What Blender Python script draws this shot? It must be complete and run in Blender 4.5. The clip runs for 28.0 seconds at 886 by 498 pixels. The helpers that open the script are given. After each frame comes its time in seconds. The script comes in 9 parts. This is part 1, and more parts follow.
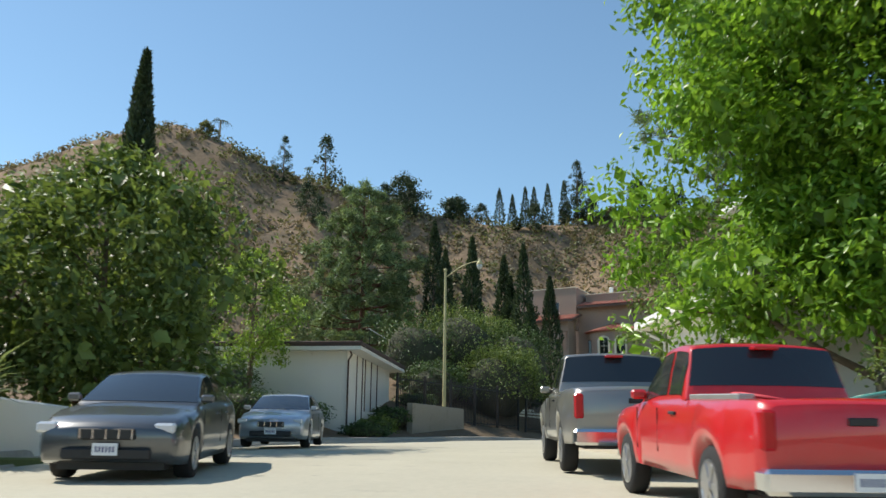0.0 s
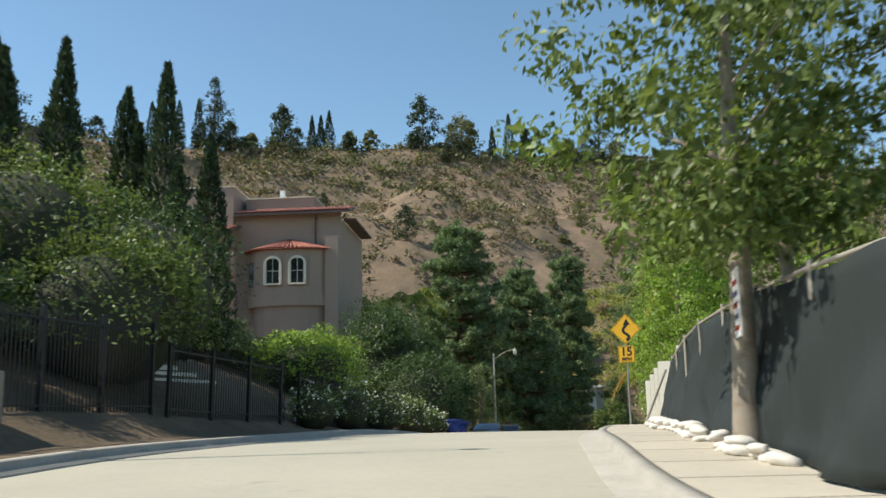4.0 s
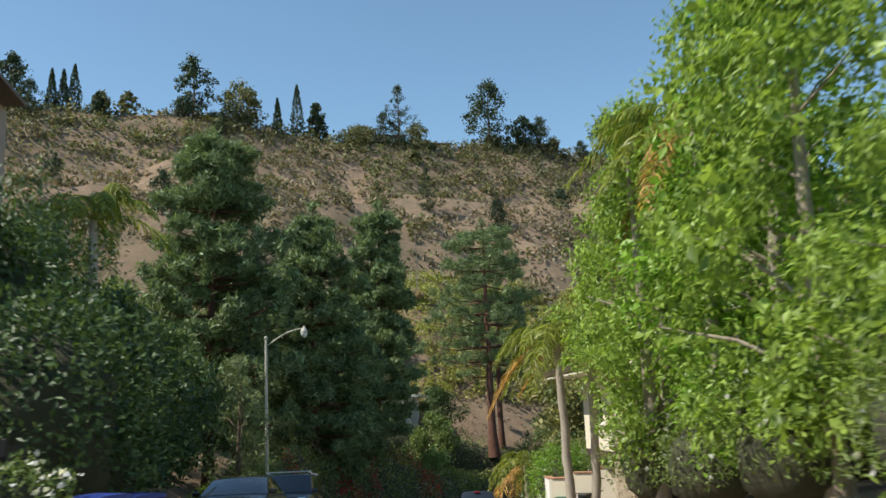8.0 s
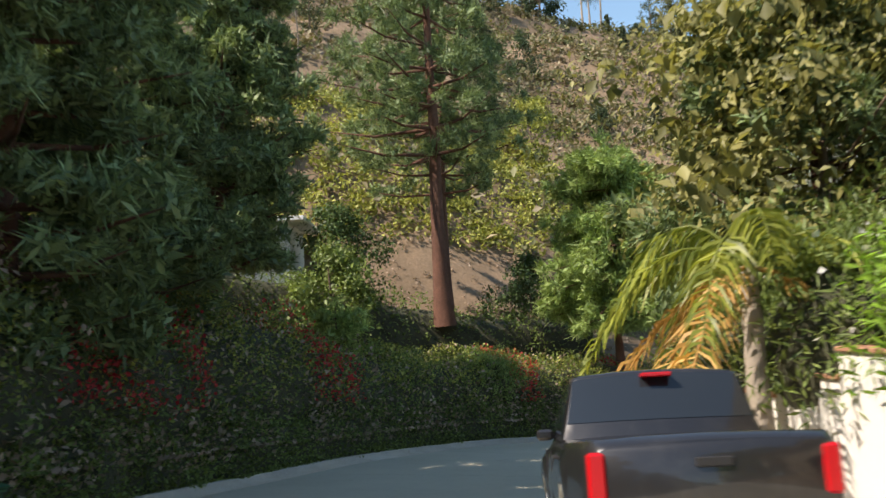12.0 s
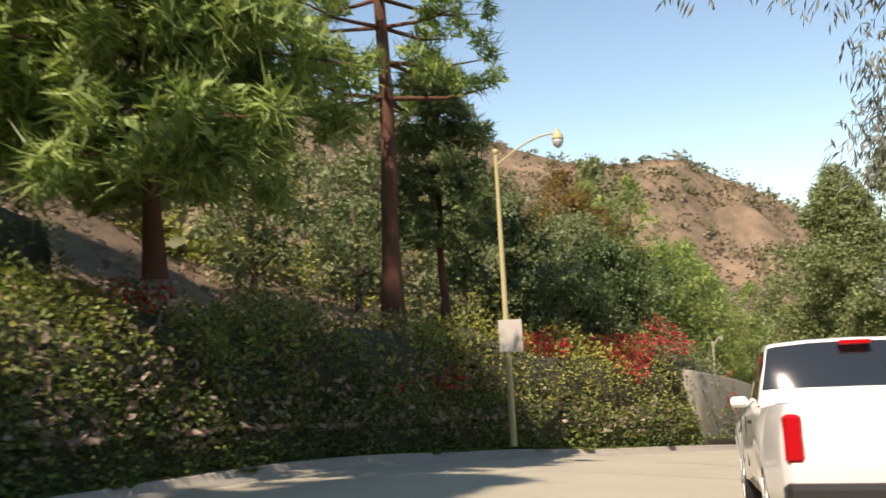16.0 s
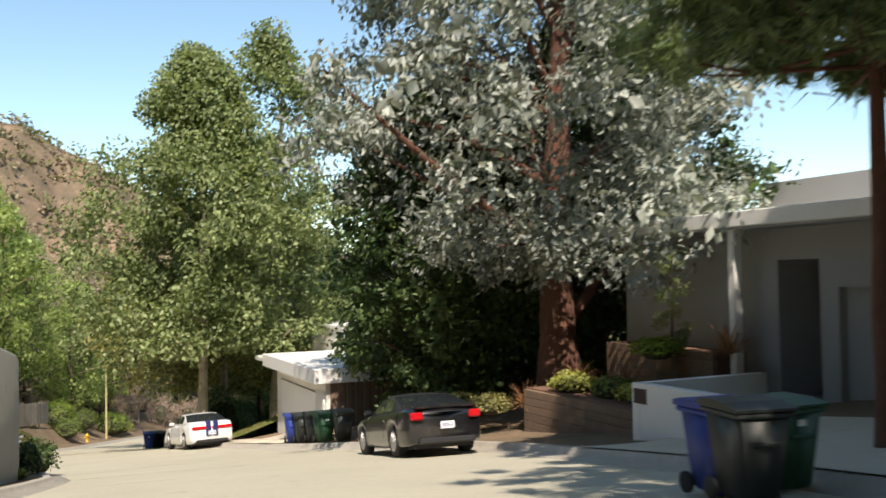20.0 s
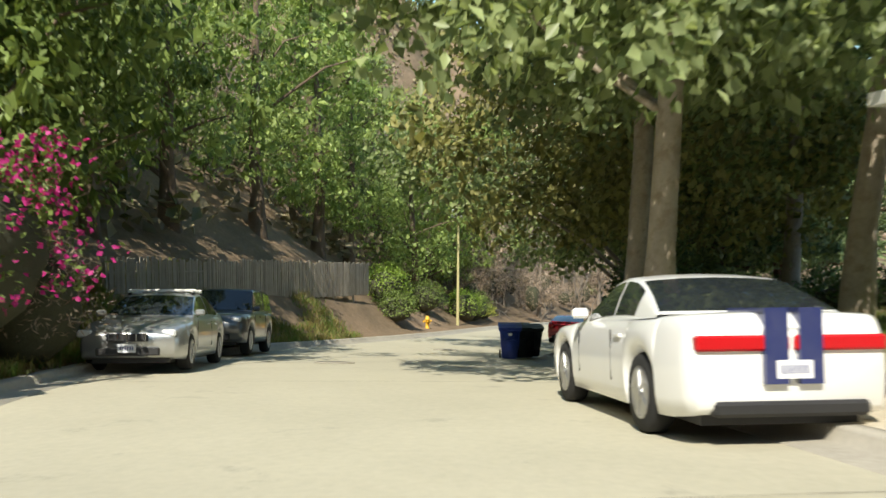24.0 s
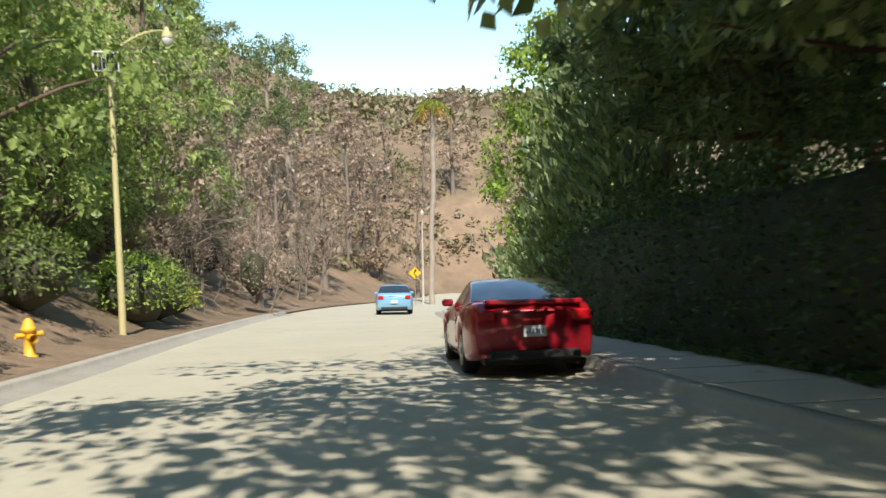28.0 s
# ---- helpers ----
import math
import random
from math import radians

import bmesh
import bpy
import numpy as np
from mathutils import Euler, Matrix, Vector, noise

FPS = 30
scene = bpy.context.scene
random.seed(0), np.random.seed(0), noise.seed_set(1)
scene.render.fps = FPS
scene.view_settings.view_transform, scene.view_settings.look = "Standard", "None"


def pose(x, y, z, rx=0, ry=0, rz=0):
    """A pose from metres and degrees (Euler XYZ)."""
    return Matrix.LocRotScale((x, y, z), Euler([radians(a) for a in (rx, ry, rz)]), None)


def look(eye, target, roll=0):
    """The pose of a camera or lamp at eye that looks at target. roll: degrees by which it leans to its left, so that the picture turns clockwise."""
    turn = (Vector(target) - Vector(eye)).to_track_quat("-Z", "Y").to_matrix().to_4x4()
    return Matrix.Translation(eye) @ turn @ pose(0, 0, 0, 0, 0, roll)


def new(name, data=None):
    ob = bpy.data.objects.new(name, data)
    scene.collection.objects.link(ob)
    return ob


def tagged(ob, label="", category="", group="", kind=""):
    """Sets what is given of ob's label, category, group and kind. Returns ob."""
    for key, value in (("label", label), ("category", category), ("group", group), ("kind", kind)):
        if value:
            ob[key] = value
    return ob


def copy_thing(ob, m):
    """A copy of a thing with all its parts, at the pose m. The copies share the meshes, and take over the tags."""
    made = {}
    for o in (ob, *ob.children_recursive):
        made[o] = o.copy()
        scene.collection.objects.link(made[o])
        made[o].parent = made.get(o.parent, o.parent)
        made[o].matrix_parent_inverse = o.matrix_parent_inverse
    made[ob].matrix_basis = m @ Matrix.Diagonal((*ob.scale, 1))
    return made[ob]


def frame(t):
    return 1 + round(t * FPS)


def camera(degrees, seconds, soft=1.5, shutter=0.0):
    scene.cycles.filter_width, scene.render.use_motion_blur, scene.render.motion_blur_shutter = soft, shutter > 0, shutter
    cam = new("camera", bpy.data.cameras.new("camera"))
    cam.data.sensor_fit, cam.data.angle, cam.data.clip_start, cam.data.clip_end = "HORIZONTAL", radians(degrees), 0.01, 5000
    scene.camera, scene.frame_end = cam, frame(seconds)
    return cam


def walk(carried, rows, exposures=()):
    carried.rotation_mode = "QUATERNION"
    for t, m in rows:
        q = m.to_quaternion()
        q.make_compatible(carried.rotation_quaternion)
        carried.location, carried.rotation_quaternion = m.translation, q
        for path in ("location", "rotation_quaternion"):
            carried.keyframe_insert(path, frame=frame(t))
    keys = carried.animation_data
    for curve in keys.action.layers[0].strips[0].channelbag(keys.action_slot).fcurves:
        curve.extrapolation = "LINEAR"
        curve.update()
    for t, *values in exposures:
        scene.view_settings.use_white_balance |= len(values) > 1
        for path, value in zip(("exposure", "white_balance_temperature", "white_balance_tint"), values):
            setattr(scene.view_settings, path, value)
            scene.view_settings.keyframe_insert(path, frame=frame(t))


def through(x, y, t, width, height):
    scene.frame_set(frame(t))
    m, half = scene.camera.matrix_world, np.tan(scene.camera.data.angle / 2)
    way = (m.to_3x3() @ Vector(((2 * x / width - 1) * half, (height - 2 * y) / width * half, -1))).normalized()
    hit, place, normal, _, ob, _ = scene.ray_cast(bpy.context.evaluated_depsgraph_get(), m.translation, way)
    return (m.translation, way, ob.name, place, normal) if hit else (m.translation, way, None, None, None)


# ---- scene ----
cam = camera(52.0, 28.0, soft=1.5, shutter=0.35)
PATH = [
    (0, (9.441, -0.752, 0.996), (9.172, 1.177, 1.450), 0.7),
    (0.5, (8.838, 2.312, 1.227), (8.620, 4.251, 1.666), 0.4),
    (1, (8.302, 5.250, 1.440), (8.208, 7.211, 1.822), -1.0),
    (1.5, (7.810, 8.060, 1.699), (7.837, 10.027, 2.061), -0.9),
    (2, (7.379, 10.700, 1.907), (7.523, 12.661, 2.275), -0.5),
    (2.5, (6.981, 14.113, 2.152), (7.257, 16.063, 2.504), -0.8),
    (4.5, (7.946, 30.588, 2.82), (8.581, 32.454, 3.158), -1.7),
    (5, (8.776, 34.196, 2.954), (9.533, 36.018, 3.28), -2.3),
    (5.5, (9.884, 37.95, 3.135), (10.758, 39.72, 3.456), -2.7),
    (6, (11.132, 41.383, 3.204), (12.085, 43.111, 3.529), -3.1),
    (6.5, (12.424, 44.798, 3.191), (13.42, 46.499, 3.533), -3.0),
    (7, (13.915, 48.339, 3.167), (14.924, 50.029, 3.52), -2.8),
    (7.5, (16.018, 52.444, 3.155), (17.018, 54.14, 3.509), -2.5),
    (8, (18.284, 57.024, 3.03), (19.256, 58.735, 3.387), -2.5),
    (8.5, (20.602, 61.562, 2.806), (21.588, 63.259, 3.193), -2.6),
    (9, (22.903, 66.074, 2.506), (23.913, 67.743, 2.949), -1.2),
    (9.5, (25.238, 70.729, 2.154), (26.271, 72.403, 2.516), -0.7),
    (10, (27.554, 75.299, 1.751), (28.618, 76.978, 1.97), -0.8),
    (10.5, (29.909, 79.628, 1.251), (30.996, 81.301, 1.38), -2.2),
    (11, (32.258, 84.14, 0.79), (33.375, 85.795, 0.901), -3.4),
    (11.5, (34.248, 88.179, 0.326), (35.4, 89.809, 0.445), -3.5),
    (13.5, (41.768, 102.193, -2.001), (43.225, 103.552, -1.82), -2.5),
    (14, (44.204, 104.993, -2.455), (45.786, 106.203, -2.274), -2.8),
    (14.5, (46.919, 107.459, -2.869), (48.609, 108.517, -2.706), -3.2),
    (15, (49.617, 109.529, -3.24), (51.395, 110.433, -3.096), -3.7),
    (15.5, (52.478, 111.342, -3.585), (54.33, 112.085, -3.457), -4.0),
    (16, (55.235, 112.847, -3.825), (57.149, 113.413, -3.707), -3.4),
    (16.5, (57.841, 114.042, -4.175), (59.81, 114.376, -4.054), -3.4),
    (17, (61.17, 114.855, -4.552), (63.166, 114.907, -4.437), -2.8),
    (17.5, (64.581, 115.196, -4.985), (66.562, 114.945, -4.867), -2.1),
    (18, (68.035, 114.865, -5.476), (69.954, 114.316, -5.351), -0.9),
    (18.5, (71.397, 114.047, -6.004), (73.248, 113.3, -5.878), -1.0),
    (19, (75.231, 112.576, -6.571), (77.043, 111.737, -6.459), -1.7),
    (19.5, (78.907, 111.245, -7.15), (80.715, 110.394, -7.059), -1.7),
    (20, (82.335, 110.106, -7.649), (84.175, 109.325, -7.588), -1.0),
    (20.5, (86.224, 108.909, -8.172), (88.122, 108.282, -8.122), 0.7),
    (21, (90.292, 107.989, -8.732), (92.244, 107.56, -8.665), 1.9),
    (21.5, (94.201, 107.302, -9.305), (96.183, 107.047, -9.227), 1.8),
    (22, (98.263, 106.905, -9.913), (100.254, 106.726, -9.868), 0.9),
    (22.5, (102.447, 106.915, -10.533), (104.442, 106.769, -10.53), 0.5),
    (24.5, (117.613, 107.336, -12.985), (119.604, 107.344, -13.173), 0.4),
    (25, (121.448, 108.07, -13.521), (123.438, 107.986, -13.697), -0.9),
    (25.5, (125.314, 108.677, -14.077), (127.296, 108.467, -14.244), -2.3),
    (26, (129.706, 108.626, -14.717), (131.667, 108.277, -14.898), -2.8),
    (26.5, (133.498, 108.469, -15.374), (135.427, 107.972, -15.559), -2.2),
    (27, (137.31, 108.133, -16.06), (139.209, 107.533, -16.239), -1.6),
    (27.5, (141.801, 107.488, -16.77), (143.676, 106.818, -16.957), -1.2),
    (28, (146.397, 106.707, -17.501), (148.253, 105.988, -17.693), -0.9),
]
walk(cam, [(t, look(eye, target, roll)) for t, eye, target, roll in PATH], exposures=[(0, 0.12, 6500, 10), (8, 0.18, 6500, 10), (9.5, 0.7, 7000, 13), (11, 0.4, 6600, 12), (13.5, 0.95, 8000, 27), (15.5, 0.55, 7900, 25), (17, 0.15, 6900, 13), (20, 0.45, 7000, 16), (22, 0.7, 7000, 12), (24.5, 0.45, 6700, 6), (26, 0.9, 6600, 7), (27, 0.8, 6600, 10), (28, 0.5, 6600, 11)])

# ---- light: clear midday sky and one sun high on the upper side of the road ----
SUN_AZ, SUN_EL = 284.0, 50.0   # compass degrees clockwise from +y, and height
world = bpy.data.worlds.new("sky")
scene.world = world
world.use_nodes = True
wn = world.node_tree
sky = wn.nodes.new("ShaderNodeTexSky")
sky.sky_type = "NISHITA"
sky.sun_disc = False
sky.sun_elevation = radians(SUN_EL)
sky.sun_rotation = radians(SUN_AZ)
sky.altitude = 300
sky.air_density, sky.dust_density, sky.ozone_density = 1.0, 0.15, 3.2
wn.nodes["Background"].inputs["Strength"].default_value = 0.165
tone = wn.nodes.new("ShaderNodeMix")
tone.data_type, tone.blend_type = "RGBA", "MULTIPLY"
tone.inputs[0].default_value, tone.inputs[7].default_value = 1.0, (0.93, 1.0, 0.9, 1)
wn.links.new(sky.outputs[0], tone.inputs[6])
wn.links.new(tone.outputs[2], wn.nodes["Background"].inputs["Color"])
sun = new("sun", bpy.data.lights.new("sun", "SUN"))
sun.data.energy, sun.data.angle, sun.data.color = 5.0, radians(0.55), (1.0, 0.94, 0.84)
SUN_DIR = Vector((math.sin(radians(SUN_AZ)) * math.cos(radians(SUN_EL)), math.cos(radians(SUN_AZ)) * math.cos(radians(SUN_EL)), math.sin(radians(SUN_EL))))
sun.matrix_world = look(SUN_DIR * 50, (0, 0, 0))

# ---- materials ----
def nodes_of(name):
    m = bpy.data.materials.new(name)
    m.use_nodes = True
    nt = m.node_tree
    return m, nt, nt.nodes["Principled BSDF"]


def noise_node(nt, pos, scale, detail=4.0, rough=0.6):
    n = nt.nodes.new("ShaderNodeTexNoise")
    n.inputs["Scale"].default_value = scale
    n.inputs["Detail"].default_value = detail
    n.inputs["Roughness"].default_value = rough
    nt.links.new(pos, n.inputs["Vector"])
    return n.outputs["Fac"]


def ramp(nt, fac, stops):
    r = nt.nodes.new("ShaderNodeValToRGB")
    while len(r.color_ramp.elements) < len(stops):
        r.color_ramp.elements.new(0.5)
    for e, (p, c) in zip(r.color_ramp.elements, stops):
        e.position, e.color = p, (*c, 1)
    nt.links.new(fac, r.inputs[0])
    return r.outputs[0]


def mix(nt, fac, a, b, how="MIX"):
    n = nt.nodes.new("ShaderNodeMix")
    n.data_type, n.blend_type = "RGBA", how
    for sock, v in ((n.inputs[0], fac), (n.inputs[6], a), (n.inputs[7], b)):
        if isinstance(v, (int, float)):
            sock.default_value = v
        elif isinstance(v, tuple):
            sock.default_value = (*v, 1)
        else:
            nt.links.new(v, sock)
    return n.outputs[2]


def shade(c, k):
    return tuple(min(1.0, v * k) for v in c)


def bump(nt, bsdf, fac, strength, dist):
    b = nt.nodes.new("ShaderNodeBump")
    b.inputs["Strength"].default_value, b.inputs["Distance"].default_value = strength, dist
    nt.links.new(fac, b.inputs["Height"])
    nt.links.new(b.outputs[0], bsdf.inputs["Normal"])


def surface(name, base, rough=0.8, metal=0.0, var=0.18, big=0.6, fine=14.0, relief=0.25, depth=0.01, stain=None, stain_at=0.62, coat=0.0, spread=0.0):
    """Two scales of variation, relief, and stains of another colour where given."""
    m, nt, b = nodes_of(name)
    pos = nt.nodes.new("ShaderNodeNewGeometry").outputs["Position"]
    n1, n2 = noise_node(nt, pos, big, 5), noise_node(nt, pos, fine, 6, 0.7)
    col = ramp(nt, n1, [(0.3, shade(base, 1 - var)), (0.7, shade(base, 1 + var))])
    col = mix(nt, 0.5, col, ramp(nt, n2, [(0.3, shade(base, 1 - var)), (0.7, shade(base, 1 + var))]))
    if stain:
        n3 = noise_node(nt, pos, big * 2.7, 8, 0.72)
        col = mix(nt, ramp(nt, n3, [(stain_at - 0.05, (0, 0, 0)), (stain_at + 0.06, (1, 1, 1))]), col, stain)
    if spread:
        info = nt.nodes.new("ShaderNodeObjectInfo").outputs["Random"]
        col = mix(nt, 1.0, col, ramp(nt, info, [(0, (1 - spread,) * 3), (1, (1.0,) * 3)]), "MULTIPLY")
    nt.links.new(col, b.inputs["Base Color"])
    b.inputs["Roughness"].default_value, b.inputs["Metallic"].default_value = rough, metal
    b.inputs["Coat Weight"].default_value = coat
    b.inputs["Coat Roughness"].default_value = 0.06
    if relief:
        bump(nt, b, n2, relief, depth)
    return m


def leaf(name, dark, light, gloss=0.45, through=0.35, big=0.5, dry=None, dry_at=0.93):
    """Leaves: colour by leaf and by clump, light passing through."""
    m, nt, b = nodes_of(name)
    dark, light = (tuple(min(0.95, v * k) for v, k in zip(c, (1.58, 1.5, 1.48) if light[1] > 1.2 * light[2] else (1.1, 1.1, 1.12))) for c in (dark, light))
    geo = nt.nodes.new("ShaderNodeNewGeometry")
    col = ramp(nt, geo.outputs["Random Per Island"], [(0.0, dark), (0.75, light), (1.0, shade(light, 1.25))])
    n1 = noise_node(nt, geo.outputs["Position"], big, 3)
    col = mix(nt, 1.0, col, ramp(nt, n1, [(0.3, (0.74,) * 3), (0.68, (1.0,) * 3)]), "MULTIPLY")
    if dry:
        far = nt.nodes.new("ShaderNodeMath")
        far.operation = "MULTIPLY_ADD"
        far.inputs[1].default_value, far.inputs[2].default_value = 0.5, 0.25
        nt.links.new(geo.outputs["Random Per Island"], far.inputs[0])
        add = nt.nodes.new("ShaderNodeMath")
        nt.links.new(far.outputs[0], add.inputs[0])
        nt.links.new(noise_node(nt, geo.outputs["Position"], 0.9, 2), add.inputs[1])
        col = mix(nt, ramp(nt, add.outputs[0], [(dry_at, (0, 0, 0)), (dry_at + 0.05, (1, 1, 1))]), col, dry)
    nt.links.new(col, b.inputs["Base Color"])
    b.inputs["Roughness"].default_value = gloss
    b.inputs["Specular IOR Level"].default_value = 0.35
    t = nt.nodes.new("ShaderNodeBsdfTranslucent")
    nt.links.new(mix(nt, 1.0, col, (1.0, 1.0, 0.6), "MULTIPLY"), t.inputs["Color"])
    s = nt.nodes.new("ShaderNodeMixShader")
    s.inputs[0].default_value = through + 0.06
    nt.links.new(b.outputs[0], s.inputs[1])
    nt.links.new(t.outputs[0], s.inputs[2])
    nt.links.new(s.outputs[0], nt.nodes["Material Output"].inputs["Surface"])
    return m


def car_paint(name, base, metal=0.3, rough=0.32):
    m, nt, b = nodes_of(name)
    pos = nt.nodes.new("ShaderNodeNewGeometry").outputs["Position"]
    dust = noise_node(nt, pos, 3.0, 6, 0.7)
    col = mix(nt, ramp(nt, dust, [(0.5, (0, 0, 0)), (0.95, (0.2,) * 3)]), base, mix(nt, 0.5, base, (0.42, 0.38, 0.32)))
    nt.links.new(col, b.inputs["Base Color"])
    b.inputs["Metallic"].default_value, b.inputs["Roughness"].default_value = metal, rough
    b.inputs["Coat Weight"].default_value, b.inputs["Coat Roughness"].default_value = 0.8, 0.05
    return m


def plain(name, base, rough=0.5, metal=0.0, emit=None):
    m, nt, b = nodes_of(name)
    b.inputs["Base Color"].default_value = (*base, 1)
    b.inputs["Roughness"].default_value, b.inputs["Metallic"].default_value = rough, metal
    return m


def glass_dark(name, tint=(0.02, 0.025, 0.03)):
    m, nt, b = nodes_of(name)
    b.inputs["Base Color"].default_value = (*tint, 1)
    b.inputs["Roughness"].default_value = 0.05
    b.inputs["IOR"].default_value = 1.5
    b.inputs["Coat Weight"].default_value = 0.6
    return m


def soil_mat(name, pale, brown, grey):
    m, nt, b = nodes_of(name)
    pos = nt.nodes.new("ShaderNodeNewGeometry").outputs["Position"]
    n1, n2, n3 = noise_node(nt, pos, 0.045, 6, 0.62), noise_node(nt, pos, 0.35, 8, 0.7), noise_node(nt, pos, 6.0, 6, 0.7)
    col = ramp(nt, n1, [(0.34, grey), (0.47, brown), (0.6, pale)])
    col = mix(nt, 0.45, col, ramp(nt, n2, [(0.32, shade(grey, 0.8)), (0.5, brown), (0.7, shade(pale, 1.1))]))
    col = mix(nt, 1.0, col, ramp(nt, n3, [(0.3, (0.72,) * 3), (0.7, (1.0,) * 3)]), "MULTIPLY")
    nt.links.new(col, b.inputs["Base Color"])
    b.inputs["Roughness"].default_value = 0.95
    b.inputs["Specular IOR Level"].default_value = 0.1
    bump(nt, b, n2, 0.7, 0.35)
    return m


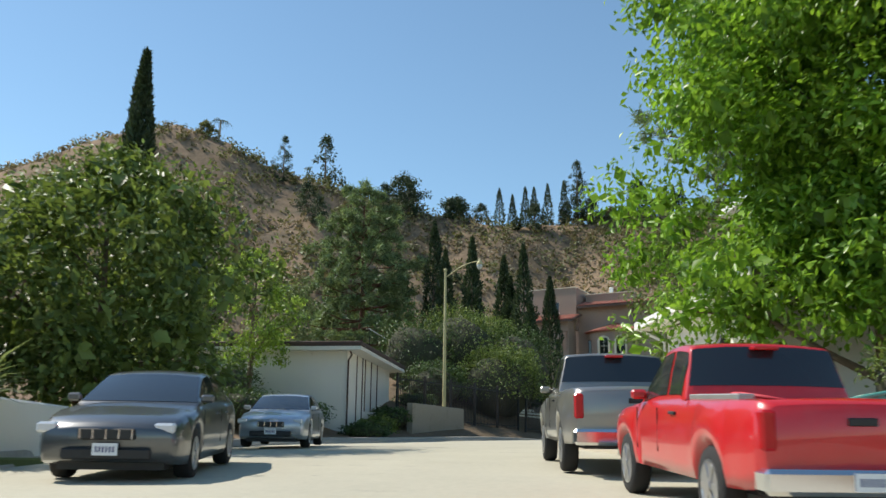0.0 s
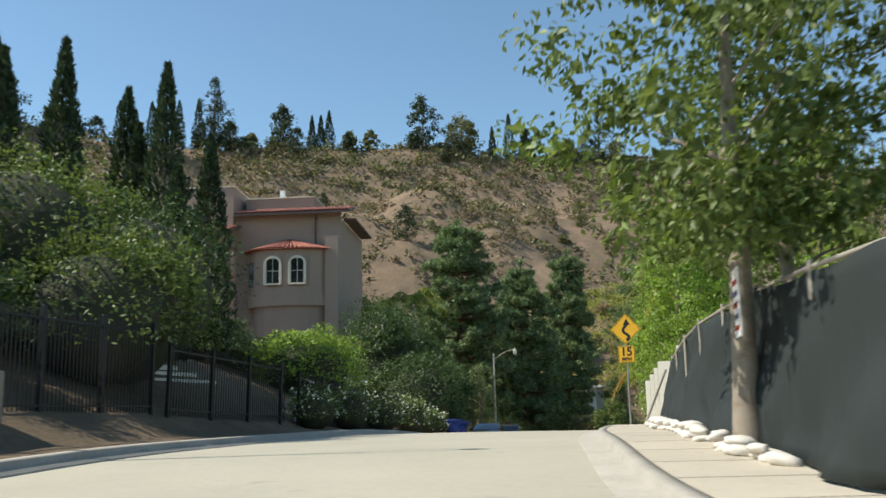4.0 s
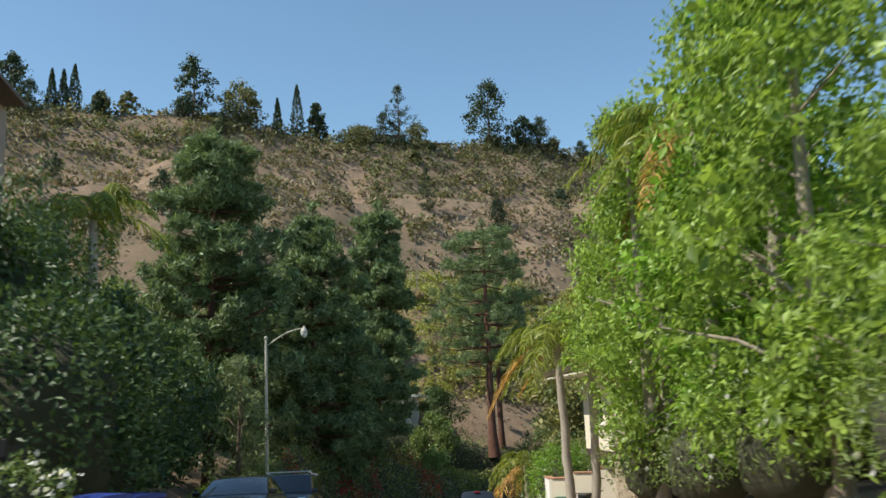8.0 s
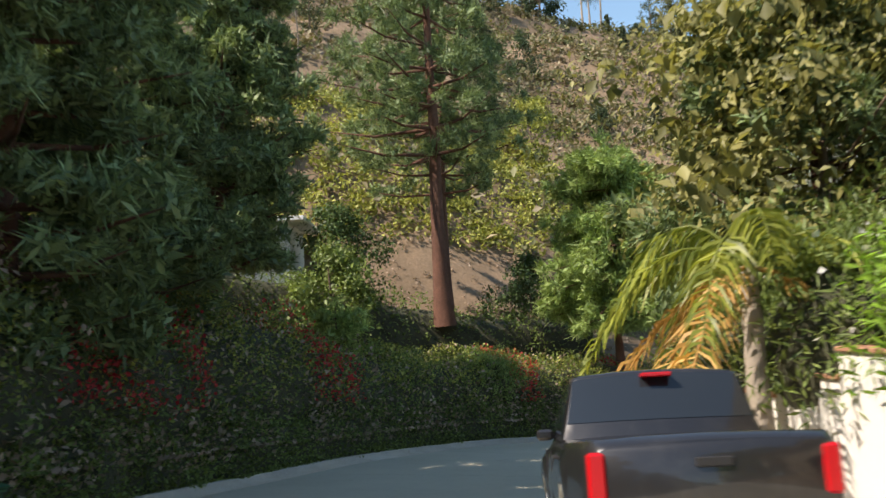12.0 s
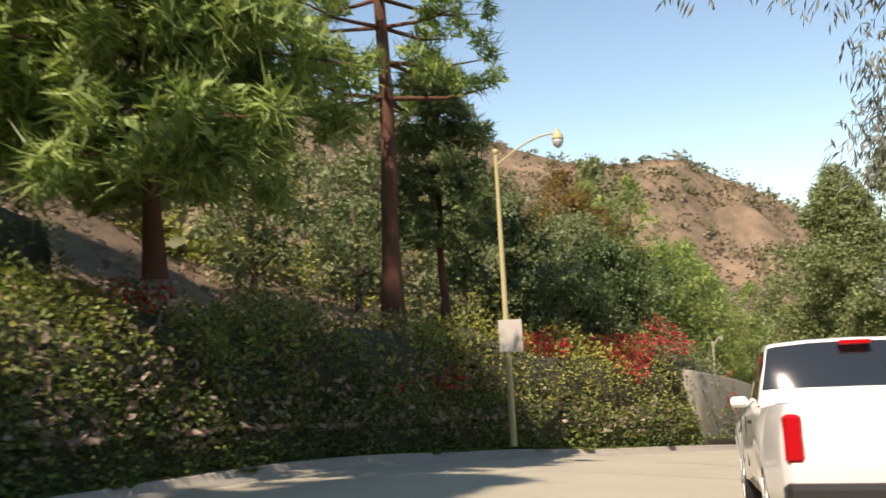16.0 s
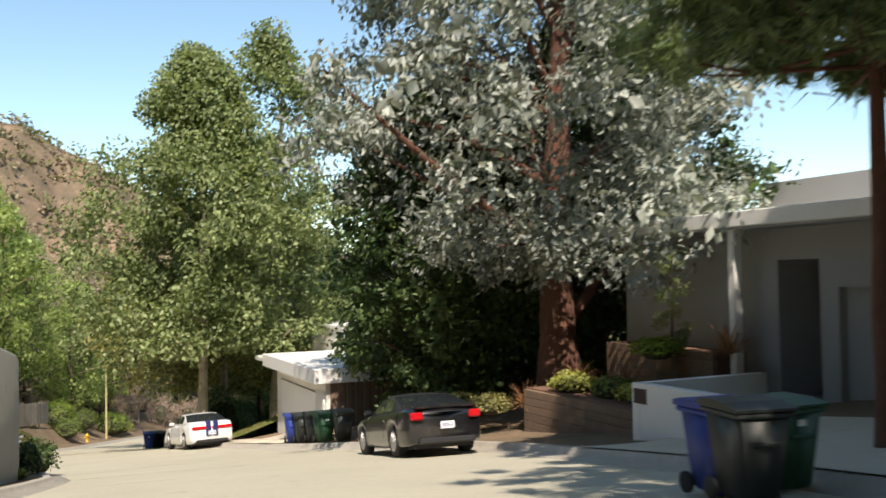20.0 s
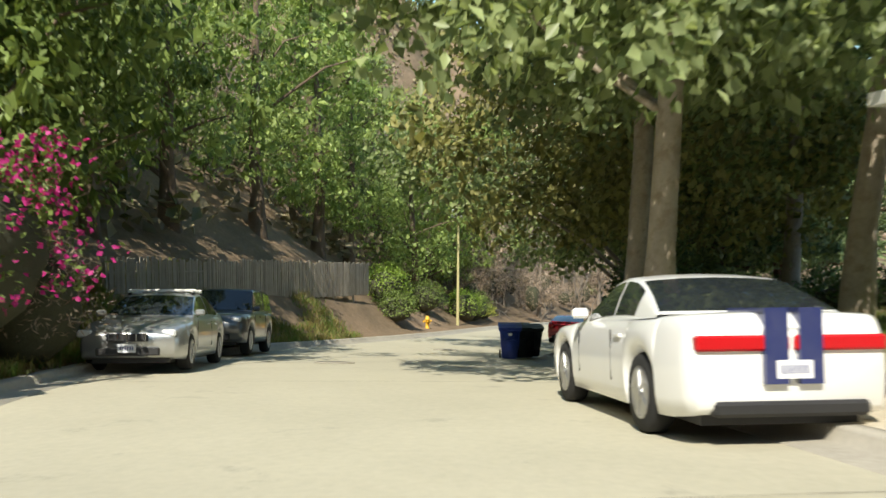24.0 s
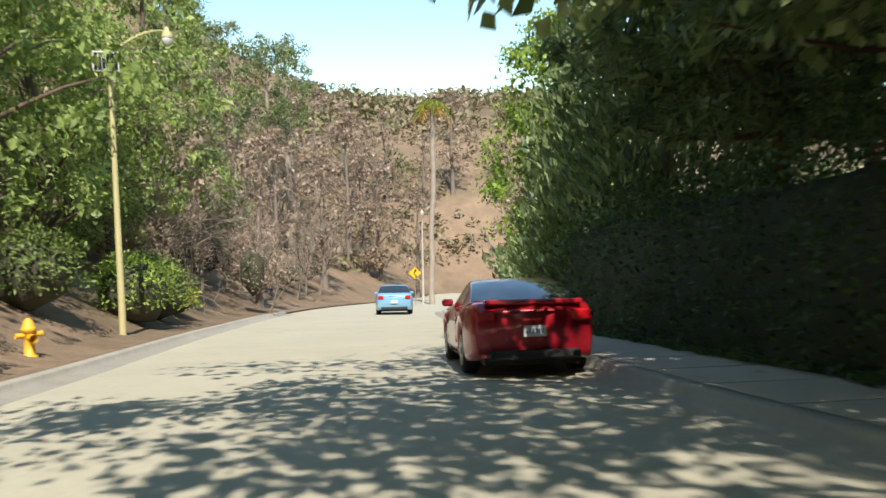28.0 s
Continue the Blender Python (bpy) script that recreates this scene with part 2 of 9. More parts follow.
M = dict(
    soil=soil_mat("hill_soil", (0.36, 0.255, 0.17), (0.23, 0.17, 0.112), (0.135, 0.115, 0.078)),
    road=surface("road_concrete", (0.45, 0.42, 0.32), 0.9, var=0.13, big=0.35, fine=9, relief=0.25, depth=0.006, stain=(0.3, 0.275, 0.22), stain_at=0.66),
    kerb=surface("kerb_concrete", (0.4, 0.37, 0.31), 0.9, var=0.2, big=1.1, fine=12, stain=(0.31, 0.28, 0.22), stain_at=0.64),
    walkc=surface("pavement_concrete", (0.55, 0.49, 0.38), 0.9, var=0.12, big=0.8, fine=11, stain=(0.36, 0.31, 0.24), stain_at=0.64, spread=0.12),
    tar=surface("crack_tar", (0.2, 0.185, 0.15), 0.85),
    grass=leaf("lawn_grass", (0.09, 0.15, 0.03), (0.17, 0.25, 0.06), 0.6, 0.3, 0.8, dry=(0.3, 0.25, 0.1), dry_at=0.98),
    lawn=surface("lawn_soil", (0.12, 0.16, 0.05), 0.95, var=0.25, big=0.7, fine=20, relief=0.6, depth=0.03),
    white=surface("white_stucco", (0.78, 0.76, 0.7), 0.85, var=0.05, big=0.5, fine=30, relief=0.25, depth=0.008, stain=(0.62, 0.58, 0.5), stain_at=0.7),
    cream=surface("cream_stucco", (0.74, 0.67, 0.52), 0.85, var=0.06, big=0.6, fine=26, relief=0.25, depth=0.008, stain=(0.58, 0.5, 0.38), stain_at=0.7),
    block=surface("pale_concrete_block", (0.74, 0.71, 0.6), 0.9, var=0.08, big=0.9, fine=18, relief=0.3, depth=0.006, stain=(0.45, 0.42, 0.36), stain_at=0.68, spread=0.1),
    site=surface("site_wall_render", (0.76, 0.72, 0.6), 0.9, var=0.06, big=0.7, fine=20, relief=0.25, depth=0.006, stain=(0.5, 0.44, 0.35), stain_at=0.68),
    pink=surface("pink_stucco", (0.36, 0.265, 0.205), 0.9, var=0.08, big=0.5, fine=25, relief=0.25, depth=0.008, stain=(0.28, 0.2, 0.16), stain_at=0.68),
    pinkdark=surface("brown_trim", (0.14, 0.095, 0.075), 0.8, var=0.2, big=2, fine=25),
    tile=surface("clay_tile", (0.42, 0.15, 0.1), 0.85, var=0.3, big=1.5, fine=18, spread=0.35, stain=(0.2, 0.12, 0.09)),
    terracotta=surface("terracotta_cap", (0.48, 0.25, 0.15), 0.85, var=0.2, big=2.0, fine=20, spread=0.2),
    eave=surface("brown_fascia", (0.075, 0.045, 0.035), 0.7, var=0.2, big=2, fine=30),
    shingle=surface("roof_shingle", (0.16, 0.14, 0.12), 0.9, var=0.3, big=1, fine=25, relief=0.5),
    grey=surface("grey_stucco", (0.32, 0.33, 0.33), 0.85, var=0.07, big=0.5, fine=25, relief=0.25, depth=0.008),
    retain=surface("grey_plaster", (0.3, 0.28, 0.23), 0.9, var=0.12, big=0.5, fine=18, relief=0.3, depth=0.01, stain=(0.25, 0.23, 0.19), stain_at=0.6),
    stone=surface("ledge_stone", (0.46, 0.38, 0.27), 0.85, var=0.25, big=2, fine=14, relief=0.5, depth=0.02, spread=0.35),
    timber=surface("weathered_timber", (0.4, 0.36, 0.3), 0.85, var=0.2, big=3, fine=30, relief=0.4, spread=0.3),
    redwood=surface("sleeper_timber", (0.22, 0.15, 0.1), 0.85, var=0.25, big=3, fine=30, relief=0.4, spread=0.25),
    cloth=surface("green_screen_cloth", (0.016, 0.024, 0.022), 0.75, var=0.2, big=1.2, fine=60, relief=0.4, depth=0.02),
    sandbag=surface("white_sandbag", (0.72, 0.68, 0.6), 0.8, var=0.1, big=4, fine=50, relief=0.5, depth=0.01),
    iron=surface("black_iron", (0.02, 0.02, 0.022), 0.5, metal=0.3, var=0.2, relief=0.1),
    steel=surface("galvanised_steel", (0.42, 0.42, 0.4), 0.45, metal=0.7, var=0.15, big=3, relief=0.1),
    pole=surface("yellowed_pole", (0.52, 0.47, 0.24), 0.6, var=0.12, big=2, fine=18, relief=0.1, stain=(0.36, 0.33, 0.25)),
    polegrey=surface("concrete_pole", (0.5, 0.47, 0.4), 0.8, var=0.12, big=2, fine=18, relief=0.15),
    lampglass=plain("lamp_glass", (0.55, 0.57, 0.55), 0.12),
    yellow=surface("sign_yellow", (0.85, 0.47, 0.02), 0.45, var=0.04, big=2, relief=0),
    ink=plain("sign_black", (0.012, 0.012, 0.012), 0.5),
    whitep=surface("white_paint", (0.82, 0.81, 0.78), 0.5, var=0.04, big=2, relief=0.05),
    signback=surface("sign_back", (0.6, 0.58, 0.52), 0.55, metal=0.2, var=0.08, big=3, relief=0.05),
    bark=surface("grey_bark", (0.16, 0.115, 0.08), 0.95, var=0.3, big=2.5, fine=16, relief=0.9, depth=0.03),
    redbark=surface("pine_bark", (0.14, 0.065, 0.042), 0.95, var=0.35, big=2.0, fine=9, relief=1.0, depth=0.05),
    palebark=surface("pale_bark", (0.33, 0.28, 0.215), 0.9, var=0.2, big=1.5, fine=12, relief=0.5, depth=0.02, stain=(0.25, 0.2, 0.14), stain_at=0.55),
    palmbark=surface("palm_bark", (0.36, 0.31, 0.25), 0.9, var=0.2, big=2.0, fine=10, relief=0.6, depth=0.02),
    twig=surface("dry_twigs", (0.2, 0.165, 0.13), 0.95, var=0.25, big=1.5, fine=20, relief=0.3),
    # near-black twig colour: the shade inside bushes and hedges is painted in
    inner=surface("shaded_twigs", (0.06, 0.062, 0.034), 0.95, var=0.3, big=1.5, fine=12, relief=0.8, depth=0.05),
    lf_ficus=leaf("ficus_leaf", (0.07, 0.15, 0.015), (0.19, 0.34, 0.045), 0.35, 0.4),
    lf_bright=leaf("bright_leaf", (0.09, 0.155, 0.025), (0.255, 0.37, 0.075), 0.4, 0.4),
    lf_locust=leaf("locust_leaf", (0.11, 0.17, 0.05), (0.29, 0.38, 0.13), 0.45, 0.4),
    lf_dark=leaf("dark_leaf", (0.028, 0.052, 0.018), (0.075, 0.125, 0.042), 0.45, 0.22),
    lf_mid=leaf("mid_leaf", (0.055, 0.09, 0.022), (0.15, 0.21, 0.06), 0.45, 0.3),
    lf_olive=leaf("olive_leaf", (0.075, 0.105, 0.045), (0.185, 0.235, 0.11), 0.5, 0.3),
    lf_silver=leaf("silver_leaf", (0.12, 0.15, 0.12), (0.42, 0.45, 0.39), 0.5, 0.2),
    lf_cedar=leaf("cedar_needle", (0.16, 0.18, 0.16), (0.34, 0.36, 0.33), 0.6, 0.2),
    lf_syc=leaf("sycamore_leaf", (0.09, 0.13, 0.055), (0.25, 0.31, 0.15), 0.4, 0.45, dry=(0.4, 0.32, 0.15), dry_at=1.05),
    lf_yellow=leaf("autumn_leaf", (0.17, 0.16, 0.03), (0.36, 0.31, 0.07), 0.45, 0.4, dry=(0.2, 0.11, 0.05), dry_at=0.9),
    lf_rust=leaf("rusty_leaf", (0.1, 0.11, 0.04), (0.26, 0.26, 0.1), 0.5, 0.35, dry=(0.3, 0.19, 0.09), dry_at=1.06),
    lf_pine=leaf("pine_needle", (0.055, 0.09, 0.042), (0.18, 0.25, 0.115), 0.5, 0.25),
    lf_pinelt=leaf("young_pine_needle", (0.1, 0.16, 0.045), (0.26, 0.36, 0.12), 0.5, 0.3),
    lf_cyp=leaf("cypress_foliage", (0.018, 0.034, 0.018), (0.05, 0.078, 0.036), 0.55, 0.15),
    lf_palm=leaf("palm_leaflet", (0.085, 0.12, 0.02), (0.24, 0.28, 0.05), 0.4, 0.35, dry=(0.45, 0.26, 0.05), dry_at=1.0),
    lf_palmdry=leaf("dry_palm_leaflet", (0.3, 0.17, 0.05), (0.5, 0.33, 0.11), 0.5, 0.35),
    lf_scrub=leaf("scrub_leaf", (0.1, 0.09, 0.055), (0.22, 0.195, 0.125), 0.6, 0.2, 0.12),
    lf_scrubg=leaf("green_scrub_leaf", (0.06, 0.07, 0.03), (0.16, 0.17, 0.075), 0.6, 0.2, 0.12),
    lf_lime=leaf("lime_scrub_leaf", (0.13, 0.16, 0.035), (0.32, 0.34, 0.09), 0.5, 0.3),
    lf_grey=leaf("grey_dry_twig", (0.16, 0.13, 0.1), (0.32, 0.26, 0.21), 0.7, 0.25),
    boug=leaf("bougainvillea_red", (0.5, 0.02, 0.04), (0.85, 0.1, 0.12), 0.5, 0.45),
    bougm=leaf("bougainvillea_magenta", (0.5, 0.02, 0.2), (0.8, 0.07, 0.38), 0.5, 0.45),
    wflower=leaf("white_petals", (0.6, 0.6, 0.55), (0.85, 0.85, 0.8), 0.5, 0.4),
    reed=leaf("bronze_grass", (0.16, 0.08, 0.05), (0.36, 0.22, 0.13), 0.6, 0.3),
    tyre=surface("tyre_rubber", (0.016, 0.016, 0.016), 0.85, var=0.2, relief=0.1),
    rim=surface("alloy", (0.5, 0.5, 0.5), 0.3, metal=0.9, var=0.1, relief=0),
    chrome=surface("chrome", (0.75, 0.75, 0.75), 0.12, metal=1.0, var=0.03, relief=0),
    glass=glass_dark("car_glass"),
    pane=glass_dark("window_glass", (0.015, 0.018, 0.02)),
    black=surface("black_plastic", (0.018, 0.018, 0.019), 0.55, var=0.2, relief=0.1),
    tail=plain("tail_lamp_red", (0.45, 0.008, 0.012), 0.2),
    clear=plain("head_lamp_glass", (0.72, 0.74, 0.76), 0.08, 0.2),
    plate=plain("number_plate", (0.75, 0.76, 0.78), 0.45),
    plateink=plain("plate_ink", (0.08, 0.09, 0.2), 0.5),
    bingreen=surface("green_bin_plastic", (0.018, 0.085, 0.04), 0.5, var=0.15, big=2, relief=0.1, stain=(0.05, 0.09, 0.06)),
    bindark=surface("dark_bin_plastic", (0.022, 0.028, 0.026), 0.5, var=0.15, big=2, relief=0.1),
    binblue=surface("blue_bin_plastic", (0.02, 0.045, 0.25), 0.5, var=0.15, big=2, relief=0.1),
    tarp=surface("blue_tarp", (0.02, 0.2, 0.55), 0.5, var=0.2, big=3, relief=0.4, depth=0.03),
    hydrant=surface("hydrant_yellow", (0.72, 0.42, 0.03), 0.5, var=0.12, big=5, relief=0.1),
    hose=surface("red_hose", (0.6, 0.05, 0.06), 0.5, var=0.1, relief=0),
    teal=surface("teal_hose", (0.1, 0.35, 0.28), 0.5, var=0.1, relief=0),
    solar=plain("solar_cell", (0.02, 0.025, 0.05), 0.15),
    litter=surface("leaf_litter", (0.2, 0.11, 0.075), 0.95, var=0.4, big=1.5, fine=30, relief=0.8, depth=0.03),
)

# ---- mesh helpers ----
RNG = np.random.default_rng(7)


def link(name, me, material, parent=None, label="", smooth=False):
    ob = new(name, me)
    if material:
        me.materials.append(material)
    if smooth:
        me.polygons.foreach_set("use_smooth", np.ones(len(me.polygons), bool))
    if parent:
        ob.parent = parent
    if label:
        ob["label"] = label
    return ob


def part(name, bm, material, parent=None, label="", smooth=False):
    """Links a bmesh as one mesh object under a thing or a part."""
    me = bpy.data.meshes.new(name)
    bm.to_mesh(me)
    bm.free()
    return link(name, me, material, parent, label, smooth)


def thing(name, m, label, category, group="", kind=""):
    ob = new(name)
    ob.empty_display_size = 0.2
    ob.matrix_world = m
    return tagged(ob, label, category, group, kind)


def fast_mesh(name, v, f):
    """A mesh from arrays of vertices and of triangles or quads."""
    v, f = np.asarray(v, np.float32), np.asarray(f, np.int32)
    me = bpy.data.meshes.new(name)
    k = f.shape[1]
    me.vertices.add(len(v))
    me.vertices.foreach_set("co", v.ravel())
    me.loops.add(f.size)
    me.loops.foreach_set("vertex_index", f.ravel())
    me.polygons.add(len(f))
    me.polygons.foreach_set("loop_start", np.arange(0, f.size, k, dtype=np.int32))
    me.update(calc_edges=True)
    return me


def box(bm, x0, x1, y0, y1, z0, z1, bevel=0.0):
    vs = bmesh.ops.create_cube(bm, size=1.0)["verts"]
    for v in vs:
        v.co = Vector(((x0 + x1) / 2 + v.co.x * (x1 - x0), (y0 + y1) / 2 + v.co.y * (y1 - y0), (z0 + z1) / 2 + v.co.z * (z1 - z0)))
    if bevel:
        es = {e for v in vs for e in v.link_edges}
        bmesh.ops.bevel(bm, geom=list(es), offset=bevel, segments=1, affect="EDGES")
    return bm


def boxes(*dims, bevel=0.0):
    bm = bmesh.new()
    for d in dims:
        box(bm, *d, bevel=bevel)
    return bm


def prism(outline, depth, axis="y", at=0.0):
    """An outline in a plane, pushed along its normal: axis y takes (x, z), z takes (x, y), x takes (y, z)."""
    bm = bmesh.new()
    def p(a, b, d):
        return {"y": (a, d, b), "z": (a, b, d), "x": (d, a, b)}[axis]
    lo = [bm.verts.new(p(a, b, at)) for a, b in outline]
    hi = [bm.verts.new(p(a, b, at + depth)) for a, b in outline]
    bm.faces.new(lo)
    bm.faces.new(list(reversed(hi)))
    n = len(lo)
    for i in range(n):
        bm.faces.new((lo[(i + 1) % n], lo[i], hi[i], hi[(i + 1) % n]))
    bmesh.ops.recalc_face_normals(bm, faces=bm.faces)
    return bm


def tube_arrays(pts, radii, sides=8, close=True):
    """Rings round a line of points."""
    pts, radii = np.asarray(pts, float), np.asarray(radii, float)
    n = len(pts)
    d = np.gradient(pts, axis=0)
    d /= np.linalg.norm(d, axis=1)[:, None] + 1e-9
    ref = np.where(np.abs(d[:, 2:3]) > 0.9, np.array([[1.0, 0, 0]]), np.array([[0, 0, 1.0]]))
    a = np.cross(d, ref)
    a /= np.linalg.norm(a, axis=1)[:, None] + 1e-9
    b = np.cross(d, a)
    th = np.linspace(0, 2 * np.pi, sides, endpoint=False)
    v = pts[:, None] + radii[:, None, None] * (np.cos(th)[None, :, None] * a[:, None] + np.sin(th)[None, :, None] * b[:, None])
    f = []
    for i in range(n - 1):
        for j in range(sides):
            k = (j + 1) % sides
            f.append((i * sides + j, i * sides + k, (i + 1) * sides + k, (i + 1) * sides + j))
    return v.reshape(-1, 3), np.array(f, int)


def tubes(name, lines, sides=8):
    vs, fs, n = [], [], 0
    for pts, radii in lines:
        v, f = tube_arrays(pts, radii, sides)
        vs.append(v)
        fs.append(f + n)
        n += len(v)
    return fast_mesh(name, np.concatenate(vs), np.concatenate(fs))


def tube_part(name, pts, radius, material, parent, sides=8, label=""):
    r = radius if hasattr(radius, "__len__") else [radius] * len(pts)
    return link(name, tubes(name, [(pts, r)], sides), material, parent, label, True)


def lathe(profile, sides=16, axis="z"):
    """A turned shape from (radius, height) pairs."""
    bm = bmesh.new()
    rings = []
    for r, h in profile:
        ring = []
        for k in range(sides):
            c, s = r * math.cos(2 * math.pi * k / sides), r * math.sin(2 * math.pi * k / sides)
            ring.append(bm.verts.new({"z": (c, s, h), "x": (h, c, s), "y": (c, h, s)}[axis]))
        rings.append(ring)
    for a, b in zip(rings, rings[1:]):
        for k in range(sides):
            bm.faces.new((a[k], a[(k + 1) % sides], b[(k + 1) % sides], b[k]))
    bm.faces.new(list(reversed(rings[0])))
    bm.faces.new(rings[-1])
    bmesh.ops.recalc_face_normals(bm, faces=bm.faces)
    return bm


# ---- plants ----
def unit(n, rng=RNG):
    v = rng.normal(size=(n, 3))
    return v / np.linalg.norm(v, axis=1)[:, None]


def leaf_arrays(c, d, length, width, rng=RNG, fold=0.25, face=None):
    """Folded diamond leaves at c that point along d."""
    n = len(c)
    s = np.cross(d, unit(n, rng) * (1.0 if face is None else 0.55) + (0.0 if face is None else face))
    s /= np.linalg.norm(s, axis=1)[:, None] + 1e-9
    up = np.cross(s, d)
    L = (length * rng.uniform(0.7, 1.3, n))[:, None]
    W = (width * rng.uniform(0.7, 1.3, n))[:, None]
    v = np.stack([c - d * L / 2, c + s * W / 2 + up * W * fold, c + d * L / 2, c - s * W / 2 + up * W * fold], 1).reshape(-1, 3)
    i = 4 * np.arange(n)[:, None]
    f = np.concatenate([i + [0, 1, 2], i + [0, 2, 3]], 1).reshape(-1, 3)
    return v, f


def needle_arrays(c, d, length, width, rng=RNG):
    """Single narrow triangles from c along d."""
    n = len(c)
    s = np.cross(d, unit(n, rng))
    s /= np.linalg.norm(s, axis=1)[:, None] + 1e-9
    L = (length * rng.uniform(0.6, 1.25, n))[:, None]
    v = np.stack([c + s * width / 2, c - s * width / 2, c + d * L], 1).reshape(-1, 3)
    return v, np.arange(3 * n).reshape(-1, 3)


def clump_leaves(centres, radii, per, length, width, rng=RNG, droop=0.3, flat=0.8, outward=0.5):
    """Leaves in the outer part of each clump, pointing outward and hanging a little."""
    centres, radii = np.asarray(centres, float), np.broadcast_to(np.asarray(radii, float), (len(centres),))
    k = np.repeat(np.arange(len(centres)), per)
    u = unit(len(k), rng)
    r = rng.uniform(0.35, 1.0, len(k)) ** 0.6 * radii[k]
    c = centres[k] + u * r[:, None] * [1, 1, flat]
    d = u * outward + unit(len(k), rng) * 0.7 + np.array([0, 0, -droop])
    d /= np.linalg.norm(d, axis=1)[:, None] + 1e-9
    return leaf_arrays(c, d, length, width, rng, 0.25, u * 0.75 + [0, 0, 0.55])


def crown_centres(n, h0, h1, radius, shape, rng=RNG, gap=0.35):
    """Places of leaf clumps in a crown between two heights; shape gives the share of the radius at each height."""
    out, tries = [], 0
    off = rng.uniform(0, 100, 3)
    while len(out) < n and tries < n * 40:
        tries += 1
        z = rng.uniform(0, 1)
        a = rng.uniform(0, 2 * math.pi)
        edge = radius * shape(z) * (0.8 + 0.75 * (noise.noise(Vector((math.cos(a) * 1.5 + off[0], math.sin(a) * 1.5 + off[1], z * 3.5 + off[2])))))
        r = edge * math.sqrt(rng.uniform(0.12, 1.0))
        p = Vector((r * math.cos(a), r * math.sin(a), h0 + z * (h1 - h0)))
        if noise.noise(p * (2.2 / max(radius, 0.5)) + Vector(off)) < -gap:
            continue
        out.append(p)
    return np.array(out)


ROUND = lambda z: math.sin(math.pi * min(1, 0.12 + 0.88 * z)) ** 0.6
SPREAD = lambda z: (0.75 + 0.5 * z) if z < 0.5 else math.sqrt(max(0.02, 1 - ((z - 0.5) / 0.52) ** 2))
CONE = lambda z: max(0.05, 1.0 - z) ** 0.8
SPIRE = lambda z: max(0.06, (1 - z) ** 0.7 * (0.55 + 0.45 * min(1, z * 5)))
EGG = lambda z: max(0.1, math.sin(math.pi * min(1, 0.25 + 0.75 * z)) ** 0.8)


def limbs_to(trunk_pts, trunk_r, centres, rng=RNG, count=14, r0=0.3):
    """Limbs from the trunk to some of the clumps."""
    lines = [(trunk_pts, trunk_r)]
    tp = np.asarray(trunk_pts)
    for i in rng.choice(len(centres), min(count, len(centres)), replace=False):
        c = centres[i]
        k = int(np.argmin(np.abs(tp[:, 2] - (c[2] - 0.55 * np.hypot(c[0], c[1])))))
        k = max(1, k)
        a = tp[k]
        m = (a + c) / 2 + [0, 0, 0.08 * np.linalg.norm(c - a)] + rng.normal(size=3) * 0.06 * np.linalg.norm(c - a)
        r = trunk_r[k] * r0
        lines.append(([a, (a + m) / 2 + rng.normal(size=3) * 0.03, m, c], [r * 1.3, r, r * 0.7, r * 0.25]))
    return lines


def trunk_line(h, r, lean=0.0, bend=0.15, rng=RNG, n=9, flare=1.5):
    z = np.linspace(0, h, n)
    a = rng.uniform(0, 2 * math.pi)
    w = np.cumsum(rng.normal(size=(n, 2)) * bend * h / 40, axis=0)
    p = np.stack([lean * math.cos(a) * z + w[:, 0], lean * math.sin(a) * z + w[:, 1], z], 1)
    p[:, :2] -= p[0, :2]
    rr = r * (1 - 0.8 * z / h)
    rr[0] *= flare
    p[0, 2] = -0.6
    return p, np.maximum(rr, 0.02)


def broadleaf(name, x, y, z, h, radius, leafmat, label, category="tree", base=0.25, clumps=90, per=70, size=0.16, width=0.5, bark="bark", shape=ROUND,
              clump=0.2, droop=0.35, seed=0, trunk=None, gap=0.35, group="", limbs=14, lean=0.02, turn=None, split=False, fill=11):
    rng = np.random.default_rng(seed + 101)
    ob = thing(name, pose(x, y, z, 0, 0, rng.uniform(0, 360) if turn is None else turn), label, category, group)
    tp, tr = trunk_line(h * 0.86, trunk or h * 0.022, lean, 0.25, rng)
    cc = crown_centres(clumps, h * base, h * 0.97, radius, shape, rng, gap)
    lines = limbs_to(tp, tr, cc, rng, limbs)
    link("trunk", tubes("trunk", lines[:1] if split else lines), M[bark], ob, "", True)
    for line in lines[1:] if split else ():
        link("limb", tubes("limb", [line], 6), M[bark], ob, "", True)
    cr = radius * clump * rng.uniform(0.7, 1.35, len(cc))
    v, f = clump_leaves(cc, cr, per, size, size * width, rng, droop)
    if fill:
        v2, f2 = clump_leaves(cc, cr * 0.55, fill, radius * clump * 0.42, radius * clump * 0.28, rng, droop)
        v, f = np.concatenate([v, v2]), np.concatenate([f, f2 + len(v)])
    link("crown", fast_mesh("crown", v, f), M[leafmat], ob)
    return ob


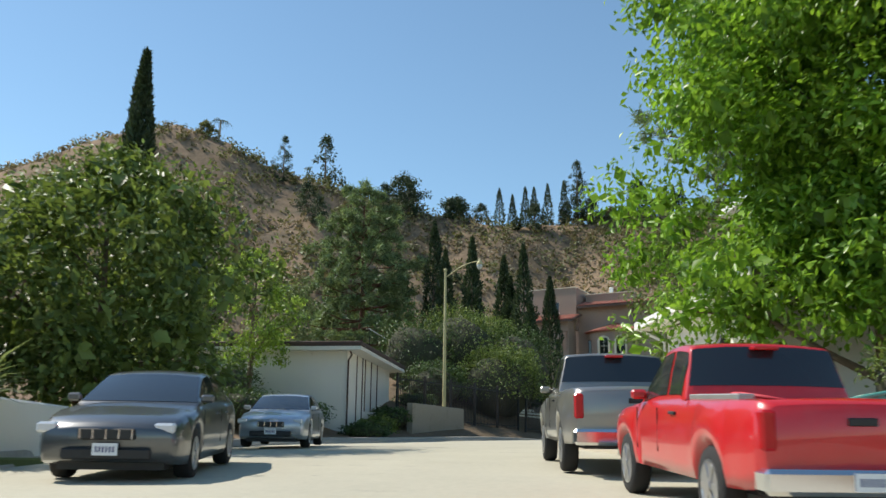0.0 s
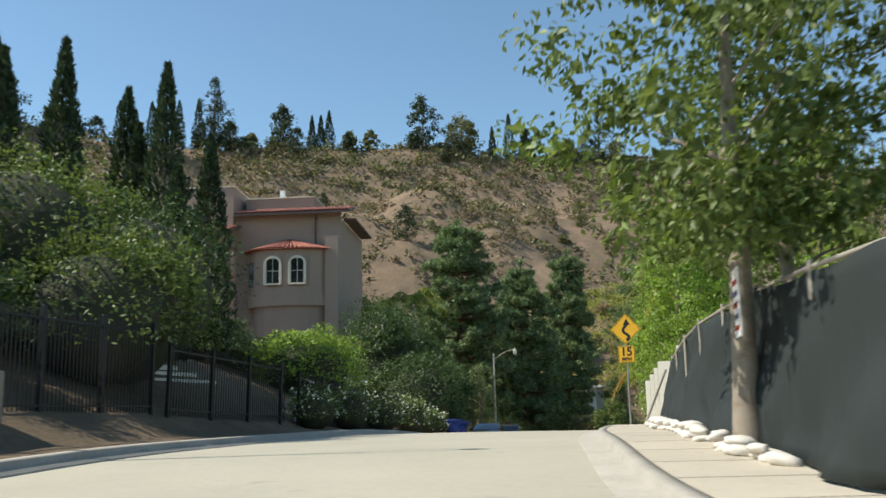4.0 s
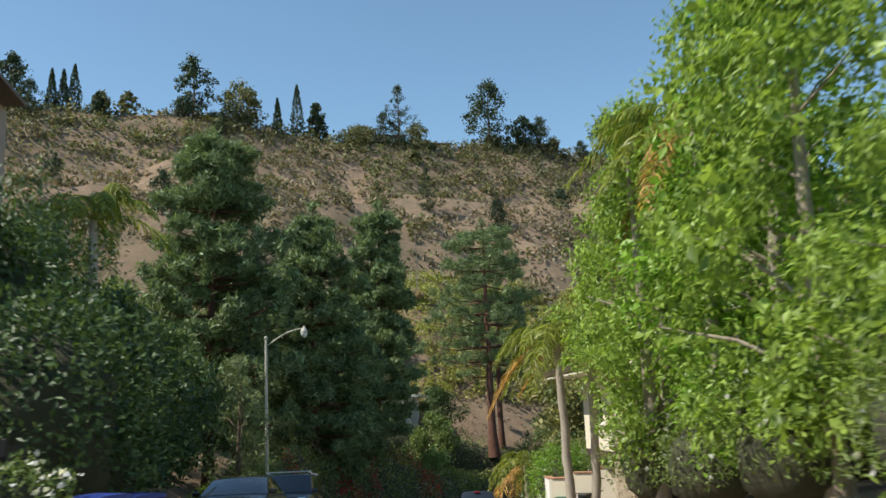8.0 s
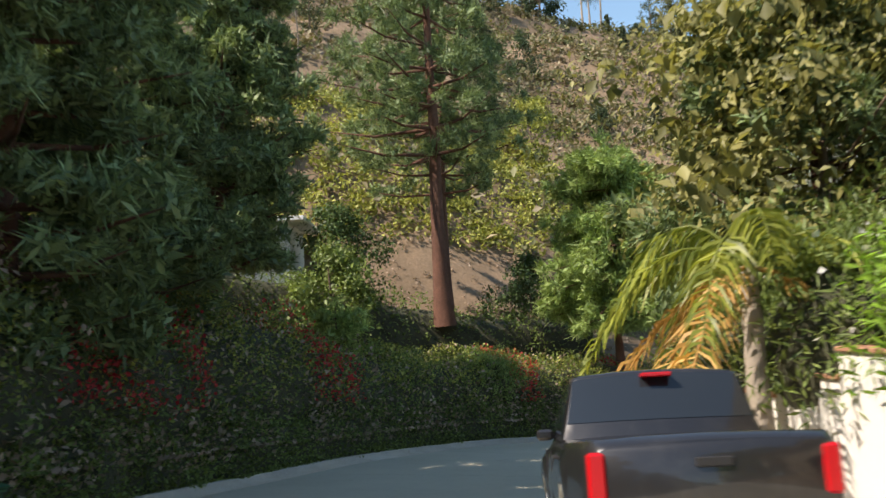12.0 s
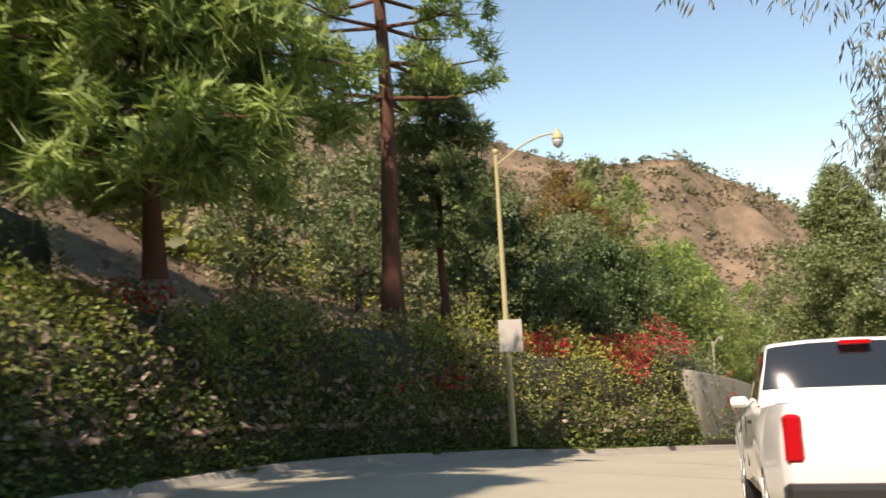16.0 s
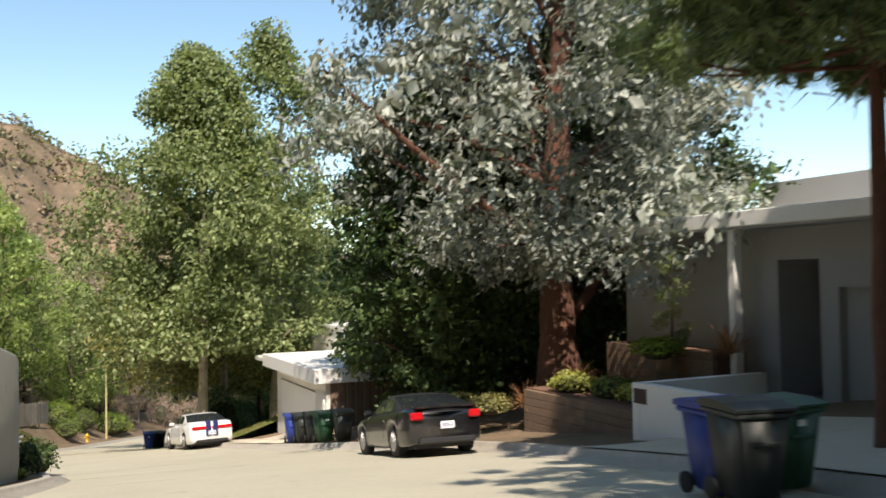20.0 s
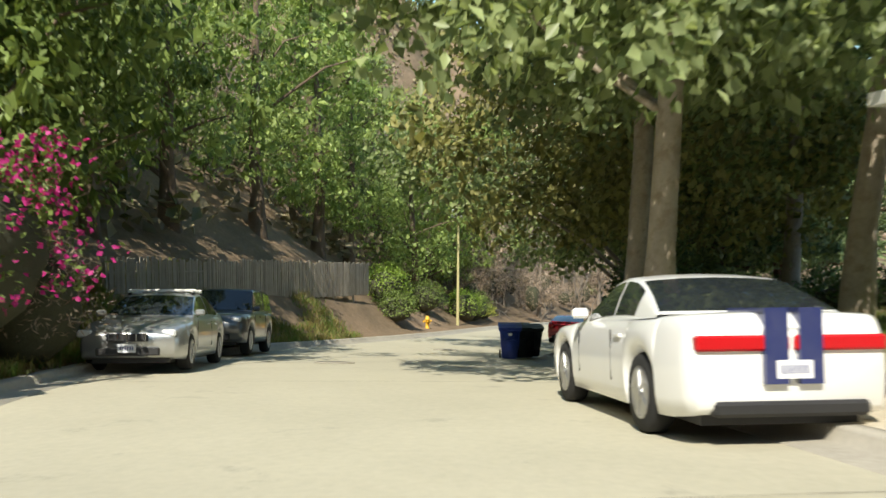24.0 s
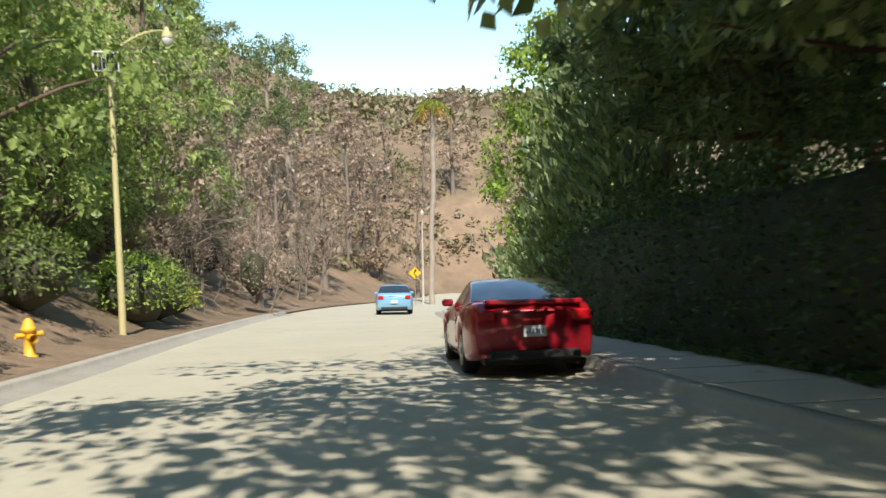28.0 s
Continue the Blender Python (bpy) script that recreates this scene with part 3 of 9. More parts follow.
def pine(name, x, y, z, h, radius, label, leafmat="lf_pine", base=0.3, whorls=14, arms=6, needles=90, length=0.42, bark="redbark", seed=0, group="", width=0.03,
         shape=None, trunk=None, tufts=4, hang=0.15, fill=16, fill_r=0.85):
    rng = np.random.default_rng(seed + 301)
    ob = thing(name, pose(x, y, z, 0, 0, rng.uniform(0, 360)), label, "tree", group)
    tp, tr = trunk_line(h, trunk or h * 0.017, 0.01, 0.12, rng, 12, 1.4)
    lines, tips, ways = [(tp, tr)], [], []
    shape = shape or (lambda u: 0.35 + 0.65 * math.sin(math.pi * min(1, 0.3 + 0.68 * u)) if u < 0.93 else 0.35)
    for w in range(whorls):
        u = (w + rng.uniform(-0.3, 0.3)) / whorls
        zz = h * (base + (0.985 - base) * max(0, u))
        k = int(np.clip(zz / h * 11, 0, 11))
        for a in rng.uniform(0, 2 * math.pi) + np.arange(arms) * 2 * math.pi / arms + rng.normal(size=arms) * 0.3:
            if rng.uniform() < 0.15:
                continue
            L = radius * shape(u) * rng.uniform(0.6, 1.15)
            o = np.array([tp[k][0], tp[k][1], zz])
            out = np.array([math.cos(a), math.sin(a), 0])
            mid, end = o + out * L * 0.55 + [0, 0, -0.02 * L], o + out * L + [0, 0, (0.22 - hang) * L]
            lines.append(([o, mid, end], [tr[k] * 0.32 + 0.01, tr[k] * 0.2 + 0.01, 0.012]))
            for q in range(tufts):
                g = 0.42 + 0.6 * (q + rng.uniform(0, 1)) / tufts
                side = np.cross(out, [0, 0, 1]) * rng.normal() * 0.22 * L
                tips.append(o + (end - o) * min(g, 1.02) + side + [0, 0, rng.uniform(-0.05, 0.2) * L * 0.5])
                ways.append(out * 0.5 + [0, 0, 0.55 - hang * 2])
    tips.append(tp[-1])
    ways.append(np.array([0, 0, 1.0]))
    link("trunk", tubes("trunk", lines, 7), M[bark], ob, "", True)
    tips, ways = np.array(tips), np.array(ways)
    needles, width = int(needles * 0.8), width * 1.35
    k = np.repeat(np.arange(len(tips)), needles)
    d = unit(len(k), rng) + ways[k] * 0.9
    d /= np.linalg.norm(d, axis=1)[:, None] + 1e-9
    c = tips[k] + rng.normal(size=(len(k), 3)) * length * 0.26
    v, f = needle_arrays(c, d, length, width, rng)
    v2, f2 = clump_leaves(tips, length * fill_r, fill, length * 0.75, length * 0.26, rng, 0.0)
    v, f = np.concatenate([v, v2]), np.concatenate([f, f2 + len(v)])
    link("crown", fast_mesh("crown", v, f), M[leafmat], ob)
    return ob


def column_tree(name, x, y, z, h, radius, label, leafmat="lf_cyp", n=9000, size=0.22, seed=0, group="", shape=SPIRE, rough=0.35, turn=0.0):
    """A narrow tree: sprays of foliage round an upright stem, with a ragged outline."""
    rng = np.random.default_rng(seed + 501)
    ob = thing(name, pose(x, y, z, 0, 0, turn), label, "tree", group)
    tp, tr = trunk_line(h * 0.9, h * 0.012, 0.0, 0.05, rng)
    link("trunk", tubes("trunk", [(tp, tr)], 7), M["bark"], ob, "", True)
    u = rng.uniform(0, 1, n) ** 1.15
    a = rng.uniform(0, 2 * np.pi, n)
    off = rng.uniform(0, 50)
    edge = np.array([shape(t) * (1 + rough * noise.noise(Vector((math.cos(b) * 1.8 + off, math.sin(b) * 1.8, t * h * 0.9)))) for t, b in zip(u, a)])
    r = radius * edge * np.sqrt(rng.uniform(0.45, 1, n))
    c = np.stack([r * np.cos(a), r * np.sin(a), h * (0.05 + 0.95 * u)], 1)
    d = np.stack([np.cos(a) * 0.5, np.sin(a) * 0.5, np.full(n, 0.8)], 1) + unit(n, rng) * 0.5
    d /= np.linalg.norm(d, axis=1)[:, None]
    v, f = leaf_arrays(c, d, size, size * 0.35, rng)
    link("crown", fast_mesh("crown", v, f), M[leafmat], ob)
    return ob


def frond_arrays(o, azimuth, rise, L, pairs, leaflet, rng, hang=0.7):
    """One feather frond: an arching rib and hanging leaflets."""
    t = np.linspace(0, 1, 8)
    out = np.array([math.cos(azimuth), math.sin(azimuth), 0])
    rib = o + out * (L * (t * math.cos(rise) - 0.0 * t))[:, None] + np.array([0, 0, 1.0]) * (L * (math.sin(rise) * t - hang * t ** 2.2))[:, None]
    q = np.repeat(np.linspace(0.12, 1, pairs), 2)
    base = np.stack([np.interp(q, t, rib[:, k]) for k in range(3)], 1)
    side = np.cross(out, [0, 0, 1]) * np.tile([1.0, -1.0], pairs)[:, None]
    d = side * 0.7 + out * 0.45 + np.array([0, 0, -0.45]) + rng.normal(size=(2 * pairs, 3)) * 0.15
    d /= np.linalg.norm(d, axis=1)[:, None]
    le = leaflet * (0.45 + 0.75 * np.sin(np.pi * np.clip(q, 0.05, 0.95)))
    s = np.cross(d, unit(2 * pairs, rng))
    s /= np.linalg.norm(s, axis=1)[:, None] + 1e-9
    w = 0.026
    mid = base + d * le[:, None] * 0.5 + [0, 0, 0.02]
    tip = base + d * le[:, None] + np.array([0, 0, -0.35]) * le[:, None]
    v = np.stack([base + s * w * 0.4, base - s * w * 0.4, mid - s * w, mid + s * w, tip], 1).reshape(-1, 3)
    i = 5 * np.arange(2 * pairs)[:, None]
    f = np.concatenate([i + [0, 1, 2], i + [0, 2, 3], i + [3, 2, 4]], 1).reshape(-1, 3)
    return (rib, np.linspace(0.035, 0.006, 8)), v, f


def palm(name, x, y, z, h, L, label, fronds=16, pairs=46, leaflet=0.5, r=0.16, seed=0, dry=2, hang=0.75, leafmat="lf_palm", group=""):
    rng = np.random.default_rng(seed + 701)
    ob = thing(name, pose(x, y, z, 0, 0, rng.uniform(0, 360)), label, "palm tree", group)
    tp, tr = trunk_line(h, r, 0.03, 0.1, rng, 14, 1.3)
    tr = r * np.linspace(1.15, 0.8, 14) * (1 + 0.06 * np.tile([1, -1], 7))
    link("trunk", tubes("trunk", [(tp, tr)], 12), M["palmbark"], ob, "", True)
    for kind, count, mat in (("frond", fronds, leafmat), ("dry_frond", dry, "lf_palmdry")):
        for i in range(count):
            rise = rng.uniform(0.1, 1.25) if kind == "frond" else rng.uniform(-0.3, 0.1)
            line, v, f = frond_arrays(tp[-1], 2 * math.pi * (i * 0.618 + rng.uniform(0, 0.1)), rise, L * rng.uniform(0.8, 1.1), pairs, leaflet, rng, hang)
            rv, rf = tube_arrays(*line, 5)
            rf = np.concatenate([rf[:, [0, 1, 2]], rf[:, [0, 2, 3]]])
            link(kind, fast_mesh(kind, np.concatenate([v, rv]), np.concatenate([f, rf + len(v)])), M[mat], ob, "yellow-brown drying frond" if kind == "dry_frond" else "")
    return ob


def fan_palm_spikes(name, x, y, z, label, n=90, L=1.1, leafmat="lf_olive", w=0.07, seed=0, category="plant", flat=0.3, group=""):
    """A rosette of stiff pointed leaves."""
    rng = np.random.default_rng(seed + 901)
    ob = thing(name, pose(x, y, z), label, category, group)
    d = unit(n, rng)
    d[:, 2] = np.abs(d[:, 2]) * (1 - flat) + 0.08
    d /= np.linalg.norm(d, axis=1)[:, None]
    s = np.cross(d, [0, 0, 1.0])
    s /= np.linalg.norm(s, axis=1)[:, None] + 1e-9
    le = L * rng.uniform(0.6, 1.15, n)[:, None]
    o = np.zeros((n, 3)) + [0, 0, 0.05]
    mid = o + d * le * 0.55
    tip = o + d * le + np.array([0, 0, -0.18]) * le
    v = np.stack([o + s * w * 0.4, o - s * w * 0.4, mid - s * w * 0.5, mid + s * w * 0.5, tip], 1).reshape(-1, 3)
    i = 5 * np.arange(n)[:, None]
    f = np.concatenate([i + [0, 1, 2], i + [0, 2, 3], i + [3, 2, 4]], 1).reshape(-1, 3)
    link("foliage", fast_mesh("foliage", v, f), M[leafmat], ob)
    return ob


def lump(centre, rx, ry, rz, seg=10, rough=0.25, seed=0.0):
    """A bumpy low mound for the twigs within a bush."""
    bm = bmesh.new()
    bmesh.ops.create_icosphere(bm, subdivisions=2, radius=1.0)
    for v in bm.verts:
        k = 1 + rough * noise.noise(v.co * 2.2 + Vector((seed, seed * 1.7, 0)))
        v.co = Vector((centre[0] + v.co.x * rx * k, centre[1] + v.co.y * ry * k, centre[2] + v.co.z * rz * k))
    return bm


def bush(name, x, y, z, rx, ry, h, leafmat, label, n=2500, size=0.12, width=0.5, seed=0, category="bush", flower=None, flowers=0, group="", core=0.72, turn=0.0, rough=0.35, droop=0.1):
    rng = np.random.default_rng(seed + 1301)
    ob = thing(name, pose(x, y, z, 0, 0, turn), label, category, group)
    # solid core behind the leaves, its dark colour standing for inner shade
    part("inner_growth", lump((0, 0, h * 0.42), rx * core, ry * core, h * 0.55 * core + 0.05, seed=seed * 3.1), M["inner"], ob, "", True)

    def shell(n, lo):
        u = unit(n, rng)
        u[:, 2] = np.where(u[:, 2] < -0.35, -u[:, 2], u[:, 2])
        k = np.array([1 + rough * noise.noise(Vector(p) * 2.6 + Vector((seed * 1.3, 0, 0))) for p in u]) * rng.uniform(lo, 1.06, n)
        c = u * k[:, None] * [rx, ry, h * 0.56] + [0, 0, h * 0.44]
        c[:, 2] = np.maximum(c[:, 2], 0.03)
        d = u * 0.6 + unit(n, rng) * 0.8 + [0, 0, -droop]
        return c, d / np.linalg.norm(d, axis=1)[:, None], u * 0.75 + [0, 0, 0.5]

    c, d, face = shell(n, 0.7)
    v, f = leaf_arrays(c, d, size, size * width, rng, 0.25, face)
    link("foliage", fast_mesh("foliage", v, f), M[leafmat], ob)
    if flower:
        v, f = leaf_arrays(*shell(flowers, 0.95)[:2], 0.11, 0.1, rng)
        link("blossom", fast_mesh("blossom", v, f), M[flower], ob)
    return ob


def hedge(name, line, width, h0, h1, leafmat, label, per=900, size=0.11, seed=0, flower=None, flowers=0, fsize=0.1, patch=0.05, rough=0.5, ground=None, category="hedge", shape_at=None, kind="", crest=None, crests=0):
    """A clipped or wild hedge along a line of (x, y, z): leaves over its sides and top, bumpy twigs within in a
    shade-dark colour, blossoms in patches.
    """
    rng = np.random.default_rng(seed + 1701)
    pts = np.array(line, float)
    seg = np.linalg.norm(np.diff(pts[:, :2], axis=0), axis=1)
    s = np.r_[0, np.cumsum(seg)]
    total = s[-1]
    ob = thing(name, pose(0, 0, 0), label, category, "", kind)

    def at(t):
        p = np.stack([np.interp(t, s, pts[:, k]) for k in range(3)], 1)
        e = np.stack([np.interp(t + 0.3, s, pts[:, k]) - np.interp(t - 0.3, s, pts[:, k]) for k in range(2)], 1)
        e /= np.linalg.norm(e, axis=1)[:, None] + 1e-9
        return p, np.stack([-e[:, 1], e[:, 0]], 1)

    def top(t):
        base = np.interp(t, [0, total], [h0, h1]) if shape_at is None else np.array([shape_at(q / total) for q in t])
        return base * np.array([1 + rough * 0.4 * noise.noise(Vector((q * 0.35, seed, 0))) + rough * 0.2 * noise.noise(Vector((q * 1.3, seed, 5))) for q in t])

    m = max(6, int(total / 0.8))
    t = np.linspace(0, total, m)
    p, nn = at(t)
    tt = top(t)
    ring = []
    for a, b in ((-0.4, -0.05), (-0.4, 0.4), (-0.27, 0.74), (0, 0.86), (0.27, 0.74), (0.4, 0.4), (0.4, -0.05)):
        q = p.copy()
        q[:, :2] += nn * (a * width)
        q[:, 2] += b * tt
        q += rng.normal(size=q.shape) * 0.05
        ring.append(q)
    v = np.stack(ring, 1).reshape(-1, 3)
    f = [(i * 7 + j, i * 7 + j + 1, i * 7 + j + 8, i * 7 + j + 7) for i in range(m - 1) for j in range(6)]
    f += [(0, 1, 2, 3), (3, 4, 5, 6), ((m - 1) * 7 + 3, (m - 1) * 7 + 2, (m - 1) * 7 + 1, (m - 1) * 7), ((m - 1) * 7 + 6, (m - 1) * 7 + 5, (m - 1) * 7 + 4, (m - 1) * 7 + 3)]
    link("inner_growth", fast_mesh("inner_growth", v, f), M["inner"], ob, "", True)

    def scatter(n, cut=None):
        t = rng.uniform(-width * 0.4, total + width * 0.4, n)
        u = rng.uniform(-0.15, 1.15, n)
        past = t - np.clip(t, 0, total)
        t = np.clip(t, 0, total)
        p, nn = at(t)
        cut_in = np.sqrt(np.maximum(0.0, 1 - (past / (width * 0.45)) ** 2))
        p[:, :2] += np.stack([nn[:, 1], -nn[:, 0]], 1) * past[:, None]
        nn = nn * cut_in[:, None]
        hh = top(t) * (0.25 + 0.75 * cut_in)
        th = np.pi * np.clip(u, 0, 1)
        a, b = -np.cos(th) * 0.5, np.sin(th) ** (0.85 if rough >= 0.5 else 0.55)
        low = (u < 0) | (u > 1)
        b = np.where(low, 0, b)
        bb = np.where(rng.uniform(size=n) < 0.5, b, b * rng.uniform(0, 1, n))
        k = rng.uniform(0.84, 1.12, n) + 0.22 * np.array([noise.noise(Vector((q * 0.9, w * 2.4, seed))) for q, w in zip(t, bb)])
        c = p.copy()
        c[:, :2] += nn * (a * k * width)[:, None]
        c[:, 2] += bb * hh * k
        out = np.concatenate([nn * a[:, None] * 2, (b * 0.6)[:, None]], 1)
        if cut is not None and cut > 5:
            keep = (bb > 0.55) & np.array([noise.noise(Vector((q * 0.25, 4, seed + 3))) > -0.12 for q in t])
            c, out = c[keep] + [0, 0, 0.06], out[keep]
        elif cut is not None:
            keep = np.array([noise.noise(Vector((q * 0.3, w * 1.2, seed + 9))) > cut for q, w in zip(t, bb)]) & (bb > 0.3)
            c, out = c[keep], out[keep]
        d = out * 0.8 + unit(len(c), rng) * 0.8
        return c, d / (np.linalg.norm(d, axis=1)[:, None] + 1e-9), out * 0.7 + [0, 0, 0.4]

    c, d, face = scatter(int(per * total))
    v, f = leaf_arrays(c, d, size, size * 0.55, rng, 0.25, face)
    link("foliage", fast_mesh("foliage", v, f), M[leafmat], ob)
    if flower:
        c, d, face = scatter(int(flowers * total), patch)
        if len(c):
            v, f = leaf_arrays(c, d, fsize, fsize * 0.8, rng)
            link("blossom", fast_mesh("blossom", v, f), M[flower], ob)
    # lighter leaves on the upper half only: sunlight on the hedge put into colour
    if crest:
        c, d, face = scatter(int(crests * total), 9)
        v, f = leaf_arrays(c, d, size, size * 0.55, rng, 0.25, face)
        link("new_growth", fast_mesh("new_growth", v, f), M[crest], ob, "yellow-green upper leaves, coloured to look sunlit")
    return ob

# ---- the road's line: x, y, z down the hill; one point a second or two of the drive ----
ROAD = [
    (19, -45, -3.2), (15, -25, -1.9), (12.2, -13, -1.05),
    (10.04, -4.32, -0.4), (7.39, 9.98, 0.66), (7.22, 18.23, 1.1), (7.7, 26.47, 1.43), (8.78, 34.2, 1.73), (11.13, 41.38, 1.98), (13.91, 48.34, 1.95),
    (18.28, 57.02, 1.81), (27.55, 75.3, 0.53), (36.13, 91.68, -1.48), (39.89, 98.69, -2.64), (44.2, 104.99, -3.68), (49.62, 109.53, -4.46),
    (55.23, 112.85, -5.05), (61.17, 114.86, -5.77), (68.03, 114.87, -6.7), (75.23, 112.58, -7.79), (82.33, 110.11, -8.87), (90.29, 107.99, -9.95),
    (98.26, 106.9, -11.13), (113.82, 107.23, -13.59), (129.71, 108.63, -15.94), (146.4, 106.71, -18.72),
    (160, 103.6, -20.75), (175, 99.5, -22.9), (190, 94.8, -25.1), (206, 88, -27.5), (225, 78, -30.5), (250, 62, -34),
]
ROAD_U = np.array([-6, -3.2, -1.3, 0, 2, 3, 4, 5, 6, 7, 8, 10, 12, 13, 14, 15, 16, 17, 18, 19, 20, 21, 22, 24, 26, 28, 29.7, 31.6, 33.5, 35.6, 38, 41])


def spline(table, us, steps):
    """A smooth line through points given at us, sampled at steps."""
    p = np.array(table, float)
    m = np.gradient(p, us, axis=0)
    k = np.clip(np.searchsorted(us, steps, side="right") - 1, 0, len(us) - 2)
    h = (us[k + 1] - us[k])[:, None]
    t = ((steps - us[k])[:, None]) / h
    return (2 * t**3 - 3 * t**2 + 1) * p[k] + (t**3 - 2 * t**2 + t) * h * m[k] + (-2 * t**3 + 3 * t**2) * p[k + 1] + (t**3 - t**2) * h * m[k + 1]


LINE_U = np.arange(-6, 41.01, 0.1)
LINE = spline(ROAD, ROAD_U, LINE_U)
WAY = np.gradient(LINE[:, :2], axis=0)
WAY /= np.linalg.norm(WAY, axis=1)[:, None]
LEFT = np.stack([-WAY[:, 1], WAY[:, 0]], 1)


def table(pairs):
    a = np.array(pairs, float)
    return lambda u: np.interp(u, a[:, 0], a[:, 1])


W_RIGHT = table([(-6, 5.6), (1, 5.6), (2.5, 5.0), (4, 2.5), (5, 2.8), (6.5, 3.2), (8, 3.6), (10, 4.4), (13, 4.8), (17, 4.8), (19, 4.5), (20, 5.0), (21, 5.9), (22.5, 5.7), (24.5, 4.2), (26.6, 4.2), (27.4, 3.6), (28.5, 3.9), (32, 4.6), (41, 4.6)])
W_LEFT = table([(-6, 5.6), (0, 5.6), (2, 6.2), (3, 8.5), (4.4, 9.0), (5.2, 6.2), (6.5, 5.0), (9, 4.7), (11, 5.2), (13, 5.8), (14, 6.4), (16, 6.2), (17, 6.5), (18, 6.9), (19, 7.4), (19.6, 7.5), (20.2, 6.6), (20.8, 5.6), (22.3, 4.2), (23, 3.45), (23.8, 3.4), (25, 4.3), (26, 4.8), (27.7, 5.5), (28.4, 4.8), (29, 4.3), (30, 4.1), (32, 4.0), (41, 4.0)])
SLOPE_L = table([(-6, 0.03), (2, 0.03), (3.5, 0.1), (5, 0.35), (6.5, 0.5), (9, 0.5), (10.2, 0.25), (11, 0.35), (12.5, 0.45), (14, 0.48), (20, 0.45), (22, 0.4), (24, 0.32), (25.6, 0.4), (26.5, 0.56), (27.3, 0.66), (28.2, 0.9), (28.8, 1.0), (29.5, 1.0), (30.4, 0.5), (41, 0.45)])
CAP_L = table([(-6, 2), (3, 3), (5, 6), (8, 7.2), (9.5, 8), (11, 18), (12.5, 36), (20, 36), (26, 24), (41, 24)])
SLOPE_R = table([(-6, 0.02), (3, 0.02), (4, 0.0), (8, 0.0), (10, 0.02), (11.5, 0.12), (13, 0.14), (16, 0.06), (19, 0.1), (21, 0.12), (22.5, 0.1), (23.6, 0.3), (25, 0.1), (28, 0.05), (41, 0.05)])
CREST_A = [(-700, 180, 60), (-300, 190, 70), (-155, 228, 80), (-117, 230, 92), (-100, 231, 94), (-84, 232, 88), (-66, 236, 78), (-50, 246, 76), (-28, 246, 70), (-5, 248, 66), (20, 253, 69),
           (46, 255, 70), (68, 254, 72), (98, 255, 70), (132, 256, 72), (150, 258, 75), (180, 260, 76), (212, 262, 75), (265, 262, 78), (330, 240, 70), (420, 205, 64), (600, 220, 80), (1200, 300, 120)]
CREST_B = [(424, 205, 63), (424, 166, 51), (424, 146, 49), (424, 122, 48), (424, 104, 37), (430, 75, 22), (440, 45, 10), (470, 20, 5), (520, 2, 0), (530, -25, -2), (540, -60, -4), (600, -300, 20)]
SPUR = [(-62, 236, 76), (-48, 190, 52), (-36, 150, 26)]


def off_line(crest, x, y):
    """Distance to a crest line and its height at the nearest place."""
    best, zz = np.full(x.shape, 1e9), np.zeros(x.shape)
    for (ax, ay, az), (bx, by, bz) in zip(crest, crest[1:]):
        L2 = (bx - ax) ** 2 + (by - ay) ** 2
        t = np.clip(((x - ax) * (bx - ax) + (y - ay) * (by - ay)) / L2, 0, 1)
        d = np.hypot(x - ax - t * (bx - ax), y - ay - t * (by - ay))
        z = az + t * (bz - az)
        zz = np.where(d < best, z, zz)
        best = np.minimum(d, best)
    return best, zz


def ripple(x, y, scale, seed=0.0):
    return np.array([noise.noise(Vector((a * scale, b * scale, seed))) for a, b in zip(np.ravel(x), np.ravel(y))]).reshape(np.shape(x))


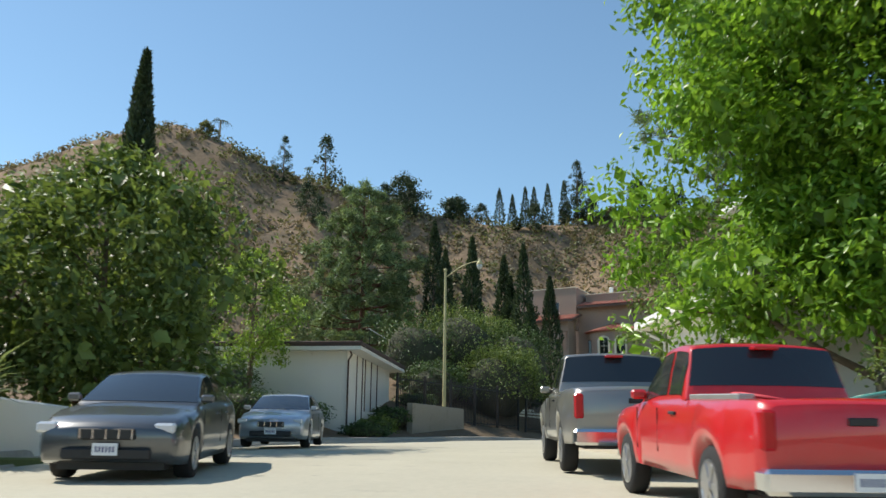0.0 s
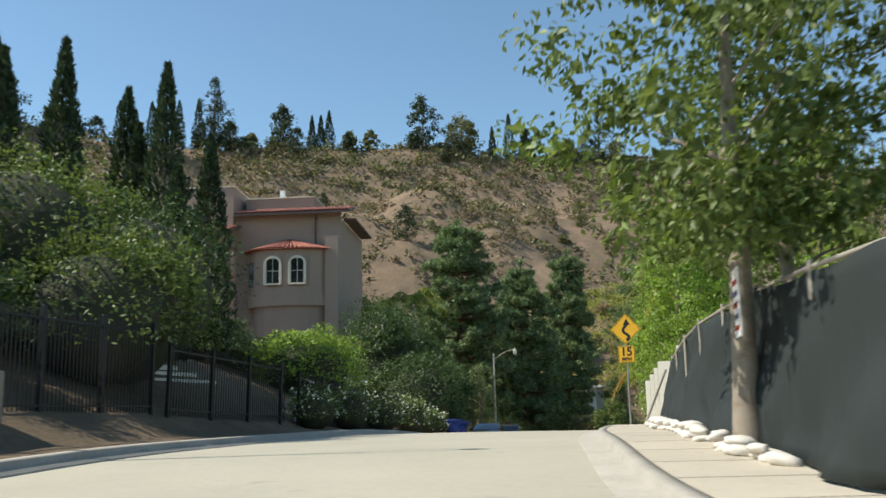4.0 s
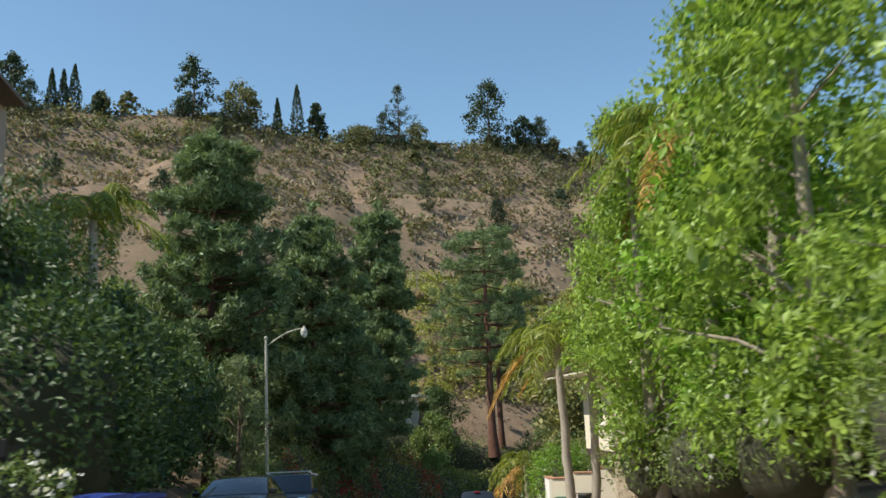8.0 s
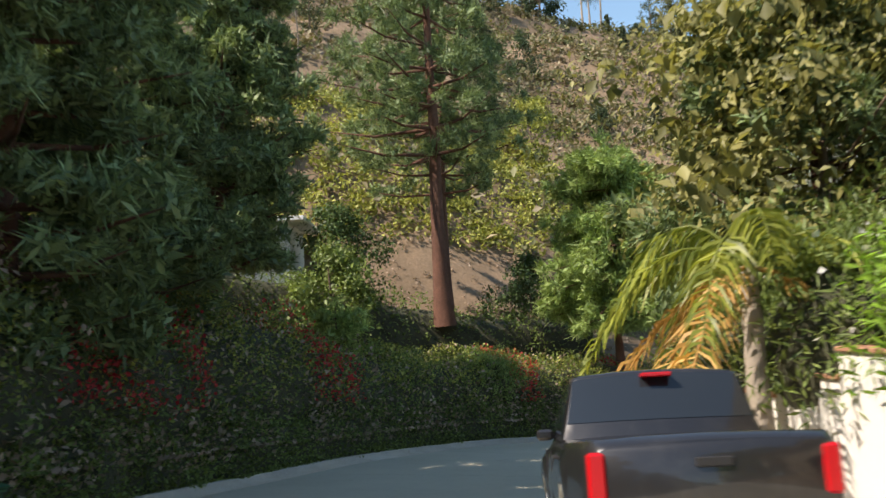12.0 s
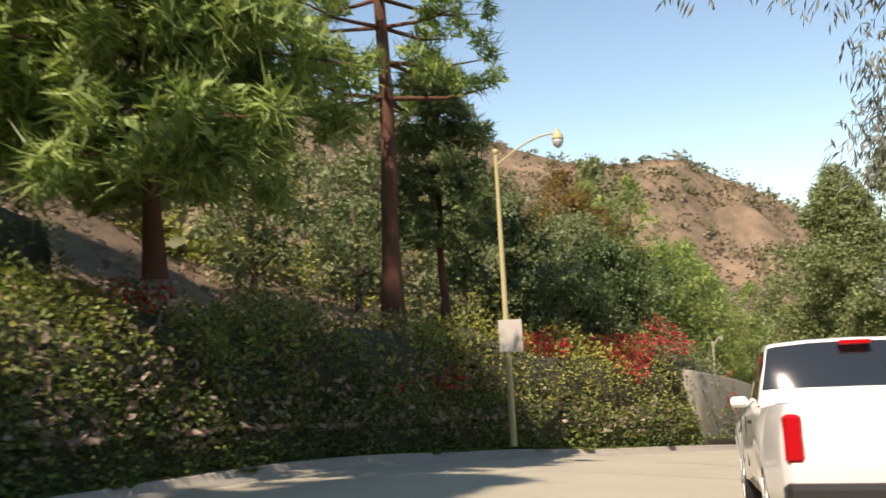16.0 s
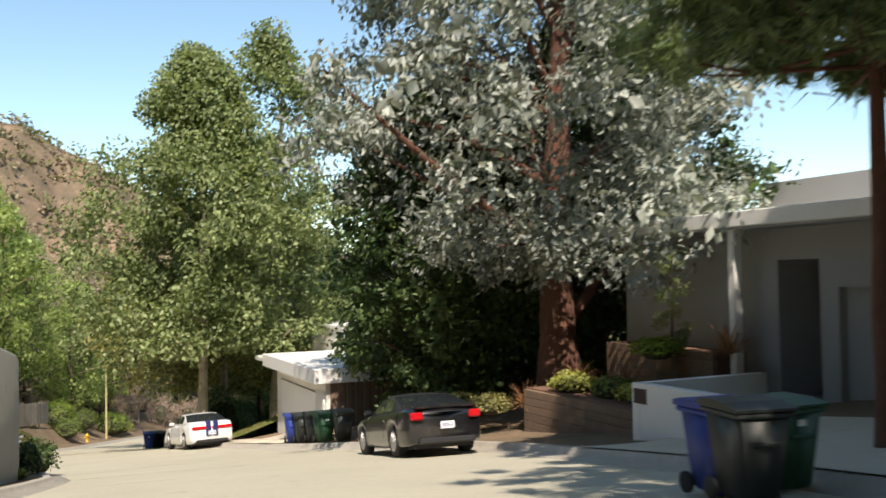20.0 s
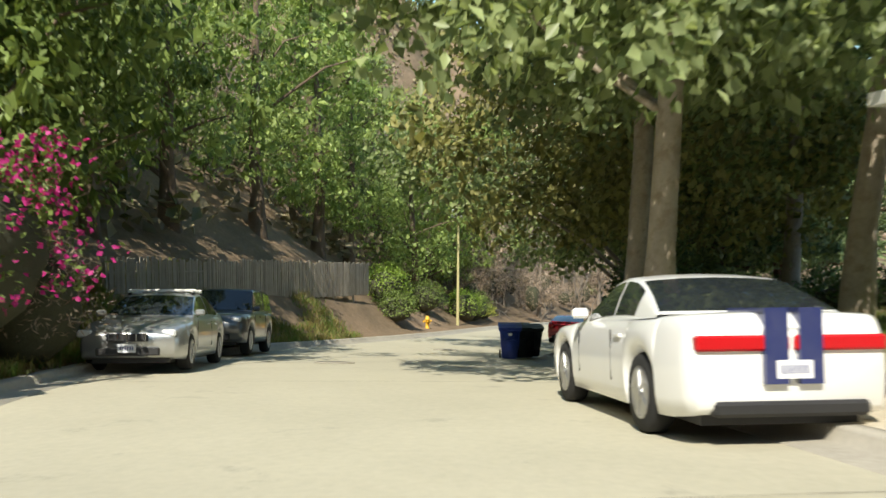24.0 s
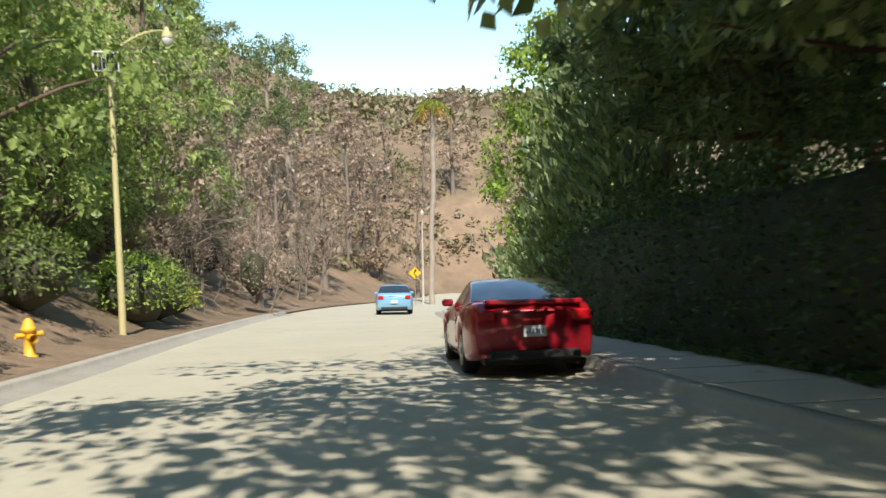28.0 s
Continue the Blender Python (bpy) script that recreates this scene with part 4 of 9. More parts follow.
def ground(x, y, rough=True):
    """Height of the ground at a place."""
    x, y = np.atleast_1d(np.asarray(x, float)), np.atleast_1d(np.asarray(y, float))
    px, py, pz = LINE[::3].T
    d2 = (x[:, None] - px) ** 2 + (y[:, None] - py) ** 2
    i = d2.argmin(1)
    w = 1 / (d2 + 0.05) ** 2.5
    w /= w.sum(1)[:, None]
    u = LINE_U[::3]
    lat = (x - px[i]) * LEFT[::3][i, 0] + (y - py[i]) * LEFT[::3][i, 1]
    zr = w @ pz
    d = np.sqrt(d2.min(1))
    wl, wr, sl, cl, sr = (w @ q(u) for q in (W_LEFT, W_RIGHT, SLOPE_L, CAP_L, SLOPE_R))
    dl, dr = np.maximum(d - wl - 1.3, 0), np.maximum(d - wr - 1.6, 0)
    left = np.minimum(sl * dl, cl * (1 - np.exp(-sl * dl / cl)) * 1.15)
    right = np.minimum(sr * dr, 2.6)
    z = zr + np.where(lat > 0, left, right) + np.where(np.where(lat > 0, d > wl, d > wr), 0.13, 0.0)
    away = np.clip((d - 60) / 120, 0, 1)
    z = z * (1 - away) + np.clip(z, -30, 0) * away
    da, za = off_line(CREST_A, x, y)
    db, zb = off_line(CREST_B, x, y)
    ds, zs = off_line(SPUR, x, y)
    n = (ripple(x, y, 0.02, 3) * 9 + ripple(x, y, 0.06, 5) * 5.5 + ripple(x, y, 0.14, 6) * 2.2) if rough else 0
    near = np.clip(da / 25, 0.1, 1)
    a = za - 0.62 * da + n * near - 6 * np.exp(-((da - 26) / 14) ** 2)
    b = zb - 0.5 * db + n * 1.6 * np.clip(db / 30, 0.1, 1)
    s = zs - 0.75 * ds + n * np.clip(ds / 25, 0.1, 1)
    free = np.clip((d - 14) / 18, 0, 1)
    for far in (a, b, s):
        over = np.maximum(far - z, 0) * free
        z = z + over
    if rough:
        z = z + np.where(d > 11, ripple(x, y, 0.22, 8) * 0.5 * np.clip((d - 11) / 10, 0, 1), 0)
    return z


def gz(x, y):
    return float(ground([x], [y])[0])


def beside(u, lat, dz=None):
    """A place at u along the road, lat metres to its left."""
    p = [float(np.interp(u, LINE_U, LINE[:, k])) for k in range(3)]
    n = [float(np.interp(u, LINE_U, LEFT[:, k])) for k in range(2)]
    x, y = p[0] + n[0] * lat, p[1] + n[1] * lat
    return x, y, (gz(x, y) if dz is None else p[2] + dz)


def heading(u):
    """The road's heading in degrees for rz, so that local +x runs down the road."""
    e = [float(np.interp(u, LINE_U, WAY[:, k])) for k in range(2)]
    return math.degrees(math.atan2(e[1], e[0]))


def slope(u):
    z = [float(np.interp(u + q, LINE_U, LINE[:, 2])) for q in (-0.2, 0.2)]
    p = [np.array([np.interp(u + q, LINE_U, LINE[:, k]) for k in range(2)]) for q in (-0.2, 0.2)]
    return math.degrees(math.atan2(z[1] - z[0], np.linalg.norm(p[1] - p[0])))


# ground sheet
gx = np.concatenate([[-3000, -1500, -800, -500, -360], np.arange(-260, -30, 8), np.arange(-30, 236, 1.7), np.arange(236, 640, 9), [700, 900, 1500, 3000]])
gy = np.concatenate([[-3000, -1500, -700, -350, -220], np.arange(-140, -40, 10), np.arange(-40, 150, 1.7), np.arange(150, 340, 4.5), np.arange(340, 480, 12), [560, 800, 1500, 3000]])
X, Y = np.meshgrid(gx, gy)
Z = ground(X.ravel(), Y.ravel()).reshape(X.shape)
D = np.full(X.size, 1e9)
for px, py, _ in LINE[::4]:
    D = np.minimum(D, (X.ravel() - px) ** 2 + (Y.ravel() - py) ** 2)
D = np.sqrt(D).reshape(X.shape)
Z = Z - 0.6 * np.clip((17.5 - D) / 3, 0, 1)
ny, nx = X.shape
quads = (np.arange(ny - 1)[:, None] * nx + np.arange(nx - 1)[None, :]).ravel()[:, None] + np.array([0, 1, nx + 1, nx])
g_ob = link("ground", fast_mesh("ground", np.stack([X, Y, Z], -1).reshape(-1, 3), quads), M["soil"], None, "", True)
tagged(g_ob, "dry tan hillside earth with bare cuts and scrubby patches", "ground", "", "structure")


def ribbon(name, us, lats, heights, material, label, category, smooth=True):
    """A strip along the road: lats(u) gives its cross positions, heights(u, x, y) its levels above the road or the ground."""
    rows = []
    for u in us:
        k = int(round((u + 6) / 0.1))
        k = min(max(k, 0), len(LINE) - 1)
        la = np.array(lats(u))
        xy = LINE[k, :2] + la[:, None] * LEFT[k]
        z = heights(u, LINE[k, 2], xy, la)
        rows.append(np.concatenate([xy, np.asarray(z)[:, None]], 1))
    n = len(rows[0])
    q = [(i * n + j, (i + 1) * n + j, (i + 1) * n + j + 1, i * n + j + 1) for i in range(len(rows) - 1) for j in range(n - 1)]
    ob = link(name, fast_mesh(name, np.concatenate(rows), np.array(q)), material, None, "", smooth)
    bm = bmesh.new()
    bm.from_mesh(ob.data)
    bmesh.ops.recalc_face_normals(bm, faces=bm.faces)
    if sum(f.normal.z for f in bm.faces) < 0:
        bmesh.ops.reverse_faces(bm, faces=bm.faces)
    bm.to_mesh(ob.data)
    bm.free()
    return tagged(ob, label, category, "", "structure")


US = np.arange(-6, 41, 0.1)
road = ribbon("road", US, lambda u: np.linspace(-W_RIGHT(u), W_LEFT(u), 13), lambda u, z, xy, la: z + 0.04 * (1 - (la / 6) ** 2) - 0.04, M["road"], "sunlit worn pale concrete residential road winding downhill", "road")
out12 = np.array([0.17, 0.24, 0.8, 1.6, 2.6, 4, 5.6, 7.4, 9.4, 11.6, 14])
def verge_z(u, z, xy, la):
    a = np.abs(la) - (W_LEFT(u) if la[-1] > 0 else W_RIGHT(u))
    k = np.clip((a - 0.3) / 1.6, 0, 1)
    return ground(xy[:, 0], xy[:, 1]) * k + (z + 0.13) * (1 - k) - np.where(a < 0.2, 0.1, 0)


ribbon("verge_left", US, lambda u: W_LEFT(u) + out12, verge_z, M["soil"], "bare earth verge rising from the kerb", "ground")
ribbon("verge_right", US, lambda u: -(W_RIGHT(u) + out12[::-1]), verge_z, M["soil"], "earth and paving strip along the lower kerb", "ground")


def kerb_run(name, u0, u1, side):
    """A kerb cast in lengths with open joints."""
    top = tagged(new(name), "weathered grey concrete kerb along the road", "kerb", "", "structure")
    sec = [(-0.42, -0.08), (-0.4, -0.003), (-0.02, 0.012), (0.005, 0.12), (0.035, 0.148), (0.2, 0.155), (0.21, -0.1)]
    k0, k1 = int(round((u0 + 6) * 10)), int(round((u1 + 6) * 10))
    for k in range(k0, k1, 4):
        rows = []
        for i in range(k, min(k + 4, k1) + 1):
            w = float(W_LEFT(LINE_U[i])) if side > 0 else -float(W_RIGHT(LINE_U[i]))
            rows.append([(*(LINE[i, :2] + LEFT[i] * (w + side * a)), LINE[i, 2] + b) for a, b in sec])
        m = len(sec)
        f = [(i * m + j, (i + 1) * m + j, (i + 1) * m + j + 1, i * m + j + 1) for i in range(len(rows) - 1) for j in range(m - 1)]
        f = np.array(f)
        link("kerb_stone", fast_mesh("kerb_stone", np.array(rows).reshape(-1, 3), f if side < 0 else f[:, ::-1]), M["kerb"], top)
    return top


kerb_run("kerb_left", -1.0, 34, 1)
kerb_run("kerb_right", -1.0, 34, -1)


def pavement_run(name, u0, u1, width, label):
    """Concrete slabs between kerb and front gardens, laid with open joints."""
    top = tagged(new(name), label, "pavement", "", "structure")
    u = u0
    while u < u1:
        e = min(u + 0.22, u1)
        v = []
        for q in (u + 0.003, e - 0.003):
            p = [float(np.interp(q, LINE_U, LINE[:, k])) for k in range(3)]
            n = np.array([float(np.interp(q, LINE_U, LEFT[:, k])) for k in range(2)])
            for a in (0.215, width):
                xy = np.array(p[:2]) - n * (float(W_RIGHT(q)) + a)
                v += [(*xy, p[2] + 0.155), (*xy, p[2] - 0.1)]
        f = [(0, 2, 6, 4), (0, 1, 3, 2), (2, 3, 7, 6), (6, 7, 5, 4), (4, 5, 1, 0)]
        me = bpy.data.meshes.new("slab")
        me.from_pydata(v, [], f)
        me.update()
        link("slab", me, M["walkc"], top)
        u = e
    return top


pavement_run("pavement", 3.9, 8.9, 1.75, "sunlit pale concrete pavement along the building site")
pavement_run("pavement", 19.9, 21.6, 1.5, "pale concrete pavement before the grey house")
pavement_run("pavement", 24.7, 33.0, 1.7, "shaded concrete pavement beside the hedge")


def seam(u0, l0, u1, l1, rng, wander=0.12, w=0.016):
    """A dark sealed crack that wanders over the road."""
    n = max(6, int(abs(u1 - u0) * 22 + abs(l1 - l0) * 3))
    us, ls = np.linspace(u0, u1, n), np.linspace(l0, l1, n) + np.cumsum(rng.normal(size=n)) * wander * 0.3
    c = []
    for u, l in zip(us, ls):
        p = [float(np.interp(u, LINE_U, LINE[:, k])) for k in range(3)]
        q = [float(np.interp(u, LINE_U, LEFT[:, k])) for k in range(2)]
        c.append((p[0] + q[0] * l, p[1] + q[1] * l, p[2] - 0.04 * (l / 6) ** 2 + 0.006))
    c = np.array(c)
    d = np.gradient(c[:, :2], axis=0)
    d /= np.linalg.norm(d, axis=1)[:, None] + 1e-9
    s = np.stack([-d[:, 1], d[:, 0], 0 * d[:, 0]], 1) * (w * rng.uniform(0.5, 1.4, n))[:, None]
    v = np.stack([c - s, c + s], 1).reshape(-1, 3)
    return v, np.array([(2 * i, 2 * i + 2, 2 * i + 3, 2 * i + 1) for i in range(n - 1)])


rng_s = np.random.default_rng(31)
sv, sf, sn = [], [], 0
runs = [(u, -0.9 * float(W_RIGHT(u)), u + rng_s.uniform(-0.02, 0.02), 0.9 * float(W_LEFT(u)), 0.01, 0.004) for u in np.arange(0.3, 33, 1.16)]
runs += [(u, rng_s.uniform(-3, 4), u + rng_s.uniform(0.1, 0.4), rng_s.uniform(-3, 4), 0.2, 0.009) for u in rng_s.uniform(0, 31, 30)]
for u0, l0, u1, l1, wa, w in runs:
    v, f = seam(u0, l0, u1, l1, rng_s, wa, w)
    sv.append(v)
    sf.append(f + sn)
    sn += len(v)
tagged(link("road_seams", fast_mesh("road_seams", np.concatenate(sv), np.concatenate(sf)), M["tar"]), "dark joints and sealed cracks across the concrete road", "cracks", "", "stuff")


def apron(u0, u1, l0, l1, label):
    """A concrete drive crossing the verge between two places along the road."""
    us = np.linspace(u0, u1, 10)
    rows = []
    for u in us:
        k = min(max(int(round((u + 6) * 10)), 0), len(LINE) - 1)
        xy = LINE[k, :2] + np.linspace(l0(u), l1(u), 8)[:, None] * LEFT[k]
        z = ground(xy[:, 0], xy[:, 1], False) + 0.05
        z[0] = LINE[k, 2] + 0.175
        rows.append(np.concatenate([xy, z[:, None]], 1))
    q = np.array([(i * 8 + j, (i + 1) * 8 + j, (i + 1) * 8 + j + 1, i * 8 + j + 1) for i in range(9) for j in range(7)])
    up = l1(u0) < l0(u0)
    tagged(link("driveway", fast_mesh("driveway", np.concatenate(rows), q[:, ::-1] if up else q), M["walkc"]), label, "driveway", "", "structure")


apron(24.1, 24.75, lambda u: -(float(W_RIGHT(u)) + 0.02), lambda u: -(float(W_RIGHT(u)) + 3.2), "pale concrete drive in front of the white shed")
apron(20.9, 21.9, lambda u: -(float(W_RIGHT(u)) + 0.02), lambda u: -(float(W_RIGHT(u)) + 4.2), "concrete drive beside the low white wall")
apron(24.2, 25.4, lambda u: float(W_LEFT(u)) + 0.02, lambda u: float(W_LEFT(u)) + 3.4, "sloping concrete drive behind the gate pillar")
apron(11.9, 12.7, lambda u: float(W_LEFT(u)) + 0.02, lambda u: float(W_LEFT(u)) + 4.0, "concrete drive beside the juniper hedge")

# ---- vehicles ----
KINDS = dict(
    sedan=dict(L=4.88, W=1.86, R=0.34, xf=1.46, xr=-1.48, sill=0.22, top=[(2.44, 0.66), (2.36, 0.74), (2.1, 0.82), (1.5, 0.92), (1.0, 0.98), (0.9, 0.99), (-1.6, 1.03), (-2.3, 1.05), (-2.44, 0.94)], cab=[(1.05, 0.98), (0.12, 1.43), (-0.9, 1.44), (-1.9, 1.04)]),
    coupe=dict(L=4.6, W=1.84, R=0.34, xf=1.42, xr=-1.25, sill=0.22, top=[(2.3, 0.6), (2.2, 0.7), (1.9, 0.79), (0.85, 0.93), (0.75, 0.94), (-1.3, 1.0), (-2.12, 1.04), (-2.3, 0.92)], cab=[(0.9, 0.92), (-0.05, 1.32), (-0.75, 1.33), (-1.85, 1.03)], bow=0.2),
    muscle=dict(L=5.0, W=1.92, R=0.37, xf=1.5, xr=-1.42, sill=0.22, top=[(2.5, 0.68), (2.42, 0.82), (2.1, 0.9), (0.85, 1.0), (0.75, 1.01), (-1.5, 1.06), (-2.35, 1.1), (-2.5, 0.98)], cab=[(0.85, 1.0), (0.0, 1.43), (-0.85, 1.44), (-1.8, 1.09)], bow=0.08),
    suv=dict(L=4.6, W=1.84, R=0.38, xf=1.36, xr=-1.33, sill=0.32, top=[(2.28, 0.8), (2.22, 0.98), (1.9, 1.05), (1.0, 1.13), (0.95, 1.14), (-2.15, 1.15), (-2.28, 1.13)], cab=[(0.98, 1.12), (0.4, 1.74), (-1.95, 1.74), (-2.26, 1.14)], bow=0.06, tumble=0.8),
    pickup=dict(L=5.5, W=1.98, R=0.39, xf=1.72, xr=-1.62, sill=0.42, top=[(2.74, 0.8), (2.66, 1.02), (2.3, 1.1), (1.2, 1.19), (1.1, 1.21), (-0.78, 1.22), (-0.8, 1.22), (-2.66, 1.22), (-2.74, 1.2)], cab=[(1.2, 1.19), (0.45, 1.8), (-0.52, 1.81), (-0.76, 1.22)], bed=(-0.84, -2.64), flare=0.045, tumble=0.78, bow=0.1),
)


def smooth_line(pairs, x):
    """A height along a rounded line through (x, z) pairs."""
    xs, zs = (np.array(q, float) for q in zip(*sorted(pairs)))
    return float(sum(np.interp(x + d, xs, zs) for d in (-0.09, -0.045, 0, 0.045, 0.09)) / 5)


def car_body(k):
    """The lower shell: sections along the length, whose lower edge rises over the wheels and whose ends are rounded in plan."""
    L, W, R, sill = k["L"], k["W"], k["R"], k["sill"]
    arch = R + 0.06
    bed = k.get("bed")
    xs = set(np.linspace(-L / 2, L / 2, 31)) | {x for x, z in k["top"]} | {s * (L / 2 - q) for q in (0.03, 0.09) for s in (1, -1)}
    for c in (k["xf"], k["xr"]):
        xs |= {c + arch * q for q in (-1.08, -1.02, -1, -0.94, -0.8, -0.55, -0.25, 0, 0.25, 0.55, 0.8, 0.94, 1, 1.02, 1.08)}
    if bed:
        xs |= {bed[0], bed[0] - 0.01, bed[1], bed[1] + 0.01}
    xs = sorted(x for x in xs if -L / 2 <= x <= L / 2)
    bm = bmesh.new()
    rings = []
    for x in xs:
        zt = smooth_line(k["top"], x)
        e = abs(x) / (L / 2)
        end = L / 2 - abs(x)
        round_ = 0.045 * max(0, 1 - end / 0.12) ** 2
        hw = W / 2 * (1 - 0.1 * max(0, (e - 0.7) / 0.3) ** 2.0) - round_
        zt -= round_
        zb = sill + 0.07 * max(0, (e - 0.85) / 0.15) + round_
        for c in (k["xf"], k["xr"]):
            if abs(x - c) < arch:
                zb = max(zb, R + math.sqrt(max(0, arch**2 - (x - c) ** 2)) * 0.97)
        zb = min(zb, zt - 0.14)
        hgt = zt - zb
        near = min(abs(x - k["xf"]), abs(x - k["xr"]))
        flare = k.get("flare", 0.022) * math.exp(-(near / (arch * 1.02)) ** 6)
        bonnet = 1.0 if x > k["cab"][0][0] and not bed else 0.6
        half = [(hw * 0.955 + flare, zb), (hw * 0.985 + flare, zb + 0.18 * hgt), (hw + flare * 0.8, zb + 0.42 * hgt), (hw * 0.998 + flare * 0.3, zb + 0.62 * hgt), (hw * 0.985, zb + 0.74 * hgt), (hw * 0.965, zb + 0.86 * hgt),
                (hw * 0.925, zt - 0.022), (hw * 0.86, zt), (hw * 0.5, zt + 0.028 * bonnet), (0.0, zt + 0.04 * bonnet)]
        if bed and bed[1] < x < bed[0]:
            half[7:] = [(hw * 0.89, zt), (hw * 0.87, zt - 0.45), (0.0, zt - 0.45)]
        bow = math.copysign(k.get("bow", 0.13) * max(0, (e - 0.62) / 0.38) ** 1.5, x) * (0.25 if bed and x < 0 else 1)
        sec = half + [(-y, z) for y, z in reversed(half[:-1])]
        rings.append([bm.verts.new((x + bow * (0.35 - (y / (W / 2)) ** 2), y, z)) for y, z in sec])
    n = len(rings[0])
    for a, b in zip(rings, rings[1:]):
        for j in range(n - 1):
            bm.faces.new((a[j], a[j + 1], b[j + 1], b[j]))
        bm.faces.new((a[n - 1], a[0], b[0], b[n - 1]))
    bm.faces.new(rings[0])
    bm.faces.new(list(reversed(rings[-1])))
    bmesh.ops.recalc_face_normals(bm, faces=bm.faces)
    return bm


def cabin_grid(k):
    """Points of the cabin's skin: stations from the windscreen's foot to the rear window's, each a rounded section over the belt line."""
    (ax, az), (bx, bz), (cx, cz), (dx, dz) = k["cab"]
    W = k["W"]
    lo, hi = W / 2 * 0.925, W / 2 * k.get("tumble", 0.72)
    f = (0.0, 0.07, 0.3, 0.55, 0.78, 0.93, 1.0)
    xs = [ax + (bx - ax) * q for q in f] + [bx + (cx - bx) * q for q in (0.12, 0.3, 0.46, 0.54, 0.7, 0.88)] + [cx + (dx - cx) * q for q in f]
    grid = []
    for i, x in enumerate(xs):
        belt = az + (dz - az) * (ax - x) / (ax - dx) - 0.03
        if i <= 6:
            q = f[i]
            roof = az + (bz - az) * q ** 0.92
            bow = 0.13 * (1 - 0.6 * q)
        elif i <= 12:
            q = (bx - x) / (bx - cx)
            roof = bz + (cz - bz) * q + 0.045 * math.sin(math.pi * min(1, max(0, q)))
            bow = 0.05 - 0.1 * q
        else:
            q = f[i - 13]
            roof = cz + (dz - cz) * q ** 1.15
            bow = -0.05 - 0.08 * q
        rise = max(0.0, min(1.0, (roof - belt) / (bz - az + 0.03)))
        ys = lo + (hi - lo) * rise ** 0.85
        sec = [(lo, belt), (lo + (ys - lo) * 0.1, belt + (roof - belt) * 0.13), (lo + (ys - lo) * 0.45, belt + (roof - belt) * 0.52), (lo + (ys - lo) * 0.88, belt + (roof - belt) * 0.87), (ys * 0.985, belt + (roof - belt) * 0.955), (ys * 0.9, roof - 0.012 * rise), (ys * 0.5, roof + 0.012 * rise), (0.0, roof + 0.02 * rise)]
        sec = sec + [(-y, z) for y, z in reversed(sec[:-1])]
        grid.append([Vector((x + bow * (0.5 - (y / lo) ** 2), y, z)) for y, z in sec])
    return grid


def skin_part(grid, i0, i1, j0, j1, lift, cap=False):
    """A patch of the cabin's skin between stations and section points, lifted off it by some millimetres."""
    bm = bmesh.new()
    P = [[p.copy() for p in row[j0:j1 + 1]] for row in grid[i0:i1 + 1]]
    V = [[bm.verts.new(p) for p in row] for row in P]
    for a, b in zip(V, V[1:]):
        for q in range(len(a) - 1):
            bm.faces.new((a[q], a[q + 1], b[q + 1], b[q]))
    bm.normal_update()
    out = sum((f.normal.dot(f.calc_center_median() - Vector((0, 0, grid[0][0].z - 0.4))) for f in bm.faces), 0.0)
    if out < 0:
        bmesh.ops.reverse_faces(bm, faces=bm.faces)
    bm.normal_update()
    if lift:
        for v, n in [(v, v.normal.copy()) for v in bm.verts]:
            v.co += n * lift
    if cap:
        bm.faces.new([row[0] for row in V] + [row[-1] for row in reversed(V)])
    return bm


def wheel_on(car, x, y, R, width, spokes=5, rim="rim"):
    s = 1 if y > 0 else -1
    w = part("wheel", lathe([(R * 0.62, -width / 2), (R * 0.93, -width / 2), (R, -width * 0.34), (R, width * 0.34), (R * 0.93, width / 2), (R * 0.62, width / 2)], 28, "y"), M["tyre"], car, "black tyre on an alloy rim", True)
    w.location = (x, y, R)
    bm = lathe([(R * 0.66, s * width * 0.49), (R * 0.66, s * width * 0.53), (R * 0.6, s * width * 0.545), (R * 0.56, s * width * 0.505)], 24, "y")
    for i in range(spokes):
        a = 2 * math.pi * i / spokes
        vs = bmesh.ops.create_cube(bm, size=1.0)["verts"]
        mat = Matrix.Rotation(a, 4, "Y") @ Matrix.Translation((R * 0.31, s * width * 0.53, 0)) @ Matrix.Diagonal((R * 0.58, width * 0.07, R * 0.15, 1))
        bmesh.ops.transform(bm, matrix=mat, verts=vs)
    vs = bmesh.ops.create_cone(bm, cap_ends=True, segments=12, radius1=R * 0.14, radius2=R * 0.12, depth=width * 0.16)["verts"]
    bmesh.ops.transform(bm, matrix=Matrix.Translation((0, s * width * 0.54, 0)) @ Matrix.Rotation(math.pi / 2, 4, "X"), verts=vs)
    part("rim", bm, M[rim], w)
    return w


